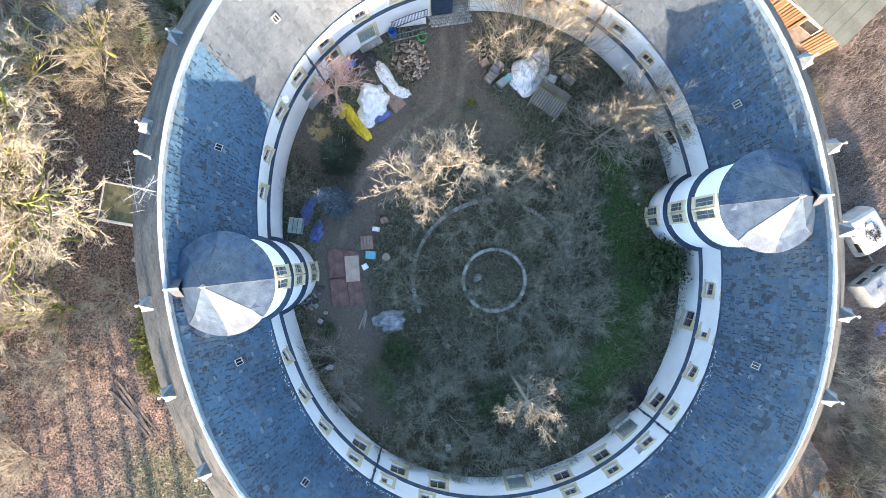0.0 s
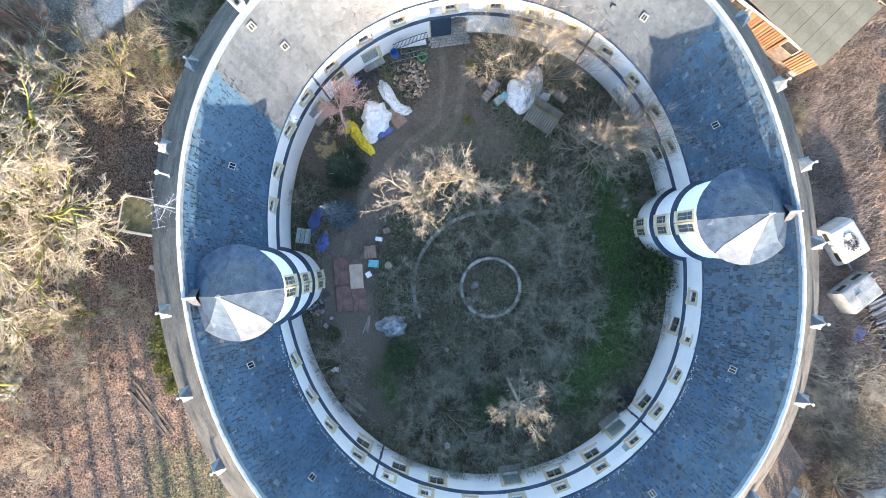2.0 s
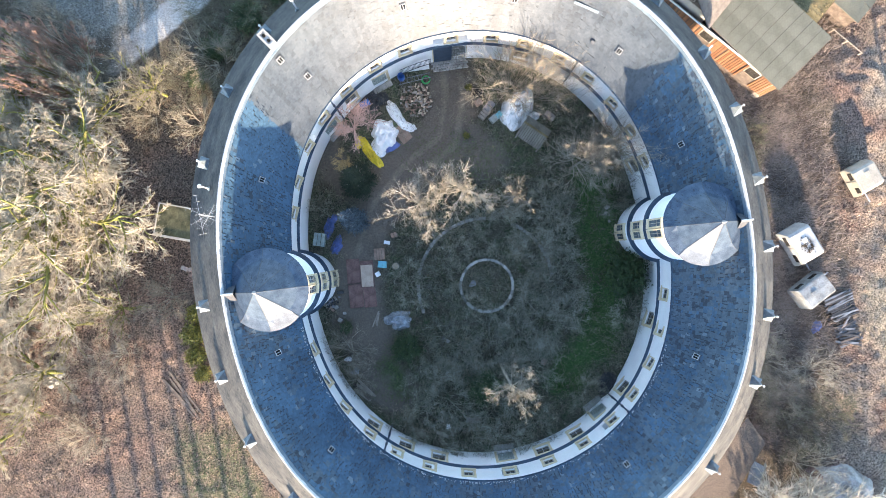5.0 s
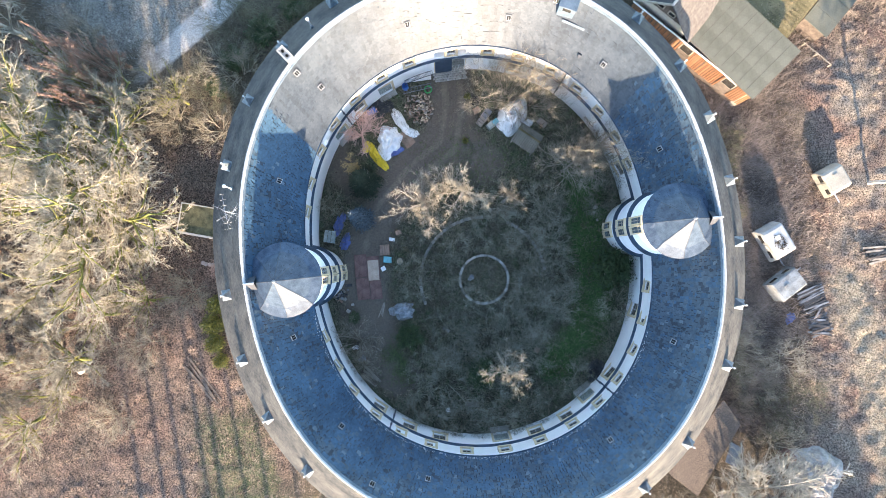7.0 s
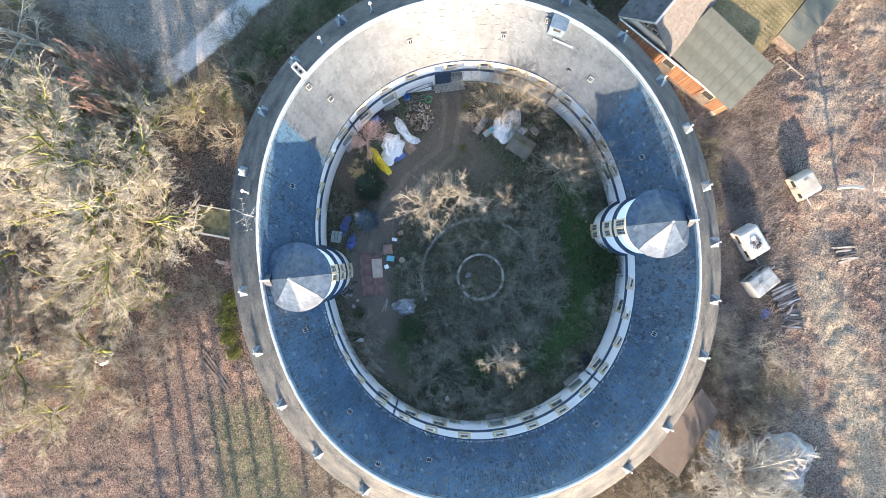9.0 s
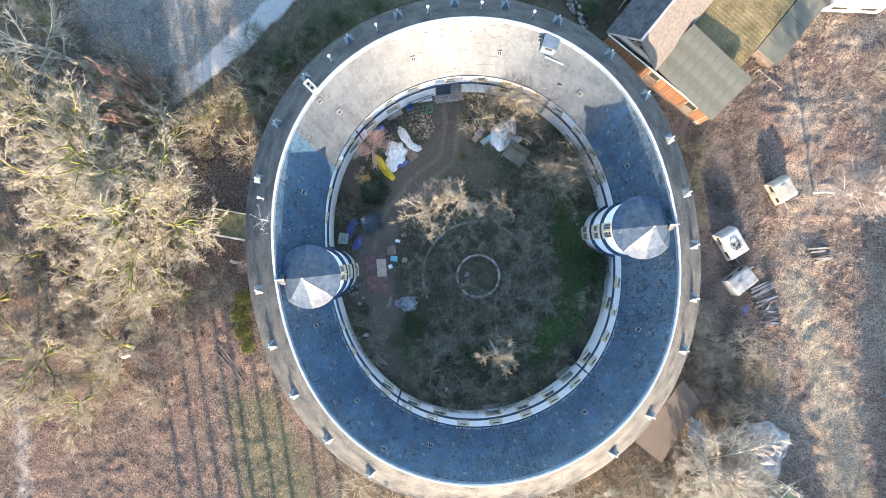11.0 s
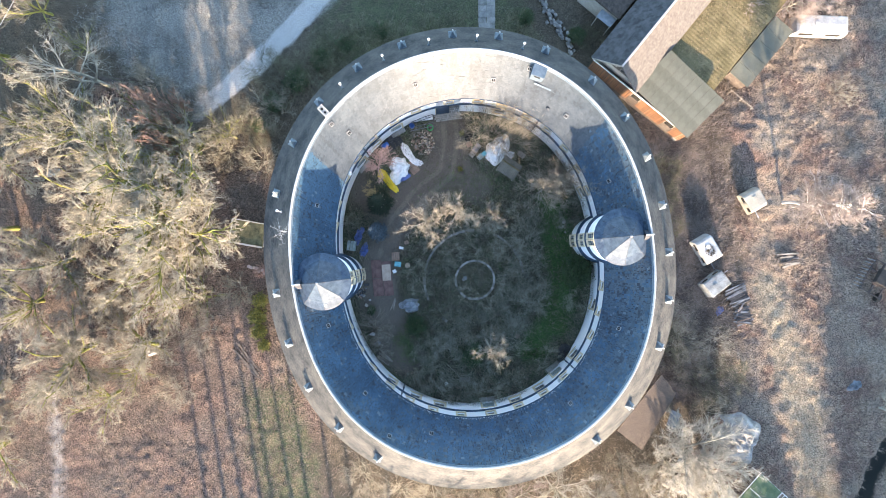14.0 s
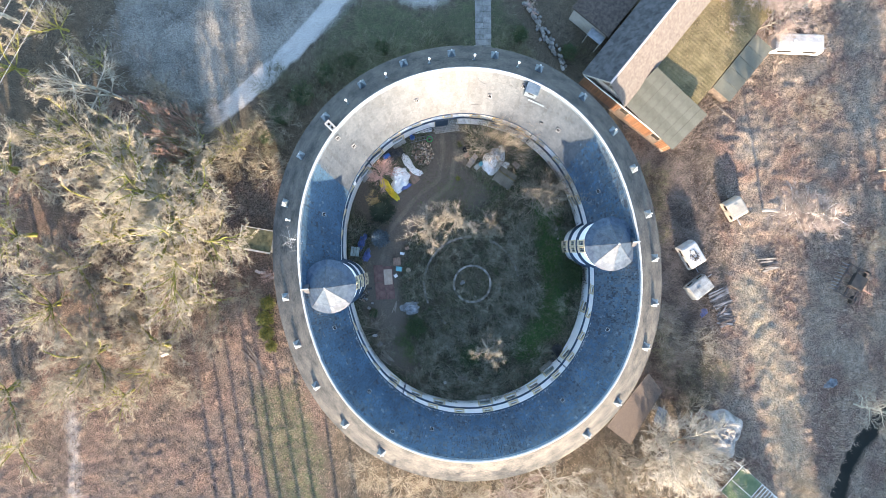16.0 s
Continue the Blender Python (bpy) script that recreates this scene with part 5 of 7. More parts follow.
for i, (x, z) in enumerate(((HW / 2 - 0.7, 5.6), (HW / 2 + 0.5, 5.5))):
    w = part("window", boxed(x, 0.66, z, 0.75, 0.06, 0.6), FRAME_PAINT, house, "small white-framed gable window")
    part("pane", boxed(x, 0.63, z, 0.55, 0.02, 0.42), GLASS, w)


def tile_slope(x0, z0, x1, z1, y0, y1, mat, name, rows, cols, parent, nlift=0.03):
    """Courses of flat tiles as one mesh a slope, each a small raised slab."""
    verts, faces = [], []
    L = math.hypot(x1 - x0, z1 - z0)
    nx_, nz_ = -(z1 - z0) / L, (x1 - x0) / L
    if nz_ < 0:
        nx_, nz_ = -nx_, -nz_
    g = random.Random(rows * cols)
    for r in range(rows):
        for c in range(cols + (r % 2)):
            a = y0 + (y1 - y0) * max(0, (c - 0.5 * (r % 2))) / cols
            b = y0 + (y1 - y0) * min(1, (c + 1 - 0.5 * (r % 2)) / cols)
            t0, t1 = r / rows - 0.01, min((r + 1.25) / rows, 1)
            h = nlift * g.uniform(0.8, 1.5)
            k = len(verts)
            for t, yy, hh in ((t0, a + 0.006, h), (t0, b - 0.006, h), (t1, b - 0.006, 0.004), (t1, a + 0.006, 0.004), (t0, a + 0.006, -0.01), (t0, b - 0.006, -0.01)):
                verts.append((x0 + (x1 - x0) * t + nx_ * hh, yy, z0 + (z1 - z0) * t + nz_ * hh))
            faces += [(k, k + 1, k + 2, k + 3), (k + 4, k + 5, k + 1, k)]
    return tagged(obj(name, verts, faces, mat, parent), kind="stuff")


# one roof: shade and sunlight are put into the two slopes' tile colours
SHADED_TILES = material("shaded_tiles", (0.025, 0.028, 0.034), (0.08, 0.083, 0.092), 1.0, 0.75, 0.5, 12, spread=0.3, islands=True)
SUNLIT_TILES = material("sunlit_tiles", (0.085, 0.075, 0.07), (0.145, 0.131, 0.122), 4.0, 0.85, 0.4, 12, spread=0.22, islands=True)
bm = bmesh.new()
sv = [bm.verts.new(c) for c in ((-0.3, 0, 4.72), (HW / 2, 0, 7.9), (HW + 0.3, 0, 4.72), (-0.3, HL, 4.72), (HW / 2, HL, 7.9), (HW + 0.3, HL, 4.72), (HW / 2, 0, 7.75), (HW / 2, HL, 7.75))]
bm.faces.new((sv[0], sv[1], sv[4], sv[3]))
bm.faces.new((sv[1], sv[2], sv[5], sv[4]))
bm.faces.new((sv[0], sv[3], sv[7], sv[6]))
bm.faces.new((sv[6], sv[7], sv[5], sv[2]))
hroof = part("roof", bm, DARK_TILE, house, "steep tiled roof, coloured dark on its shaded side and pale on its sunlit side")
tile_slope(-0.32, 4.74, HW / 2, 7.92, 0, HL, SHADED_TILES, "roof_tiles", 13, 70, hroof)
tile_slope(HW + 0.32, 4.74, HW / 2, 7.92, 0, HL, SUNLIT_TILES, "roof_tiles", 13, 70, hroof)
part("ridge", tube(bmesh.new(), (HW / 2, 0, 7.95), (HW / 2, HL, 7.95), 0.12, 0.12, 6), PALE_TILE, house)
part("verge_board", boxed(HW / 4 - 0.1, -0.04, 6.35, 4.3, 0.08, 0.2, 0.0, Matrix.Translation((HW / 4 - 0.1, 0, 6.35)) @ pose(0, 0, 0, 0, -48.5, 0) @ Matrix.Translation((-HW / 4 + 0.1, 0, -6.35))), FRAME_PAINT, house)

# wing to the north-west with a white canopy
wing = empty("house_wing", frame_pose(19.6, 28.0, HDEG), "low wing with a dark gravelled roof beside the house", "house")
part("wall", boxed(-2.4, 3.0, 1.7, 5.0, 7.0, 3.6), PLASTER, wing)
part("roof", boxed(-2.4, 3.0, 3.65, 5.5, 7.6, 0.25, 0.04, None), CHIPPINGS, wing)
canopy = empty("glass_canopy", frame_pose(18.6, 27.2, HDEG), "small white-framed canopy beside the house wall", "canopy")
part("sheet", boxed(-0.6, 0, 2.9, 2.0, 1.1, 0.06, 0.01), PALE_ZINC, canopy)
for x in (-1.5, 0.3):
    part("post", tube(bmesh.new(), (x, -0.45, 0), (x, -0.45, 2.9), 0.05), FRAME_PAINT, canopy)

# long orange battened wall, and the workshop roof of grey sheets behind it
fence_len = 13.3
battens = empty("battened_wall", frame_pose(16.5, 22.5, HDEG), "tall wall of orange-stained upright battens", "wall")
part("backing", boxed(fence_len / 2, 0.12, 2.0, fence_len, 0.06, 4.2), DARK_WOOD, battens)
bat_me = bpy.data.meshes.new("batten")
bm = boxed(0, 0, 2.65, 0.15, 0.07, 3.0, 0.012)
bm.to_mesh(bat_me)
bm.free()
bat_me.materials.append(ORANGE_WOOD)
gr = random.Random(4)
for i in range(60):
    x = 0.12 + i * 0.2215
    if 5.6 < x < 6.9 or 10.4 < x < 11.7:
        continue
    o = new("batten", bat_me)
    o.parent = battens
    o.matrix_local = Matrix.Translation((x, 0.03 + gr.uniform(-0.02, 0.02), gr.uniform(-0.05, 0.03))) @ pose(0, 0, 0, 0, gr.gauss(0, 0.5), 0)
for x in (6.25, 11.05):
    w = part("window", boxed(x, 0.02, 3.3, 1.25, 0.1, 1.2, 0.02), FRAME_PAINT, battens, "pale-framed window")
    part("pane", boxed(x, -0.045, 3.3, 1.05, 0.02, 1.0), GLASS, w)
    part("boarding", boxed(x, 0.03, 1.92, 1.25, 0.07, 1.5), DARK_WOOD, battens)
part("gutter", boxed(fence_len / 2, -0.05, 4.2, fence_len + 0.2, 0.14, 0.09, 0.02), WHITE_METAL, battens, "white gutter")

shop = empty("workshop", frame_pose(20.95, 19.5, -43.5), "workshop with a sloping roof of grey bitumen sheets", "workshop")
part("wall", boxed(4.0, 2.6, 2.0, 7.8, 4.8, 4.3), PLASTER, shop)
RISE = math.degrees(math.atan2(0.75, 5.0))
sheet_me = bpy.data.meshes.new("roof_sheet")
bm = boxed(0, 0, 0, 0.985, 1.9, 0.05, 0.008)
bm.to_mesh(sheet_me)
bm.free()
sheet_me.materials.append(BITUMEN)
slope = Matrix.Translation((0, -0.1, 4.35)) @ pose(0, 0, 0, RISE, 0, 0)
part("roof_deck", boxed(4.05, 2.65, -0.08, 8.1, 5.4, 0.08, 0, slope), DARK_WOOD, shop)
for i in range(8):
    for j in range(3):
        o = new("roof_sheet", sheet_me)
        o.parent = shop
        o.matrix_local = slope @ Matrix.Translation((0.55 + i, 0.9 + j * 1.78, 0.0 + 0.014 * j + gr.uniform(0, 0.006))) @ pose(0, 0, 0, 0.4, 0, gr.gauss(0, 0.15))

barn = empty("low_barn", frame_pose(HX, HY, HDEG), "low barn with a mossy corrugated roof", "barn")
part("wall", boxed(9.2, 13.5, 1.8, 6.2, 13.6, 3.9), PLASTER, barn)
verts, faces = [], []
n = 160
for i in range(n + 1):
    y = 4.6 + 16.4 * i / n
    z = 0.007 * math.sin(i * math.pi / 2)
    verts += [(4.6, y, 4.55 + z), (12.5, y, 4.0 + z), (4.6, y, 4.45 + z), (12.5, y, 3.9 + z)]
for i in range(n):
    a = i * 4
    faces += [(a, a + 1, a + 5, a + 4), (a + 2, a + 6, a + 7, a + 3)]
obj("corrugated_roof", verts, faces, MOSS_ROOF, barn, "yellow-green mossy corrugated sheets")
LITTER = material("barn_leaf_litter", (0.08, 0.062, 0.034), (0.28, 0.215, 0.125), 0.5, 0.9, 0.0, spread=0.6, islands=True)
g = np.random.default_rng(88)
u, w = g.uniform(4.8, 12.4, 9000), g.uniform(4.7, 20.9, 9000)
keep = g.random(9000) < np.clip(0.25 + 0.05 * (w - 6) + 0.35 * wobble(u, w, 1.5, 5), 0.02, 1)
lv_, lf_ = flakes(0.055, 0.08)(g, u[keep], w[keep])
lv_[:, 2] += 4.55 - (lv_[:, 0] - 4.6) * 0.55 / 7.9
tagged(obj("leaf_litter", lv_.tolist(), lf_.tolist(), LITTER, barn, "brown leaf litter over the mossy sheets"), kind="stuff")
leanto = empty("lean_to", frame_pose(HX, HY, HDEG), "lean-to with a plain grey sheet roof", "shed")
part("wall", boxed(14.2, 13.5, 1.1, 2.3, 7.6, 2.4), DARK_WOOD, leanto)
for i in range(5):
    part("roof_sheet", boxed(14.2, 10.2 + i * 1.65, 2.5, 2.7, 1.62, 0.06, 0.01, Matrix.Translation((14.2, 0, 2.5)) @ pose(0, 0, 0, 0, 4 + 0.3 * i, 0) @ Matrix.Translation((-14.2, 0, -2.5))), BITUMEN, leanto)
rail = empty("wooden_rail", frame_pose(33.2, 20.0, -40), "pale weathered wooden rail on posts in the grass", "rail")
part("bar", boxed(1.6, 0, 0.9, 3.4, 0.05, 0.06), GREY_WOOD, rail)
for x in (0.1, 1.6, 3.2):
    part("post", boxed(x, 0, 0.4, 0.1, 0.1, 1.0), GREY_WOOD, rail)

# ---- caravans ----
CARAVAN_WHITE = material("caravan_white", (0.24, 0.24, 0.24), (0.46, 0.46, 0.45), 0.9, 0.5, 0.1, 10)
CARAVAN_GREY = material("caravan_grey_blue", (0.10, 0.105, 0.105), (0.30, 0.325, 0.34), 1.3, 0.6, 0.15, 7)
CARAVAN_CREAM = material("caravan_cream", (0.26, 0.24, 0.20), (0.42, 0.39, 0.33), 0.9, 0.5, 0.1, 10)
RUBBER = material("rubber", (0.015, 0.015, 0.015), (0.04, 0.04, 0.04), 3, 0.8, 0.2)
DEBRIS = material("rotten_leaf_debris", (0.03, 0.025, 0.02), (0.12, 0.09, 0.06), 4, 0.95, 0.5)


def make_caravan(x, y, deg, ln, wd, ht, body_mat, label, debris=False, round_ends=0.35):
    e = empty("caravan", pose(x, y, 0, 0, 0, deg), label, "caravan", "old caravans in the grass")
    bm = bmesh.new()
    side = [(-ln / 2, 0.45), (-ln / 2 - 0.0, 1.1), (-ln / 2 + round_ends * 0.6, ht - 0.15), (-ln / 2 + round_ends * 1.2, ht), (ln / 2 - round_ends * 1.2, ht), (ln / 2 - round_ends * 0.6, ht - 0.15), (ln / 2, 1.1), (ln / 2, 0.45)]
    layers = [(-wd / 2, 1.0, -0.0), (-wd / 2 + 0.12, 1.0, 0.07), (0, 1.0, 0.11), (wd / 2 - 0.12, 1.0, 0.07), (wd / 2, 1.0, 0.0)]
    loops = []
    for yy, sx, up in layers:
        loops.append([bm.verts.new((sx * px, yy, pz + (up if pz > 1.5 else 0))) for px, pz in side])
    for a, b in zip(loops, loops[1:]):
        for i in range(len(side)):
            j = (i + 1) % len(side)
            bm.faces.new((a[i], b[i], b[j], a[j]))
    bm.faces.new(loops[0])
    bm.faces.new(loops[-1][::-1])
    part("body", bm, body_mat, e)
    for s in (-1, 1):
        for wx in (-ln / 4, ln / 4):
            part("window", boxed(wx, s * (wd / 2 + 0.008), 1.45, ln * 0.26, 0.03, 0.5, 0.01), GLASS, e)
        part("wheel", tube(bmesh.new(), (0.1, s * (wd / 2 - 0.22), 0.3), (0.1, s * (wd / 2 - 0.04), 0.3), 0.3, 0.3, 16), RUBBER, e)
    part("door", boxed(ln * 0.05, -wd / 2 - 0.02, 1.2, 0.6, 0.03, 1.4, 0.01), body_mat, e)
    part("drawbar", boxed(ln / 2 + 0.5, 0, 0.42, 1.1, 0.1, 0.09), LEAD, e)
    part("roof_hatch", boxed(-ln * 0.12, 0, ht + 0.13, 0.45, 0.45, 0.08, 0.02), body_mat, e)
    if debris:
        g = random.Random(int(x * 7))
        bm = bmesh.new()
        for i in range(110):
            a, r = g.random() * 6.283, abs(g.gauss(0.42, 0.16))
            box(bm, 0.1 + math.cos(a) * r * 1.1, 0.05 + math.sin(a) * r * 0.9, ht + 0.13, g.uniform(0.03, 0.10), g.uniform(0.03, 0.09), 0.05, 0, pose(0, 0, 0, 0, 0, 0))
        tagged(part("debris", bm, DEBRIS, e, "ring of dark rotten leaves on the roof"), kind="stuff")
    return e


make_caravan(30.1, 1.55, -59.3, 3.15, 2.0, 2.2, CARAVAN_WHITE, "small old white caravan with leaf debris on its roof", True)
make_caravan(31.05, -2.35, 37.7, 2.8, 1.9, 2.1, CARAVAN_GREY, "weathered grey-blue box caravan with peeling roof", False, 0.12)
make_caravan(35.5, 7.2, -60.5, 2.5, 2.1, 1.85, CARAVAN_CREAM, "small cream caravan standing alone in dry grass")
make_caravan(43.0, 27.2, -2.5, 6.2, 1.95, 2.2, CARAVAN_WHITE, "long white caravan under bare bushes")


# ---- loose things outside ----
def heap(name, x, y, deg, sx, sy, h, mat, label, seed=1, category="tarpaulin", folds=1.0, kind=""):
    """A draped heap: uneven outline, folds running down, ragged hem on the ground."""
    g = random.Random(seed)
    ph = [g.uniform(0, 6.283) for _ in range(8)]
    verts, faces, rings, seg = [(0, 0, h)], [], 13, 60
    for r in range(1, rings + 1):
        t = r / rings
        for s in range(seg):
            a = 2 * math.pi * s / seg
            edge = 1 + 0.13 * math.sin(2 * a + ph[0]) + 0.1 * math.sin(3 * a + ph[1]) + 0.06 * math.sin(7 * a + ph[2])
            fold = folds * (0.10 * t * math.sin(9 * a + ph[3] + 2 * t) + 0.06 * math.sin(17 * a + ph[4] + 5 * t) * t)
            top = h * (1 - t ** 2.4) * (1 + 0.25 * math.sin(2 * a + ph[5]) * t + 0.15 * math.sin(5 * t * 3 + ph[6] + a)) + fold * h * 0.5
            cx, cy = t * sx * math.cos(a), t * sy * math.sin(a)
            ridge = 1 - abs(float(value_noise(np.array(cx * 1.9 + seed * 3.1), np.array(cy * 1.9), seed))) * 1.6
            ridge2 = 1 - abs(float(value_noise(np.array(cx * 4.6), np.array(cy * 4.6 + seed), seed + 9))) * 1.6
            top += folds * min(h, 0.6) * (0.22 * ridge + 0.1 * ridge2) * (1 - t ** 6) - 0.1 * min(h, 0.6)
            edge += 0.10 * float(value_noise(np.array(a * 3.2), np.array(seed * 1.7), seed + 4)) * t
            verts.append((edge * t * sx / 2 * math.cos(a), edge * t * sy / 2 * math.sin(a), max(0.02, top + g.uniform(-0.015, 0.015)) if r < rings else 0.0))
    for s in range(seg):
        faces.append((0, 1 + s, 1 + (s + 1) % seg))
    for r in range(rings - 1):
        for s in range(seg):
            a, b = 1 + r * seg + s, 1 + r * seg + (s + 1) % seg
            faces.append((a, a + seg, b + seg, b))
    ob = obj(name, verts, faces, mat)
    ob.matrix_world = pose(x, y, 0, 0, 0, deg)
    return tagged(ob, label, category, kind=kind)


def pile(name, x, y, deg, n, ln, th, wd, mats, label, seed=1, layers=3, cross=0.06, category="timber stack", piece="plank"):
    """A stack of separate planks or poles."""
    g = random.Random(seed)
    e = empty(name, pose(x, y, 0, 0, 0, deg), label, category)
    per = max(1, n // layers)
    for i in range(n):
        lay, k = divmod(i, per)
        yy = (k - (per - 1) / 2) * wd * 1.12 + g.gauss(0, wd * 0.1)
        m = Matrix.Translation((g.gauss(0, ln * 0.05), yy, th * (lay + 0.55))) @ pose(0, 0, 0, g.gauss(0, 2), g.gauss(0, 1), math.degrees(g.gauss(0, cross)))
        part(piece, boxed(0, 0, 0, ln * g.uniform(0.75, 1.1), wd, th * 0.9, 0.006, m), g.choice(mats), e)
    return e


TARP_WHITE = material("white_tarpaulin", (0.74, 0.75, 0.76), (0.90, 0.90, 0.90), 1.2, 0.5, 0.4, 6)
TARP_BLUE = material("blue_tarpaulin", (0.05, 0.08, 0.22), (0.13, 0.18, 0.42), 2.0, 0.55, 0.4, 6)
TARP_DIRTY = material("dirty_grey_sheeting", (0.11, 0.105, 0.10), (0.38, 0.375, 0.365), 0.9, 0.6, 0.4, 6)
TARP_DULL = material("faded_blue_sheeting", (0.03, 0.04, 0.055), (0.20, 0.24, 0.29), 2.0, 0.55, 0.4, 6)
TARP_PALE = material("pale_blue_tarpaulin", (0.13, 0.145, 0.165), (0.47, 0.50, 0.53), 1.5, 0.45, 0.5, 6)
TARP_YELLOW = material("yellow_tarpaulin", (0.58, 0.42, 0.02), (0.80, 0.62, 0.06), 2.0, 0.5, 0.4, 6)
TARP_BLACK = material("black_sheeting", (0.015, 0.016, 0.018), (0.05, 0.05, 0.055), 2.0, 0.5, 0.4, 6)
RUST = material("rusty_steel", (0.10, 0.055, 0.05), (0.24, 0.15, 0.13), 1.6, 0.7, 0.3, 6, metal=0.3)
SILVER_SHEET = material("dull_sheet_metal", (0.10, 0.105, 0.115), (0.24, 0.25, 0.27), 1.5, 0.45, 0.2, metal=0.3)

pile("timber_stack", 34.0, -3.8, 27, 39, 2.4, 0.2, 0.15, [SILVER_SHEET, TARP_BLACK, TARP_BLACK], "stack of grey and black slats beside a caravan", 3, 3)
pile("timber_stack", 34.8, -6.2, 15, 30, 1.9, 0.10, 0.17, [DARK_WOOD, SILVER_SHEET, TARP_BLACK, TARP_BLACK], "untidy pile of grey and dark boards and sheets", 8, 3, 0.25)
heap("tarpaulin", 32.2, -5.6, 70, 1.3, 0.8, 0.4, TARP_BLUE, "small crumpled blue tarpaulin by the timber", 5)
pile("pole_stack", 27.2, -6.2, 86, 8, 3.6, 0.10, 0.12, [GREY_WOOD, DARK_WOOD], "row of weathered poles lying by the outer wall", 6, 1, 0.04, piece="pole")
heap("cover_sheet", 34.4, -20.2, -38, 6.4, 4.8, 1.55, TARP_DIRTY, "large heap covered with a pale blue tarpaulin", 27, folds=0.6)
heap("cover_sheet", 31.7, -18.4, 10, 1.8, 1.2, 1.0, RUST, "rust-red and yellow end of the covered heap", 12, "cover")
heap("cover_sheet", 26.8, -26.0, -20, 3.0, 1.6, 0.7, TARP_DIRTY, "white sheet spread under a tree", 13)
heap("cover_sheet", 47.9, -14.4, 15, 2.0, 1.2, 0.6, TARP_DULL, "crumpled blue sheeting in the dry grass", 14)
heap("cover_sheet", -34.2, -10.0, 30, 2.4, 1.5, 0.6, TARP_DIRTY, "pale sheeting lying among the trees", 15)
heap("cover_sheet", -46.0, 10.5, 30, 1.6, 1.0, 0.5, TARP_PALE, "grey-blue sheeting half hidden under trees", 16)
heap("leaf_mound", -38.3, 18.6, 10, 8.0, 5.0, 0.5, ROTTEN_LEAF, "long heap of brown leaves and cut brush", 17, "brush heap", 0.3)
scatter("leaf_heap", 5000, 12, (-42.3, -34.3, 16.2, 21.0), lambda k, x, y: np.hypot((x + 38.3) / 4, (y - 18.6) / 2.5) < 1.0, flakes(0.11, 0.8), DEAD_LEAF, "brown leaves piled on the brush heap")
pile("brush_poles", -38.6, 21.2, -12, 14, 5.5, 0.07, 0.10, [DARK_WOOD, BARK_OLIVE], "long cut branches lying on the brush heap", 9, 2, 0.2, piece="pole")
pile("plank_stack", -23.0, -11.6, -52, 5, 4.6, 0.12, 0.17, [DARK_WOOD], "dark planks lying in the leaves by the hedge", 10, 1, 0.05)
sheet = empty("metal_sheet", pose(26.4, -18.3, 0, 0, 0, -28), "dull silver metal sheet leaning in the bushes", "metal sheet")
part("sheet", boxed(0, 0, 0.75, 1.3, 1.9, 0.04, 0.005, pose(0, 0, 0, -16, 8, 0)), SILVER_SHEET, sheet)
part("prop", tube(bmesh.new(), (0, 0.2, 0), (0, 0.2, 0.78), 0.05), GREY_WOOD, sheet)

# wood and scrap bundle in the eastern grass
bundle = pile("scrap_bundle", 40.2, 0.4, 10, 24, 2.1, 0.13, 0.17, [GREY_WOOD, DARK_WOOD, TARP_BLACK], "bundle of cut logs and scrap in dry grass", 21, 3, 0.25, "log pile", "log")

# harrow or frame machine, half sunk in the grass
machine = empty("farm_machine", pose(50.0, -1.8, 0, 0, 0, 60) @ Matrix.Scale(1.35, 4), "rusty dark farm implement with a bar frame and tines", "farm machine")
bm = boxed(0, 0, 0.7, 3.0, 0.14, 0.14, 0.01)
for y in (-0.9, 0.9):
    box(bm, 0, y, 0.7, 3.0, 0.12, 0.12, 0.01)
for x in (-1.4, -0.5, 0.5, 1.4):
    box(bm, x, 0, 0.78, 0.1, 2.0, 0.1, 0.01)
DARK_IRON = material("dark_rusty_iron", (0.03, 0.025, 0.022), (0.11, 0.085, 0.075), 2.0, 0.7, 0.4)
part("bar_frame", bm, DARK_IRON, machine)
for i in range(9):
    part("tine", tube(bmesh.new(), (-1.3 + i * 0.32, 0.9, 0.75), (-1.3 + i * 0.32, 1.35, 0.25), 0.035, 0.02, 5), PALE_ZINC, machine)
for x in (-1.3, 1.3):
    part("wheel", tube(bmesh.new(), (x, -0.95, 0.38), (x, -1.15, 0.38), 0.4, 0.4, 16), RUBBER, machine)
part("seat_box", boxed(0.2, -0.3, 1.0, 1.3, 1.2, 0.5, 0.05), RUBBER, machine)
part("drawbar", tube(bmesh.new(), (0, -0.9, 0.7), (0, -2.3, 0.45), 0.06), RUST, machine)
scrap = empty("old_gate", pose(50.5, -0.2, 0, 0, 0, 75), "rusty rail frame propped beside the implement", "gate")
bm = bmesh.new()
for y in (0.0, 0.45, 0.9):
    tube(bm, (-1.1, y, 0.25 + y * 0.3), (1.1, y, 0.25 + y * 0.3), 0.03, 0.03, 6)
for x in (-1.1, 0, 1.1):
    tube(bm, (x, 0, 0.25), (x, 0.9, 0.52), 0.03, 0.03, 6)
    tube(bm, (x, 0.9, 0.5), (x, 0.9, 0), 0.03, 0.03, 6)
part("frame", bm, RUST, scrap)

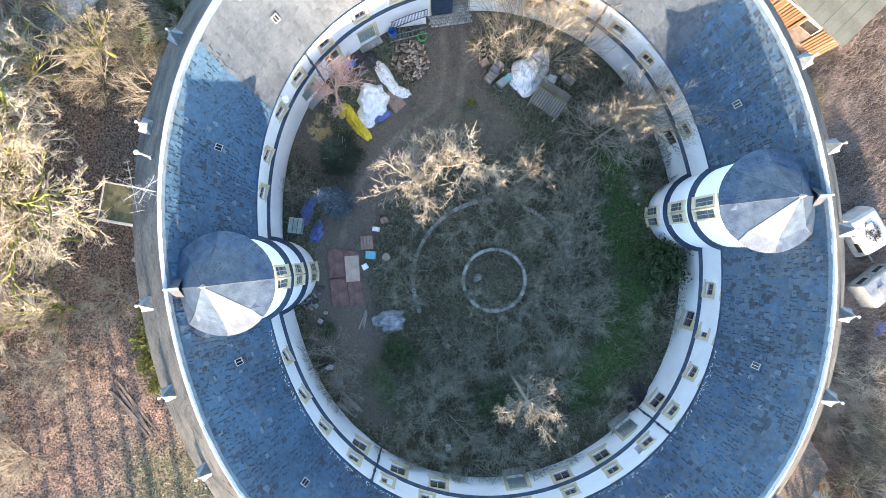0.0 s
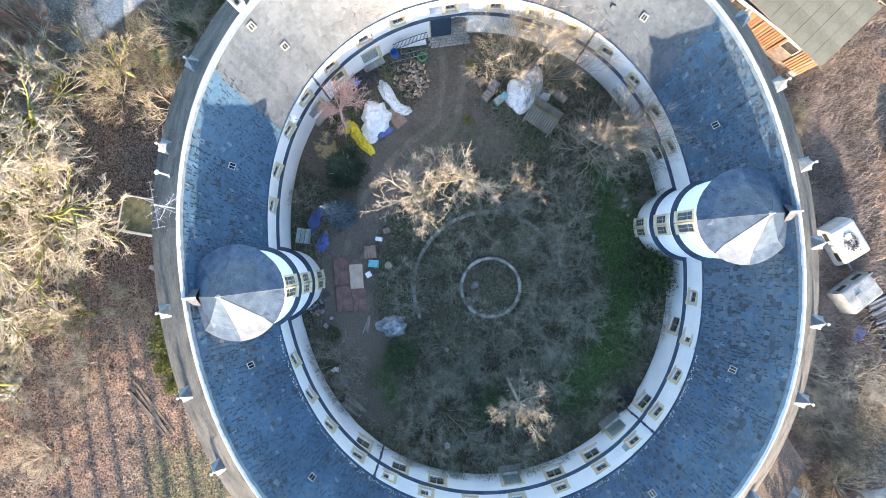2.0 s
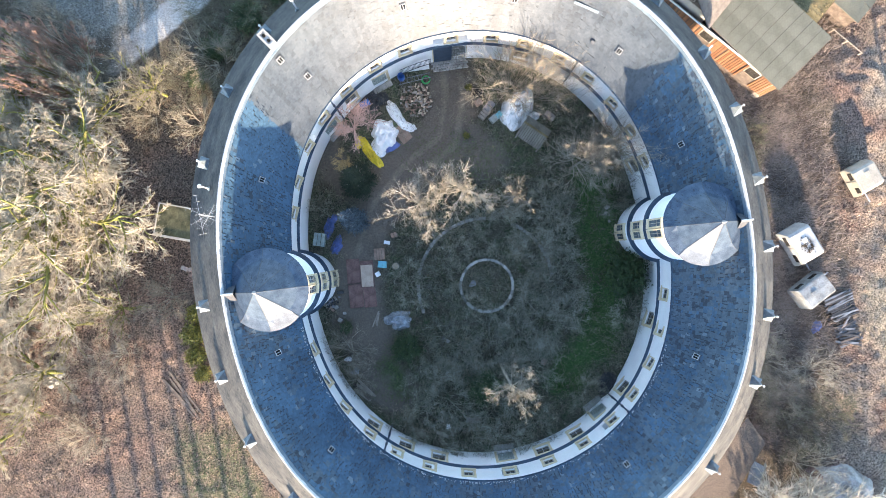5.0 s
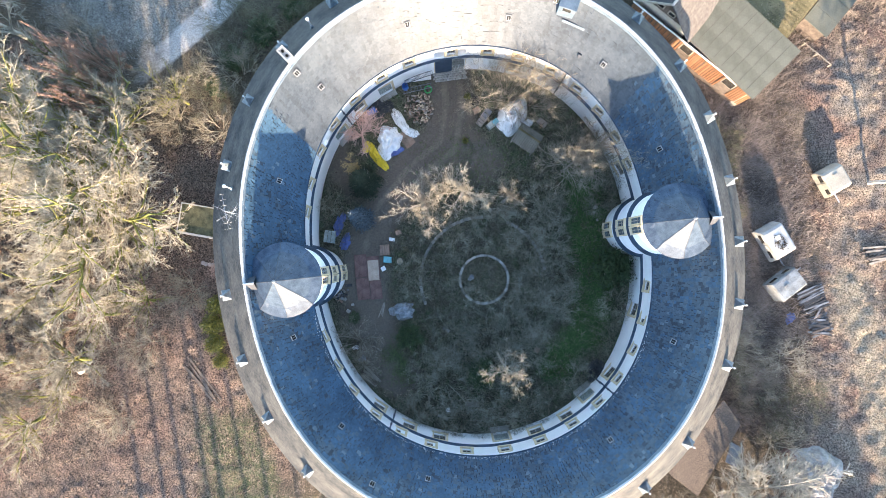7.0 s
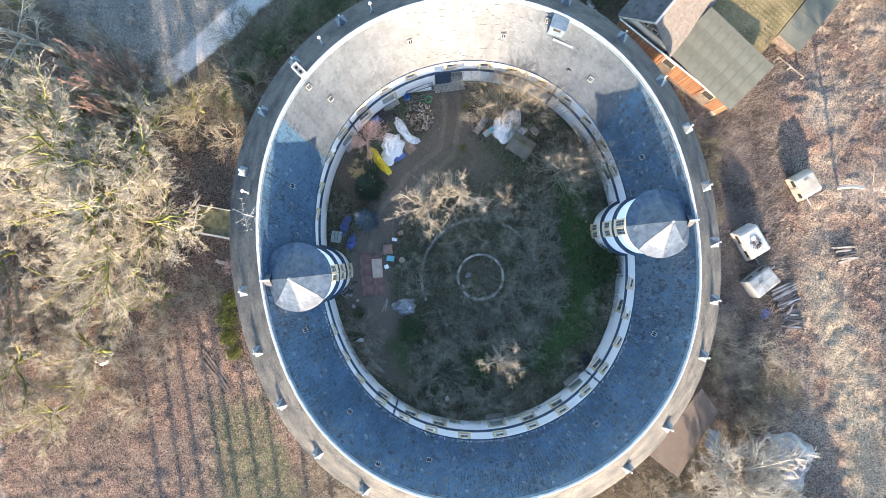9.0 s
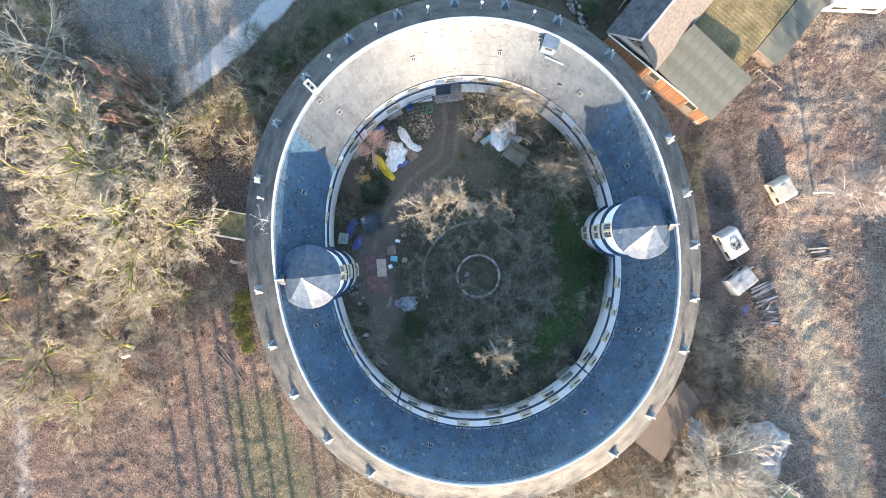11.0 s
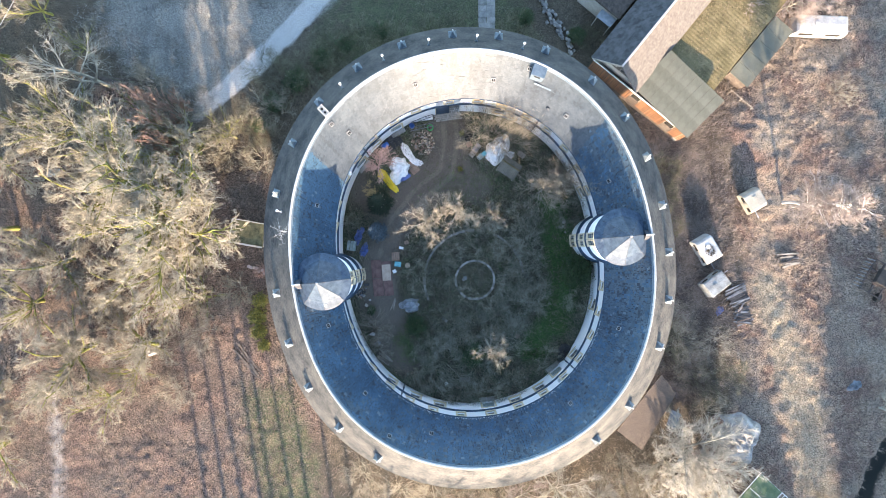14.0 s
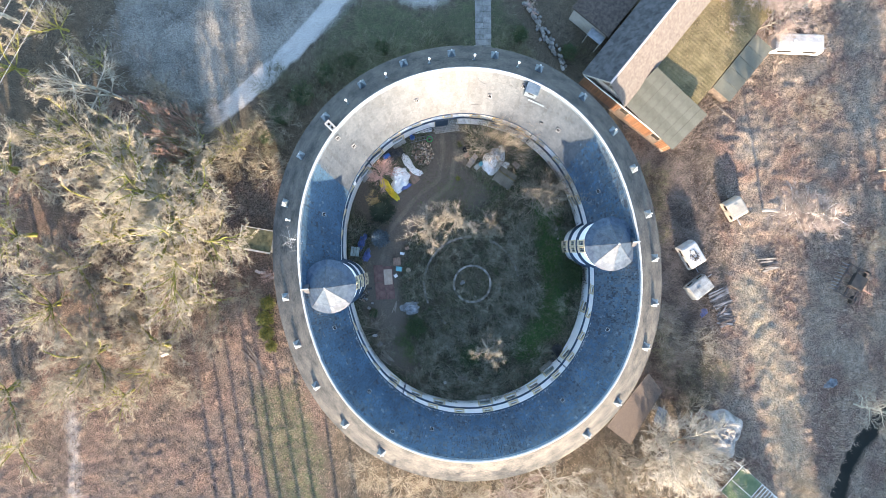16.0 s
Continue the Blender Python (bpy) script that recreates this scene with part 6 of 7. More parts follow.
# annexes against the outer wall
annex = empty("annex", pose(-22.5, 3.4, 0, 0, 0, -10), "small annex with a moss-grown flat roof by the outer wall", "shed")
part("wall", boxed(0, 0, 0.9, 3.6, 2.5, 1.9), PLASTER, annex)
MOSSY_FELT = material("mossy_roof_felt", (0.045, 0.046, 0.024), (0.17, 0.155, 0.085), 2.2, 0.95, 0.6, 8)
part("roof", boxed(0, 0, 1.9, 3.9, 2.8, 0.16, 0.03), MOSSY_FELT, annex, "moss and leaf covered flat roof")
part("parapet", boxed(0, -1.32, 2.05, 3.9, 0.2, 0.2, 0.02), PLASTER, annex, "pale coping")
for cx, cy, cw, cd in ((0, 1.36, 3.9, 0.1), (-1.9, 0.05, 0.1, 2.5)):
    part("kerb", boxed(cx, cy, 2.0, cw, cd, 0.1, 0.01), PLASTER, annex)
pallet = empty("pallet", pose(-30.6, -3.8, 0.1, 0, 0, 5), "pale wooden pallet lying among dead leaves", "pallet")
for i in range(6):
    part("slat", boxed(-0.34 + i * 0.136, 0, 0.13, 0.095, 1.35, 0.025, 0.004), FRAME_PAINT, pallet)
for y in (-0.6, 0, 0.6):
    part("bearer", boxed(0, y, 0.06, 0.8, 0.1, 0.11, 0.006), GREY_WOOD, pallet)
brush = empty("rubble", pose(-21.6, -0.9, 0, 0, 0, -20), "row of pale pinkish rubble stones by the outer wall", "rubble")
for i in range(9):
    part("stone", boxed(-1.4 + i * 0.33, gr.uniform(-0.2, 0.2), 0.15, 0.3, 0.35, 0.3, 0.06, pose(0, 0, 0, 0, 0, gr.uniform(-8, 8))), PALE_TILE, brush)
LOOSE_CHIPPINGS = material("loose_brown_chippings", (0.006, 0.005, 0.004), (0.125, 0.10, 0.085), 11.0, 0.95, 0.9, 1.6, detail=2.0)
lean = empty("lean_to_roof", Matrix.Identity(4), "lean-to roof of brown gravelled felt against the outer wall", "shed")
bm = bmesh.new()
lv = [bm.verts.new(c) for c in ((23.3, -11.9, 4.6), (25.2, -14.2, 3.6), (21.6, -20.4, 3.4), (18.6, -18.0, 4.4), (23.3, -11.9, 4.45), (25.2, -14.2, 3.45), (21.6, -20.4, 3.25), (18.6, -18.0, 4.25))]
for f in ((0, 3, 2, 1), (4, 5, 6, 7), (0, 1, 5, 4), (1, 2, 6, 5), (2, 3, 7, 6), (3, 0, 4, 7)):
    bm.faces.new([lv[i] for i in f])
part("felt_roof", bm, LOOSE_CHIPPINGS, lean)
bm = bmesh.new()
wv = [bm.verts.new(c) for c in ((25.0, -14.2, -0.1), (21.5, -20.2, -0.1), (21.5, -20.2, 3.26), (25.0, -14.2, 3.46), (24.8, -14.1, -0.1), (21.3, -20.0, -0.1), (21.3, -20.0, 3.2), (24.8, -14.1, 3.4))]
for f in ((0, 1, 2, 3), (5, 4, 7, 6), (1, 5, 6, 2), (4, 0, 3, 7)):
    bm.faces.new([wv[i] for i in f])
part("wall", bm, PLASTER, lean)


# stone path and broken wall north of the ring
DULL_STONE = material("dull_path_stone", (0.12, 0.118, 0.113), (0.28, 0.27, 0.255), 1.6, 0.9, 0.5, spread=0.3)
slabs = empty("slab_path", pose(4.9, 30.2, 0), "straight path of grey stone slabs", "path")
for i in range(14):
    for j in range(2):
        part("slab", boxed(-0.5 + j + gr.uniform(-0.01, 0.01), -3.2 + i * 0.7, 0.06, 0.97, 0.67, 0.12, 0.015, pose(0, 0, 0, gr.gauss(0, 0.5), gr.gauss(0, 0.5), gr.gauss(0, 1))), DULL_STONE, slabs)
block = empty("stone_trough", pose(5.3, 34.2, 0), "square grey stone block beside the path", "stone block")
part("block", boxed(0, 0, 0.3, 2.0, 1.2, 0.6, 0.04), DULL_STONE, block)
old_wall = empty("ruined_wall", pose(12.6, 28.6, 0, 0, 0, -60.5), "broken rubble stone wall running down to the ring", "wall")
for i in range(70):
    t = -4.8 + 9.6 * i / 70
    s = gr.uniform(0.28, 0.5)
    lay = i % 2
    part("stone", boxed(t, gr.gauss(0, 0.28), 0.2 + 0.3 * lay, s, s * 0.85, 0.34, 0.06, pose(0, 0, 0, 0, 0, gr.uniform(-4, 4))), DULL_STONE, old_wall)

# overhead wires far to the north-west, on poles
wires = empty("power_line", pose(0, 0, 0), "three thin overhead wires between wooden poles", "power line")
for k, off in enumerate((0.0, 2.45, 3.8)):
    bm = bmesh.new()
    pts = [Vector((-45.5 + off + (y - 29.3) * 0.56, y, z)) for y, z in ((-38, 9.2), (2, 8.9), (42, 9.0), (72, 9.2))]
    for a, b in zip(pts, pts[1:]):
        tube(bm, a, b, 0.028, 0.028, 4)
    part("wire", bm, PALE_ZINC, wires)
for px, py in ((-81.2, -38), (-19.6, 72)):
    part("pole", tube(bmesh.new(), (px, py, -0.3), (px, py, 9.6), 0.16, 0.12), GREY_WOOD, wires)
    part("cross_arm", boxed(px, py, 9.0, 4.4, 0.14, 0.14), GREY_WOOD, wires)

# tall slim birch in the eastern grass, leaning a little south, and two more beyond it
BARK_SILVER = material("silver_birch_bark", (0.42, 0.38, 0.34), (0.78, 0.74, 0.69), 2.0, 0.8, 0.3)
SLENDER = [(8, 0.5, 0.75, 0.1, 6, 4), (6, 0.5, 0.75, 0.14, 4, 3), (5, 0.6, 0.7, 0.15, 3, 3), (0, 0, 0, 0.1, 2, 3)]


def slim_birch(seed, height, label):
    g = random.Random(seed)
    trunk, crown = Wood(), Wood()
    pts = [Vector((0, -0.017 * z * z / height + 0.15 * math.sin(z * 0.8), z - 0.2)) for z in np.linspace(0, height, 12)]
    trunk.limb(pts, 0.17, 0.075, 8)
    for i in range(64):
        t = 0.36 + 0.63 * (i + g.random()) / 64
        k = min(int(t * 11), 10)
        a = g.uniform(0, 6.283)
        bough(g, [trunk, crown], pts[k].lerp(pts[k + 1], t * 11 - k), Vector((math.cos(a), math.sin(a), 0.75)).normalized(), (4.4 - 2.6 * t) * g.uniform(0.7, 1.15), 0.045, 0, SLENDER, 0.022)
    e = empty("birch_tree", Matrix.Identity(4), label, "tree", "slim birches in the grass")
    for nm, w, mt in (("trunk", trunk, BARK_SILVER), ("crown", crown, BARK_ROSE)):
        o = new(nm, mesh_of(nm, w, mt))
        o.parent = e
    return e


birch_tall = slim_birch(77, 14.5, "tall slim birch with pinkish bare twigs in dry grass")
birch_tall.matrix_world = pose(39.5, 7.0, 0, 5, 0, 0)
for bx, by, bh in ((55.2, -7.5, 1.0), (57.4, -8.8, 1.1)):
    copy_thing(birch_tall, Matrix.Identity(4)).matrix_basis = pose(bx, by, 0, 0, 0, bx * 9) @ Matrix.Scale(bh, 4)


FILM_GREEN = material("algae_green_film", (0.06, 0.095, 0.05), (0.12, 0.155, 0.095), 1.2, 0.9, 0.2, spec=0.2)


def film_shelter(x, y, deg, length, depth, h):
    """A low shelter of thin white bars, half of its roof still covered with film."""
    e = empty("shelter", pose(x, y, 0, 0, 0, deg), "low white-framed shelter half covered with algae-green film", "shelter")
    for px in (0.04, length * 0.5, length - 0.04):
        for py in (-0.04, 0.04 - depth):
            part("post", boxed(px, py, h / 2 - 0.05, 0.07, 0.07, h + 0.1, 0.01), WHITE_METAL, e)
    for py in (-0.04, 0.04 - depth):
        part("rail", boxed(length / 2, py, h + 0.04, length, 0.08, 0.08, 0.01), WHITE_METAL, e)
    for i in range(8):
        part("rafter", boxed(length * (0.53 + 0.065 * i), -depth / 2, h + 0.11, 0.06, depth, 0.06, 0.008), WHITE_METAL, e)
    part("end_rafter", boxed(0.04, -depth / 2, h + 0.11, 0.06, depth, 0.06, 0.008), WHITE_METAL, e)
    part("roof_film", boxed(length * 0.27, -depth / 2, h + 0.105, length * 0.49, depth - 0.05, 0.03, 0.01), FILM_GREEN, e)
    part("purlin", boxed(length * 0.27, -depth * 0.52, h + 0.14, length * 0.49, 0.05, 0.04, 0.008), WHITE_METAL, e)


film_shelter(36.0, -23.9, -41.8, 6.3, 4.0, 1.9)

# ---- the courtyard ----
PLASTIC_BLUE = material("blue_plastic", (0.02, 0.09, 0.34), (0.05, 0.18, 0.52), 2, 0.4, 0.05)
PLASTIC_TEAL = material("teal_plastic", (0.10, 0.36, 0.42), (0.22, 0.52, 0.58), 2, 0.45, 0.05)
PLASTIC_GREEN = material("green_plastic", (0.02, 0.22, 0.05), (0.06, 0.42, 0.12), 2, 0.4, 0.05)
CARDBOARD = material("brown_board", (0.20, 0.13, 0.10), (0.36, 0.26, 0.20), 2, 0.85, 0.2)
TAN_BOARD = material("tan_plywood", (0.34, 0.26, 0.20), (0.52, 0.42, 0.34), 1.5, 0.8, 0.25)
RUBBLE_TAN = material("tan_rubble", (0.10, 0.072, 0.052), (0.25, 0.19, 0.145), 2.5, 0.9, 0.5, spread=0.4)
CUT_WOOD = material("fresh_cut_wood", (0.34, 0.27, 0.19), (0.56, 0.47, 0.35), 3, 0.85, 0.3)

# gate: arch head, dark passage and cobbled apron
gate = empty("gateway", ring_pose(GATE_DEG, R_WALL_IN, COURT_Z), "arched dark gateway through the ring with yellow stone jambs", "gateway", kind="structure")
bm = bmesh.new()
n = 12
for s in (-1, 1):
    arc = [bm.verts.new((s * GATE_W / 2 * math.cos(math.pi / 2 * k / n), 0.02, GATE_H - 1.0 + 1.0 * math.sin(math.pi / 2 * k / n))) for k in range(n + 1)]
    arcb = [bm.verts.new((v.co.x, 0.48, v.co.z)) for v in arc]
    cor, corb = bm.verts.new((s * GATE_W / 2, 0.02, GATE_H + 0.002)), bm.verts.new((s * GATE_W / 2, 0.48, GATE_H + 0.002))
    for k in range(n):
        bm.faces.new((cor, arc[k], arc[k + 1]))
        bm.faces.new((corb, arcb[k + 1], arcb[k]))
        bm.faces.new((arc[k], arcb[k], arcb[k + 1], arc[k + 1]))
part("arch_head", bm, RENDER_WHITE, gate)
for s in (-1, 1):
    part("jamb", boxed(s * (GATE_W / 2 + 0.13), -0.03, 1.6, 0.26, 0.08, 3.2, 0.01), STONE_YELLOW, gate)
    part("passage_wall", boxed(s * (GATE_W / 2 + 0.1), 3.6, 1.0, 0.15, 6.0, 4.8), PLASTER, gate)
part("gate_leaf", boxed(-0.6, -0.06, 1.75, 1.5, 0.09, 3.4, 0.01), LEDGE_SLATE, gate, "dark grey closed gate leaf")
part("railing_ramp", boxed(-2.9, -0.35, 0.55, 2.2, 0.5, 1.1, 0.02), RENDER_WHITE, gate, "low white ramp wall beside the gateway")
part("passage_ceiling", boxed(0, 3.6, 3.41, GATE_W + 0.3, 6.0, 0.15), PLASTER, gate)
cob_me = bpy.data.meshes.new("cobble")
bm = boxed(0, 0, 0, 0.26, 0.2, 0.16, 0.035)
bm.to_mesh(cob_me)
bm.free()
cob_me.materials.append(STONE_GREY)
apron = tagged(empty("cobbled_apron", ring_pose(GATE_DEG, R_WALL_IN, COURT_Z), "cobbled strip of grey stones before the gateway", "paving"), kind="structure")
for i in range(11):
    for j in range(20):
        o = new("cobble", cob_me)
        o.parent = apron
        o.matrix_local = Matrix.Translation((-1.5 + (i + 0.5 * (j % 2)) * 0.275 + gr.uniform(-0.015, 0.015), 3.2 - j * 0.212, -0.01 + gr.uniform(-0.012, 0.012))) @ pose(0, 0, 0, gr.gauss(0, 2), gr.gauss(0, 2), gr.gauss(0, 2))

# iron railing and ladder by the gate
railing = empty("iron_railing", Matrix.Identity(4), "black iron railing panel standing before the wall", "railing")
pts = [at(radians(d), 15.15, 0) for d in np.linspace(103.6, 112.8, 26)]
for z, nm in ((2.4, "top_rail"), (1.2, "bottom_rail")):
    bm = bmesh.new()
    for a, b in zip(pts, pts[1:]):
        tube(bm, a + Vector((0, 0, z)), b + Vector((0, 0, z)), 0.028, 0.028, 5)
    part(nm, bm, SLATE_BED, railing)
for p in pts:
    part("baluster", tube(bmesh.new(), p + Vector((0, 0, 1.1)), p + Vector((0, 0, 2.5)), 0.016, 0.016, 5), SLATE_BED, railing)
ladder = empty("ladder", look((-1.35, 16.2, 0.55), (-4.0, 15.65, 0.30)) @ pose(0, 0, 0, 0, 90, 0) @ pose(0, 0, 0, 70, 0, 0), "grey aluminium ladder lying along the railing", "ladder")
for y in (-0.19, 0.19):
    part("stile", boxed(1.35, y, 0, 2.8, 0.06, 0.04, 0.008), SILVER_SHEET, ladder)
for i in range(9):
    part("rung", tube(bmesh.new(), (0.1 + i * 0.31, -0.19, 0), (0.1 + i * 0.31, 0.19, 0), 0.018, 0.018, 6), SILVER_SHEET, ladder)


def barrel(x, y, m=None, mat=PLASTIC_BLUE, r=0.29, h=0.88, label="open blue plastic barrel by the courtyard wall", lid=False):
    e = empty("barrel", pose(x, y, 0) if m is None else m, label, "barrel", "barrels in the yard")
    prof = [(0.0, 0.04), (r * 0.92, 0.0), (r, 0.06), (r, h * 0.3), (r * 1.05, h * 0.33), (r, h * 0.36), (r, h * 0.64), (r * 1.05, h * 0.67), (r, h * 0.7), (r * 0.97, h * 0.97), (r * 0.9, h)]
    if not lid:
        prof += [(r * 0.86, h * 0.98), (r * 0.88, h * 0.3), (0.0, h * 0.3)]
    part("drum", lathe(bmesh.new(), prof, 20), mat, e, smooth=True)
    if lid:
        part("lid", tube(bmesh.new(), (0, 0, h - 0.01), (0, 0, h + 0.03), r * 0.93, r * 0.9, 20), mat, e)
    return e


barrel(-3.85, 16.05)
barrel(-4.45, 15.85, None, TARP_BLUE, label="dark blue lidded barrel by the courtyard wall", lid=True)
barrel(-6.1, 14.3, pose(-6.6, 13.95, 0.56, 90, 0, -60), PLASTIC_BLUE, 0.27, 0.85, "bright blue barrel lying on black sheeting", True)
heap("cover_sheet", -6.3, 14.1, 0, 2.4, 1.9, 0.25, TARP_BLACK, "black sheeting under a blue barrel", 31)
hose = empty("garden_hose", pose(-1.75, 15.9, 0), "coiled bright green garden hose on the ground", "hose")
for k in range(5):
    bm = bmesh.new()
    rr_, z = 0.34 - 0.03 * (k % 3), 0.04 + 0.045 * k
    for i in range(20):
        a, b = 2 * math.pi * i / 20, 2 * math.pi * (i + 1) / 20
        tube(bm, (rr_ * math.cos(a) + 0.02 * k, rr_ * math.sin(a), z), (rr_ * math.cos(b) + 0.02 * k, rr_ * math.sin(b), z), 0.028, 0.028, 5)
    part("coil", bm, PLASTIC_GREEN, hose)

# stumps and stone rubble
rubble = empty("rubble_pile", pose(-2.6, 14.1, 0), "heap of broken tan stone slabs and sawn offcuts", "rubble pile")
for i in range(170):
    a, r = gr.random() * 6.283, 1.45 * math.sqrt(gr.random())
    x, y, z = math.cos(a) * r * 0.9, math.sin(a) * r, 0.10 + 0.38 * max(0, 1 - r / 1.45) + gr.uniform(-0.05, 0.06)
    m = Matrix.Translation((x, y, z)) @ pose(0, 0, 0, gr.gauss(0, 20), gr.gauss(0, 20), gr.uniform(0, 180))
    if i % 5 == 0:
        part("offcut", tube(bmesh.new(), m @ Vector((-0.15, 0, 0)), m @ Vector((0.2, 0, 0)), gr.uniform(0.05, 0.11), None, 7), gr.choice([CUT_WOOD, GREY_WOOD]), rubble)
    else:
        part("slab", boxed(0, 0, 0, gr.uniform(.12, .38), gr.uniform(.08, .22), gr.uniform(.04, .10), .02, m), gr.choice([RUBBLE_TAN, RUBBLE_TAN, RUBBLE_TAN, CARDBOARD, GREY_WOOD]), rubble)

heap("white_tarpaulin", -4.25, 12.8, -52, 2.9, 1.05, 0.3, TARP_WHITE, "crumpled white tarpaulin in a long curved strip", 41, folds=0.9)
heap("white_tarpaulin", -3.25, 11.85, -15, 1.5, 0.75, 0.25, TARP_WHITE, "loose white end of tarpaulin with torn edge", 42, folds=0.9)
heap("white_tarpaulin", -5.4, 11.0, 60, 2.9, 2.4, 0.8, TARP_WHITE, "heap covered by a white tarpaulin", 43, folds=0.7)
heap("blue_tarpaulin", -5.0, 10.0, 30, 1.9, 0.9, 0.25, TARP_BLUE, "blue tarpaulin end under the white cover", 44)
heap("yellow_tarpaulin", -6.5, 9.5, 128, 2.7, 1.0, 0.25, TARP_YELLOW, "bright yellow tarpaulin thrown over the ground", 45, folds=1.5)

heap("yellow_tarpaulin", -7.4, 10.5, 20, 1.3, 0.9, 0.25, TARP_YELLOW, "folded end of the yellow tarpaulin", 46, folds=1.5)


def plate(x, y, deg, sx, sy, mat, label, z=0.03, th=0.035, name="ground_plate", cat="plate"):
    e = empty(name, pose(x, y, z, 0, 0, deg), label, cat)
    part("sheet", boxed(0, 0, 0, sx, sy, th, 0.006), mat, e)
    return e


plate(-3.75, 11.2, 40, 1.0, 1.5, CARDBOARD, "brown board lying on the yard")
plate(-8.05, -0.75, 4, 1.12, 2.1, RUST, "rusty dark steel plate lying on the path")
plate(-6.85, -1.15, 4, 1.0, 1.85, TAN_BOARD, "tan weathered plywood board on the path", 0.075)
plate(-6.85, -0.95, 4, 1.15, 2.2, RUST, "rusty steel plate under a plywood board")
plate(-7.8, -2.9, 6, 1.2, 2.0, RUST, "dull purple-brown steel plate on the path")
plate(-6.6, -2.9, 6, 1.05, 1.9, RUST, "dark steel plate at the edge of the path", 0.025)


def crate(x, y, deg, sx, sy, h, mat, label, slats=4):
    e = empty("crate", pose(x, y, 0, 0, 0, deg), label, "crate")
    for s in (-1, 1):
        part("side", boxed(s * (sx / 2 - 0.012), 0, h / 2, 0.024, sy, h, 0.003), mat, e)
        part("end", boxed(0, s * (sy / 2 - 0.012), h / 2, sx - 0.05, 0.024, h, 0.003), mat, e)
    for i in range(slats):
        part("slat", boxed(-sx / 2 + (i + 0.5) * sx / slats, 0, h - 0.02, sx / slats * 0.86, sy - 0.05, 0.02), mat, e)
    return e


crate(-5.75, 0.75, 5, 0.85, 0.95, 0.5, CARDBOARD, "brown wooden crate beside the path")
crate(-5.5, -0.15, -5, 0.75, 0.55, 0.35, PLASTIC_TEAL, "turquoise plastic box on the ground", 1)
crate(-5.9, -1.0, 30, 0.4, 0.4, 0.3, TARP_WHITE, "small white box beside the path", 1)
crate(-5.1, 1.75, -10, 0.5, 0.3, 0.3, TARP_WHITE, "white plastic tub among the shrubs", 1)
crate(-4.5, 2.4, 20, 0.5, 0.4, 0.35, CARDBOARD, "brown box under the fruit trees", 2)
crate(-10.4, 9.6, 35, 0.75, 0.6, 0.7, SILVER_SHEET, "pale grey box by the courtyard wall", 2)
crate(-11.1, 8.4, 50, 0.6, 0.6, 0.4, GREY_WOOD, "small weathered crate by the wall", 3)
crate(-10.9, 2.0, -8, 0.95, 1.1, 0.7, DOOR_GREEN, "grey-green chest near the tower", 3)
stump = empty("tree_stump", pose(-4.35, -0.3, 0), "pale sawn tree stump among the shrubs", "stump")
part("wood", tube(bmesh.new(), (0, 0, -0.05), (0, 0, 0.4), 0.32, 0.28, 14), BARK_GREY, stump)
part("cut_face", tube(bmesh.new(), (0, 0, 0.395), (0, 0, 0.415), 0.26, 0.255, 14), CUT_WOOD, stump)
heap("blue_tarpaulin", -10.1, 3.2, 70, 2.2, 1.0, 0.35, TARP_BLUE, "dark blue tarpaulin under the spruce", 51, folds=1.5)
heap("blue_tarpaulin", -9.5, 1.5, 60, 1.7, 0.9, 0.3, TARP_BLUE, "dark blue tarpaulin beside the path", 52, folds=1.5)
heap("pale_tarpaulin", -4.1, -5.0, 12, 2.6, 1.5, 0.7, TARP_PALE, "pale blue plastic sheet over a heap by the bush", 53)
pile("boards", -6.0, -4.9, 70, 3, 1.3, 0.04, 0.1, [GREY_WOOD], "loose boards beside the covered heap", 54, 1, 0.2)

STONE_MOSS = material("mossy_kerb_stone", (0.13, 0.132, 0.115), (0.40, 0.395, 0.365), 1.6, 0.9, 0.5, spread=0.45)
# stone rings of the old garden
inner_ring = tagged(empty("stone_ring", pose(3.55, -2.0, 0), "low ring wall of pale stone round a bed", "garden wall"), kind="")
bm_n = 36
for i in range(bm_n):
    a = 2 * math.pi * (i + 0.5) / bm_n
    part("kerb_stone", boxed(0, 0, 0.18, 0.375, 0.24, 0.42 + gr.uniform(-0.03, 0.03), 0.03, pose(2.2 * math.cos(a), 2.2 * math.sin(a), 0, 0, 0, math.degrees(a) + 90 + gr.gauss(0, 2))), STONE_MOSS, inner_ring)
outer_ring = empty("stone_edging", pose(3.45, -2.0, 0), "broken circular edging of old stones in the garden", "garden edging")
for i in range(62):
    a = 10 + i * 3.7
    if 205 < a < 230 or 172 < a < 178 or a > 236 or 66 < a < 88:
        continue
    part("kerb_stone", boxed(0, 0, 0.08, 0.345, 0.28, 0.26 + gr.uniform(-0.06, 0.04), 0.04, pose(5.7 * math.cos(radians(a)), 5.7 * math.sin(radians(a)), 0, 0, 0, a + 90 + gr.gauss(0, 4))), STONE_MOSS, outer_ring)
heap("blue_bag", 2.35, -1.85, 20, 0.7, 0.5, 0.3, TARP_PALE, "small pale blue plastic bag in the stone ring", 56)

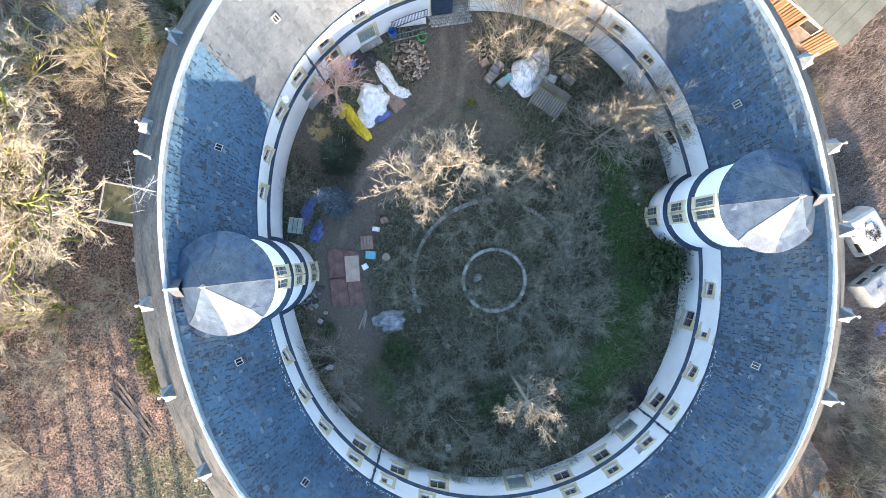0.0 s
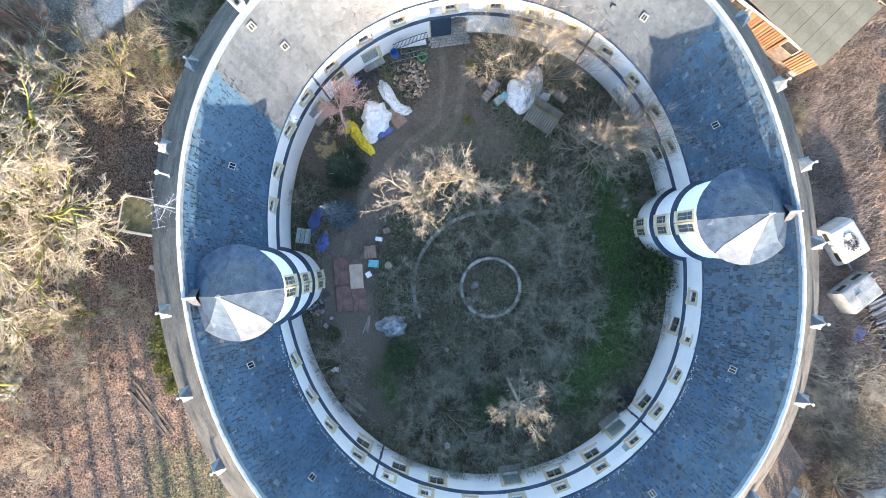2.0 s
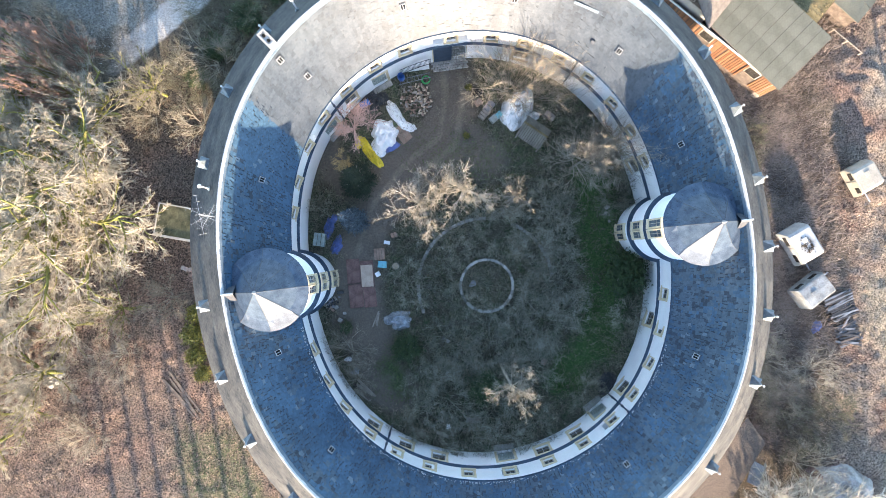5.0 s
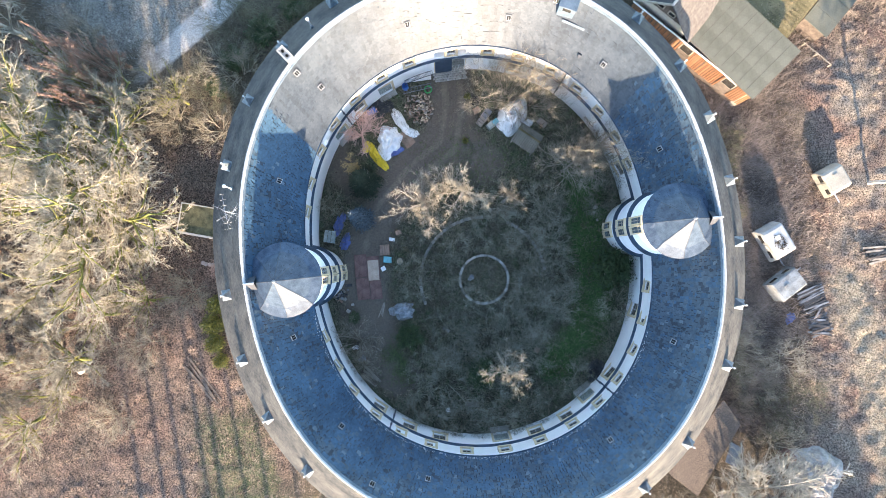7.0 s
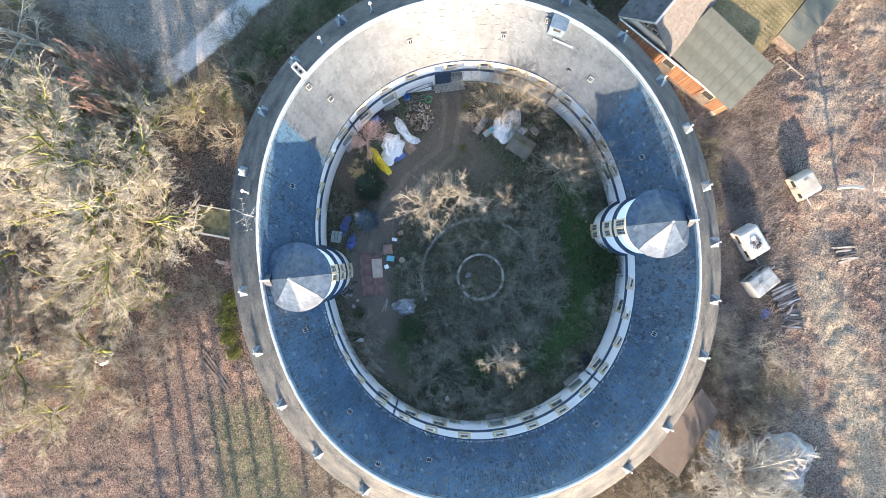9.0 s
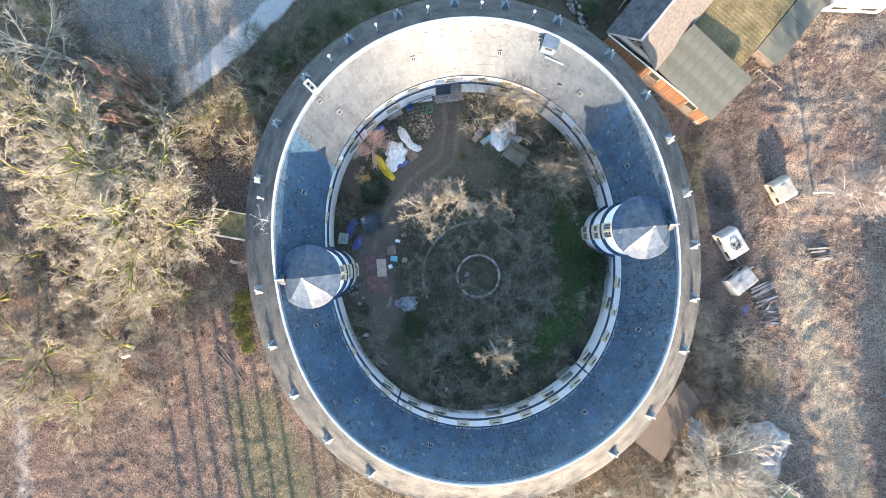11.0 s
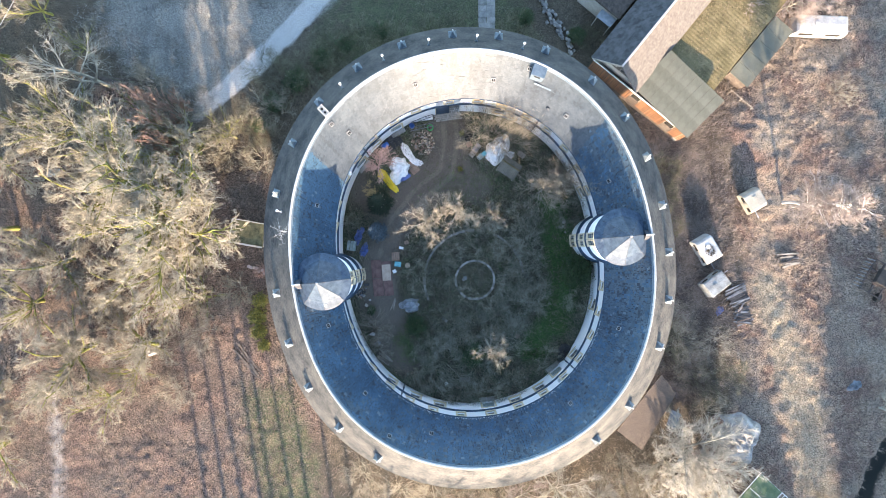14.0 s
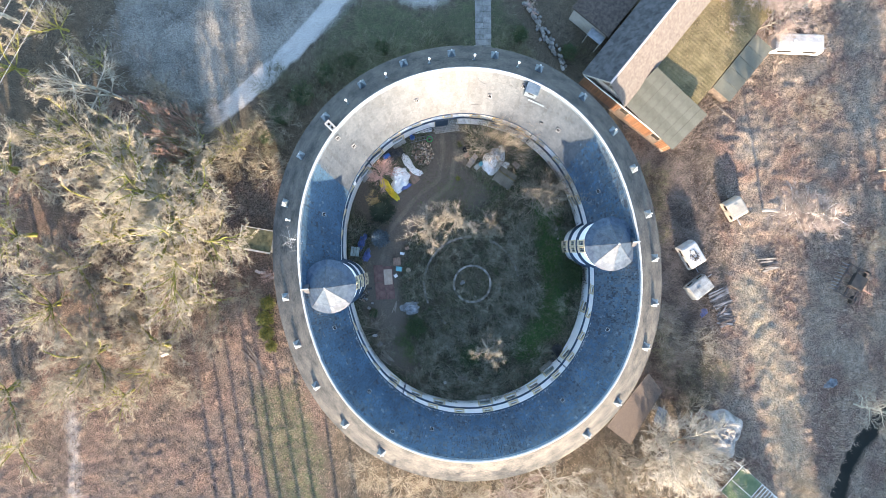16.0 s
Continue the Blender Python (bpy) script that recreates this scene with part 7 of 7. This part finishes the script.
# north-east corner of the yard
heap("white_tarpaulin", 6.2, 13.3, 80, 3.4, 2.6, 1.3, TARP_WHITE, "heap under a large white tarpaulin beneath a willow", 61, folds=0.7)
heap("white_tarpaulin", 7.6, 12.6, 20, 1.3, 0.9, 0.5, TARP_WHITE, "torn edge of white tarpaulin on the heap", 62, folds=2.0)
crate(3.35, 12.9, 50, 1.0, 0.6, 0.55, GREY_WOOD, "weathered crate in the yard", 4)
crate(3.75, 13.5, 50, 0.9, 0.6, 0.7, SILVER_SHEET, "pale grey metal box in the yard", 2)
crate(4.15, 12.45, 40, 0.65, 0.55, 0.4, DOOR_GREEN, "green plastic crate in the yard", 1)
crate(4.6, 12.8, 45, 0.55, 0.45, 0.4, PLASTIC_TEAL, "turquoise crate in the yard", 1)
crate(2.85, 13.9, 30, 0.6, 0.5, 0.4, CARDBOARD, "small brown box in the yard", 3)
crate(9.0, 12.7, -40, 0.9, 0.5, 0.5, GREY_WOOD, "old box by the shed roof", 3)


def tyre(x, y, tilt=0):
    e = empty("tyre", pose(x, y, 0.1, tilt), "old black car tyre lying on the ground", "tyre", "old tyres")
    part("rubber", lathe(bmesh.new(), [(0.18, 0.0), (0.18, 0.16), (0.24, 0.2), (0.31, 0.18), (0.33, 0.1), (0.31, 0.0), (0.24, -0.03), (0.18, 0.0)], 20), RUBBER, e, smooth=True)
    return e


tyre(2.7, 14.6)
tyre(2.9, 14.9, 20)
tyre(15.2, -8.9)
shed = empty("wood_store", pose(7.45, 11.0, 0, 0, 0, -34), "small store with a rusty corrugated roof and timber posts", "shed")
verts, faces = [], []
for i in range(61):
    x = -1.15 + 2.3 * i / 60
    z = 0.035 * math.sin(i * 2 * math.pi / 5)
    verts += [(x, -0.95, 1.35 + z), (x, 0.25, 1.7 + z), (x, 0.25, 1.66 + z), (x, -0.95, 1.31 + z)]
for i in range(60):
    a = i * 4
    faces += [(a, a + 4, a + 5, a + 1), (a + 2, a + 6, a + 7, a + 3)]
CORRUGATED = material("weathered_corrugated_sheet", (0.09, 0.09, 0.072), (0.22, 0.212, 0.175), 1.2, 0.7, 0.3, spread=0.1)
obj("front_sheet", verts, faces, DARK_WOOD, shed)
for i in range(12):
    part("roof_board", boxed(-1.055 + i * 0.192, -0.35, 1.60, 0.155, 1.26, 0.06, 0.012, Matrix.Translation((0, -0.35, 1.56)) @ pose(0, 0, 0, 16.3 + gr.gauss(0, 0.6)) @ Matrix.Translation((0, 0.35, -1.56))), CORRUGATED, shed)
obj("back_sheet", [(x, 0.95 if y > 0 else 0.25, (1.5 if y > 0 else 1.72) + (z - 1.5) * 0.1) for x, y, z in verts], faces, CORRUGATED, shed)
for x in (-1.05, 1.05):
    for y in (-0.85, 0.85):
        part("post", boxed(x, y, 0.65, 0.1, 0.1, 1.35), GREY_WOOD, shed)
part("ridge_board", boxed(0, 0.25, 1.84, 2.35, 0.16, 0.04), MOSS_ROOF, shed)
pile("firewood", 7.45, 11.0, -34, 18, 1.6, 0.16, 0.17, [GREY_WOOD, CUT_WOOD], "split firewood stacked under the store roof", 65, 3, 0.05, "firewood", "log")

# rubbish tipped beside the tower
tip = empty("rubbish_pile", pose(-10.3, -3.3, 0), "tipped pile of broken boards, bags and grey scrap", "rubbish pile")
tg = random.Random(19)
for i in range(46):
    a, q = tg.uniform(0, 6.283), abs(tg.gauss(0, 0.75))
    m = Matrix.Translation((math.cos(a) * q, math.sin(a) * q * 0.75, 0.08 + 0.4 * max(0, 1 - q / 1.4))) @ pose(0, 0, 0, tg.gauss(0, 24), tg.gauss(0, 24), tg.uniform(0, 180))
    part(tg.choice(["board", "scrap", "board"]), boxed(0, 0, 0, tg.uniform(0.15, 0.75), tg.uniform(0.08, 0.3), tg.uniform(0.03, 0.12), 0.012, m), tg.choice([GREY_WOOD, DARK_WOOD, CARDBOARD, SILVER_SHEET, FRAME_PAINT, TARP_BLACK]), tip)

# along the southern walls
pile("boards", -7.1, -11.2, -45, 4, 2.0, 0.06, 0.2, [GREY_WOOD, DARK_WOOD], "old boards lying near the wall", 71, 1, 0.12)
crate(-7.9, -11.9, -48, 1.1, 0.8, 0.7, DOOR_GREEN, "dark green bin against the courtyard wall", 1)
crate(-8.5, -11.0, -50, 0.9, 0.7, 0.6, DARK_WOOD, "dark wooden box against the wall", 3)
heap("rubbish_bag", -7.9, -9.5, 10, 0.7, 0.6, 0.35, TARP_PALE, "small pale plastic bag on the ground", 72)
heap("rubbish_bag", -8.5, -8.4, 10, 0.6, 0.5, 0.3, TARP_WHITE, "white plastic bag under the shrub", 73)
heap("black_sheeting", 14.0, -10.5, 50, 2.4, 1.4, 0.6, TARP_BLACK, "black plastic sheeting by the wall", 74)
pile("boards", 14.9, -10.2, 60, 4, 2.6, 0.06, 0.16, [GREY_WOOD, FRAME_PAINT], "long pale boards leaning by the black sheeting", 75, 1, 0.05)
bench2 = empty("garden_table", pose(16.4, -5.7, 0, 0, 0, -35), "small pale blue garden table with slatted top", "table")
for i in range(5):
    part("slat", boxed(-0.36 + i * 0.18, 0, 0.72, 0.15, 0.9, 0.03, 0.004), TARP_PALE, bench2)
for x in (-0.36, 0.36):
    for y in (-0.38, 0.38):
        part("leg", boxed(x, y, 0.35, 0.05, 0.05, 0.72), TARP_PALE, bench2)
plate(11.9, -13.3, 55, 0.45, 1.0, FRAME_PAINT, "pale plank lying by the wall", 0.25, 0.1, "plank", "plank")
plate(-0.3, -14.8, 70, 0.25, 1.0, FRAME_PAINT, "pale plank among the shrubs", 0.5, 0.06, "plank", "plank")
crate(0.2, -14.2, 10, 0.35, 0.3, 0.5, TARP_WHITE, "small white tub among the shrubs", 1)
plate(2.4, -13.7, 0, 1.2, 0.5, GREY_WOOD, "grey board lying in the garden", 0.1, 0.06, "board", "board")
crate(8.3, -7.2, 30, 0.45, 0.4, 0.3, PALE_TILE, "pale broken pot among the shrubs", 1)
crate(8.5, -8.6, 60, 0.5, 0.4, 0.3, CARDBOARD, "reddish brown box among the shrubs", 1)
for i, (x, y, s) in enumerate(((2.9, -9.5, 0.35), (14.0, 4.8, 0.4), (13.9, 4.3, 0.3), (14.2, 3.6, 0.25), (-9.2, -5.0, 0.4), (-8.8, -4.4, 0.3), (-9.5, -3.9, 0.35), (6.0, -11.5, 0.3))):
    st = empty("stone", pose(x, y, 0, 0, 0, i * 37), "pale rough stone lying in the grass", "stone", "loose stones in the courtyard")
    part("rock", boxed(0, 0, s * 0.25, s, s * 0.8, s * 0.6, s * 0.16), STONE_GREY, st)

# ---- slates: real pieces on both slopes ----
def patchy(deg, course):
    """Where the slates lie more loosely."""
    return value_noise(np.asarray(deg) * 0.22, np.full(len(deg), course * 0.33), 17) + 0.5 * value_noise(np.asarray(deg) * 0.9, np.full(len(deg), course * 0.8), 18)


EDGE_SLIVERS = []


def off_sunlit_arc(deg):
    """Near 0 on the sunlit arc, 1 elsewhere: sun painted into slate colours."""
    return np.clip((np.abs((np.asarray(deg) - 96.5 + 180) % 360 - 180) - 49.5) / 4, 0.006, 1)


def slate_field(seed, r0, z0, r1, z1, outward, length, width):
    """All slates of one slope, laid in leaning courses that climb it: six corners each, with the angle and course."""
    g = np.random.default_rng(seed)
    L = math.hypot(r1 - r0, z1 - z0)
    dr, dz = (r1 - r0) / L, (z1 - z0) / L
    nr, nz = (dz, -dr) if outward else (-dz, dr)
    n, rows = int(2 * math.pi * 17.5 / width), int(L / length)
    corners, angles, courses = [], [], []
    step = 2 * math.pi / n

    def put(a, s, h):
        # the courses lean as they climb
        a = a + 0.22 * abs(dr) * s / 17.5 * np.cos(a)
        r = r0 + dr * s + nr * h + oval(a)
        return np.stack([RC.x + r * np.cos(a), RC.y + r * np.sin(a), z0 + dz * s + nz * h], 1)

    drift = np.cumsum(g.normal(0, 0.05, (rows, n)), 0)
    stagger = g.random(n)
    for k in range(-1, rows + 1):
        row = min(max(k, 0), rows - 1)
        c = np.arange(n)
        low = np.clip((k + stagger + g.normal(0, 0.16, n)) * L / rows, -0.05, L)
        high = np.clip(low + L / rows * 1.12, 0, L)
        low = np.minimum(low, high - 0.001)
        a0 = (c + drift[row] + g.normal(0, 0.13, n)) * step
        a1 = (c + 1.5 + drift[row]) * step
        loose = patchy(np.degrees(a0), row)
        lift = (0.006 if outward else 0.010) + np.abs(g.normal(0, 0.004 if outward else 0.005, n)) + (not outward) * (loose > 0.1) * (g.random(n) < 0.25) * g.uniform(0.005, 0.03, n) * off_sunlit_arc(np.degrees(a0))
        slant = g.normal(0, 0.09, n)
        corners.append(np.stack([put(a0 + slant * step, low, lift), put(a0 - slant * step, high, lift * 0.8), put(a1, high, 0.004), put(a1, low, 0.004), put(a0 + slant * step, low, -0.01), put(a0 - slant * step, high, -0.01)], 1))
        angles.append(np.degrees(a0) % 360)
        courses.append(np.full(n, row))
        if not outward:
            # thin dark marks along slate edges, left off the sunlit arc
            pick = np.flatnonzero((g.random(n) < np.clip(0.55 + 0.75 * loose, 0.10, 0.97) * off_sunlit_arc(np.degrees(a0))) & (high - low > 0.1))
            b = a0[pick]
            s0 = low[pick] + (high - low)[pick] * g.uniform(-0.2, 0.5, len(pick))
            s1 = np.minimum(s0 + (high - low)[pick] * g.uniform(0.3, 1.0, len(pick)), L - 0.05)
            s0 = np.clip(s0, 0.02, s1)
            w0, w1_ = g.uniform(0.02, 0.22, len(pick)) * step, g.uniform(0.05, 0.36, len(pick)) * step
            EDGE_SLIVERS.append(np.stack([put(b - w0, s0, 0.026), put(b + 0.08 * step, s0 + 0.03, 0.044), put(b + 0.05 * step, s1, 0.042), put(b - w1_, s1 - 0.05, 0.026)], 1))
            pick = pick[g.random(len(pick)) < 0.45]
            b0, b1 = a0[pick], a0[pick] + g.uniform(0.2, 0.8, len(pick)) * step
            deep = g.uniform(0.03, 0.10, len(pick))
            EDGE_SLIVERS.append(np.stack([put(b0, low[pick] - deep, 0.04), put(b1, low[pick] - deep * 0.5, 0.034), put(b1, low[pick] + 0.02, 0.04), put(b0, low[pick] + 0.02, 0.05)], 1))
    return np.concatenate(corners), np.concatenate(angles), np.concatenate(courses)


def lay_slates(seed, args, stretch, label, mats, piece):
    corners, angles, courses = slate_field(seed, *args)
    own = (angles > stretch[0]) & (angles < stretch[1])
    rest = corners[~own].reshape(-1, 3)
    base = np.arange(len(corners[~own]))[:, None] * 6
    quads = np.concatenate([base + np.array([0, 1, 2, 3]), base + np.array([4, 5, 1, 0])])
    tris = np.concatenate([base + np.array([4, 0, 3]), base + np.array([5, 2, 1])])
    me = bpy.data.meshes.new("slates")
    me.from_pydata(rest.tolist(), [], quads.tolist() + tris.tolist())
    for mt in mats:
        me.materials.append(mt)
    g = np.random.default_rng(seed + 50)
    count = len(corners[~own])
    kind = np.zeros(count, dtype=np.int32)
    if len(mats) > 1:
        mossy = value_noise(angles[~own] * 0.12, courses[~own] * 0.25, 33) + 0.6 * value_noise(angles[~own] * 0.5, courses[~own] * 0.7, 34)
        # patches of dark slates, kept off the sunlit arc too
        kind[g.random(count) < np.clip(0.03 + 0.16 * mossy, 0.0, 0.2) * off_sunlit_arc(angles[~own])] = 1
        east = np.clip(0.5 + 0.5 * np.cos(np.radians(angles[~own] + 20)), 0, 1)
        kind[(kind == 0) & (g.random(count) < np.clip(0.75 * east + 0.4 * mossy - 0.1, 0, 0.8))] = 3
        # sunlight painted in: paler slates on the arc that the sun reaches
        kind[1 - off_sunlit_arc(angles[~own]) > 0.3 + 0.2 * mossy + g.normal(0, 0.08, count)] = 4
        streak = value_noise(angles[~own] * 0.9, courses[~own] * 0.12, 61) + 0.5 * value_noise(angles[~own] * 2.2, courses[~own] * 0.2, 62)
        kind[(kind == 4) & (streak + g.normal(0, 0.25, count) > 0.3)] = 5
        kind[g.random(count) < 0.024 * off_sunlit_arc(angles[~own])] = 2
    edge = kind
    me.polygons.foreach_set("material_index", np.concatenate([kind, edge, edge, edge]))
    o = tagged(new("slates", me), label, kind="stuff")
    o.parent = roof
    for six in corners[own]:
        c = six.mean(0)
        me = bpy.data.meshes.new("slate")
        me.from_pydata((six - c).tolist(), [], [(0, 1, 2, 3), (4, 5, 1, 0), (4, 0, 3), (5, 2, 1)])
        me.materials.append(piece)
        o = new("slate", me)
        o.location = c
        o.parent = roof


lay_slates(1, (R_IE, Z_IE, R_RG, Z_RG, False, 0.28, 0.245), (148, 157.5), "courses of weathered blue slates on the inner slope", (SLATE, SLATE_DARK, SLATE_PALE, SLATE_GREY, SLATE_SUNLIT, SLATE_STREAK), SLATE_PIECE)
lay_slates(2, (R_OE, Z_OE, R_RG, Z_RG, True, 0.30, 0.25), (2, 2.5), "courses of lichened grey-brown slates on the outer slope", (SLATE_BROWN,), SLATE_BROWN_PIECE)
moss = np.concatenate(EDGE_SLIVERS)
me = bpy.data.meshes.new("moss")
me.from_pydata(moss.reshape(-1, 3).tolist(), [], np.arange(len(moss) * 4).reshape(-1, 4).tolist())
me.materials.append(SLATE_DARK)
o = tagged(new("moss", me), "thin dark marks along the slate edges, left off the sunlit arc", kind="stuff")
o.parent = roof

# crumbs of pale mortar along the southern inner eaves
g = np.random.default_rng(71)
cr = bmesh.new()
for i in range(420):
    d = g.uniform(-160, -25)
    b = R_IE + abs(g.normal(0, 0.07)) + 0.02
    box(cr, 0, 0, 0.05, g.uniform(0.02, 0.08), g.uniform(0.02, 0.06), 0.04, 0, ring_pose(d, b, Z_IE + (b - R_IE) * (Z_RG - Z_IE) / (R_RG - R_IE), PITCH_IN))
o = tagged(part("mortar_crumbs", cr, RIDGE, roof, "pale mortar crumbs along the eaves"), kind="stuff")

# ---- the courtyard terrace: all that stands in it is lifted to its level ----
ON_WALLS = ("stair_tower", "downpipe", "satellite_dish", "roof_hatch", "roof_vent_tile")
for ob in [o for o in scene.objects if o.parent is None and o.type in ("MESH", "EMPTY")]:
    p = ob.matrix_basis.translation
    if "kind" in ob or ob.name.split(".")[0] in ON_WALLS or p.z > 2.0:
        continue
    reach = math.hypot(p.x - RC.x, p.y - RC.y) - float(oval(math.atan2(p.y - RC.y, p.x - RC.x)))
    if reach < 15.6:
        ob.matrix_basis.translation = Vector((p.x * 0.976, (p.y - 0.8) * 0.976 + 0.8, p.z + COURT_Z))
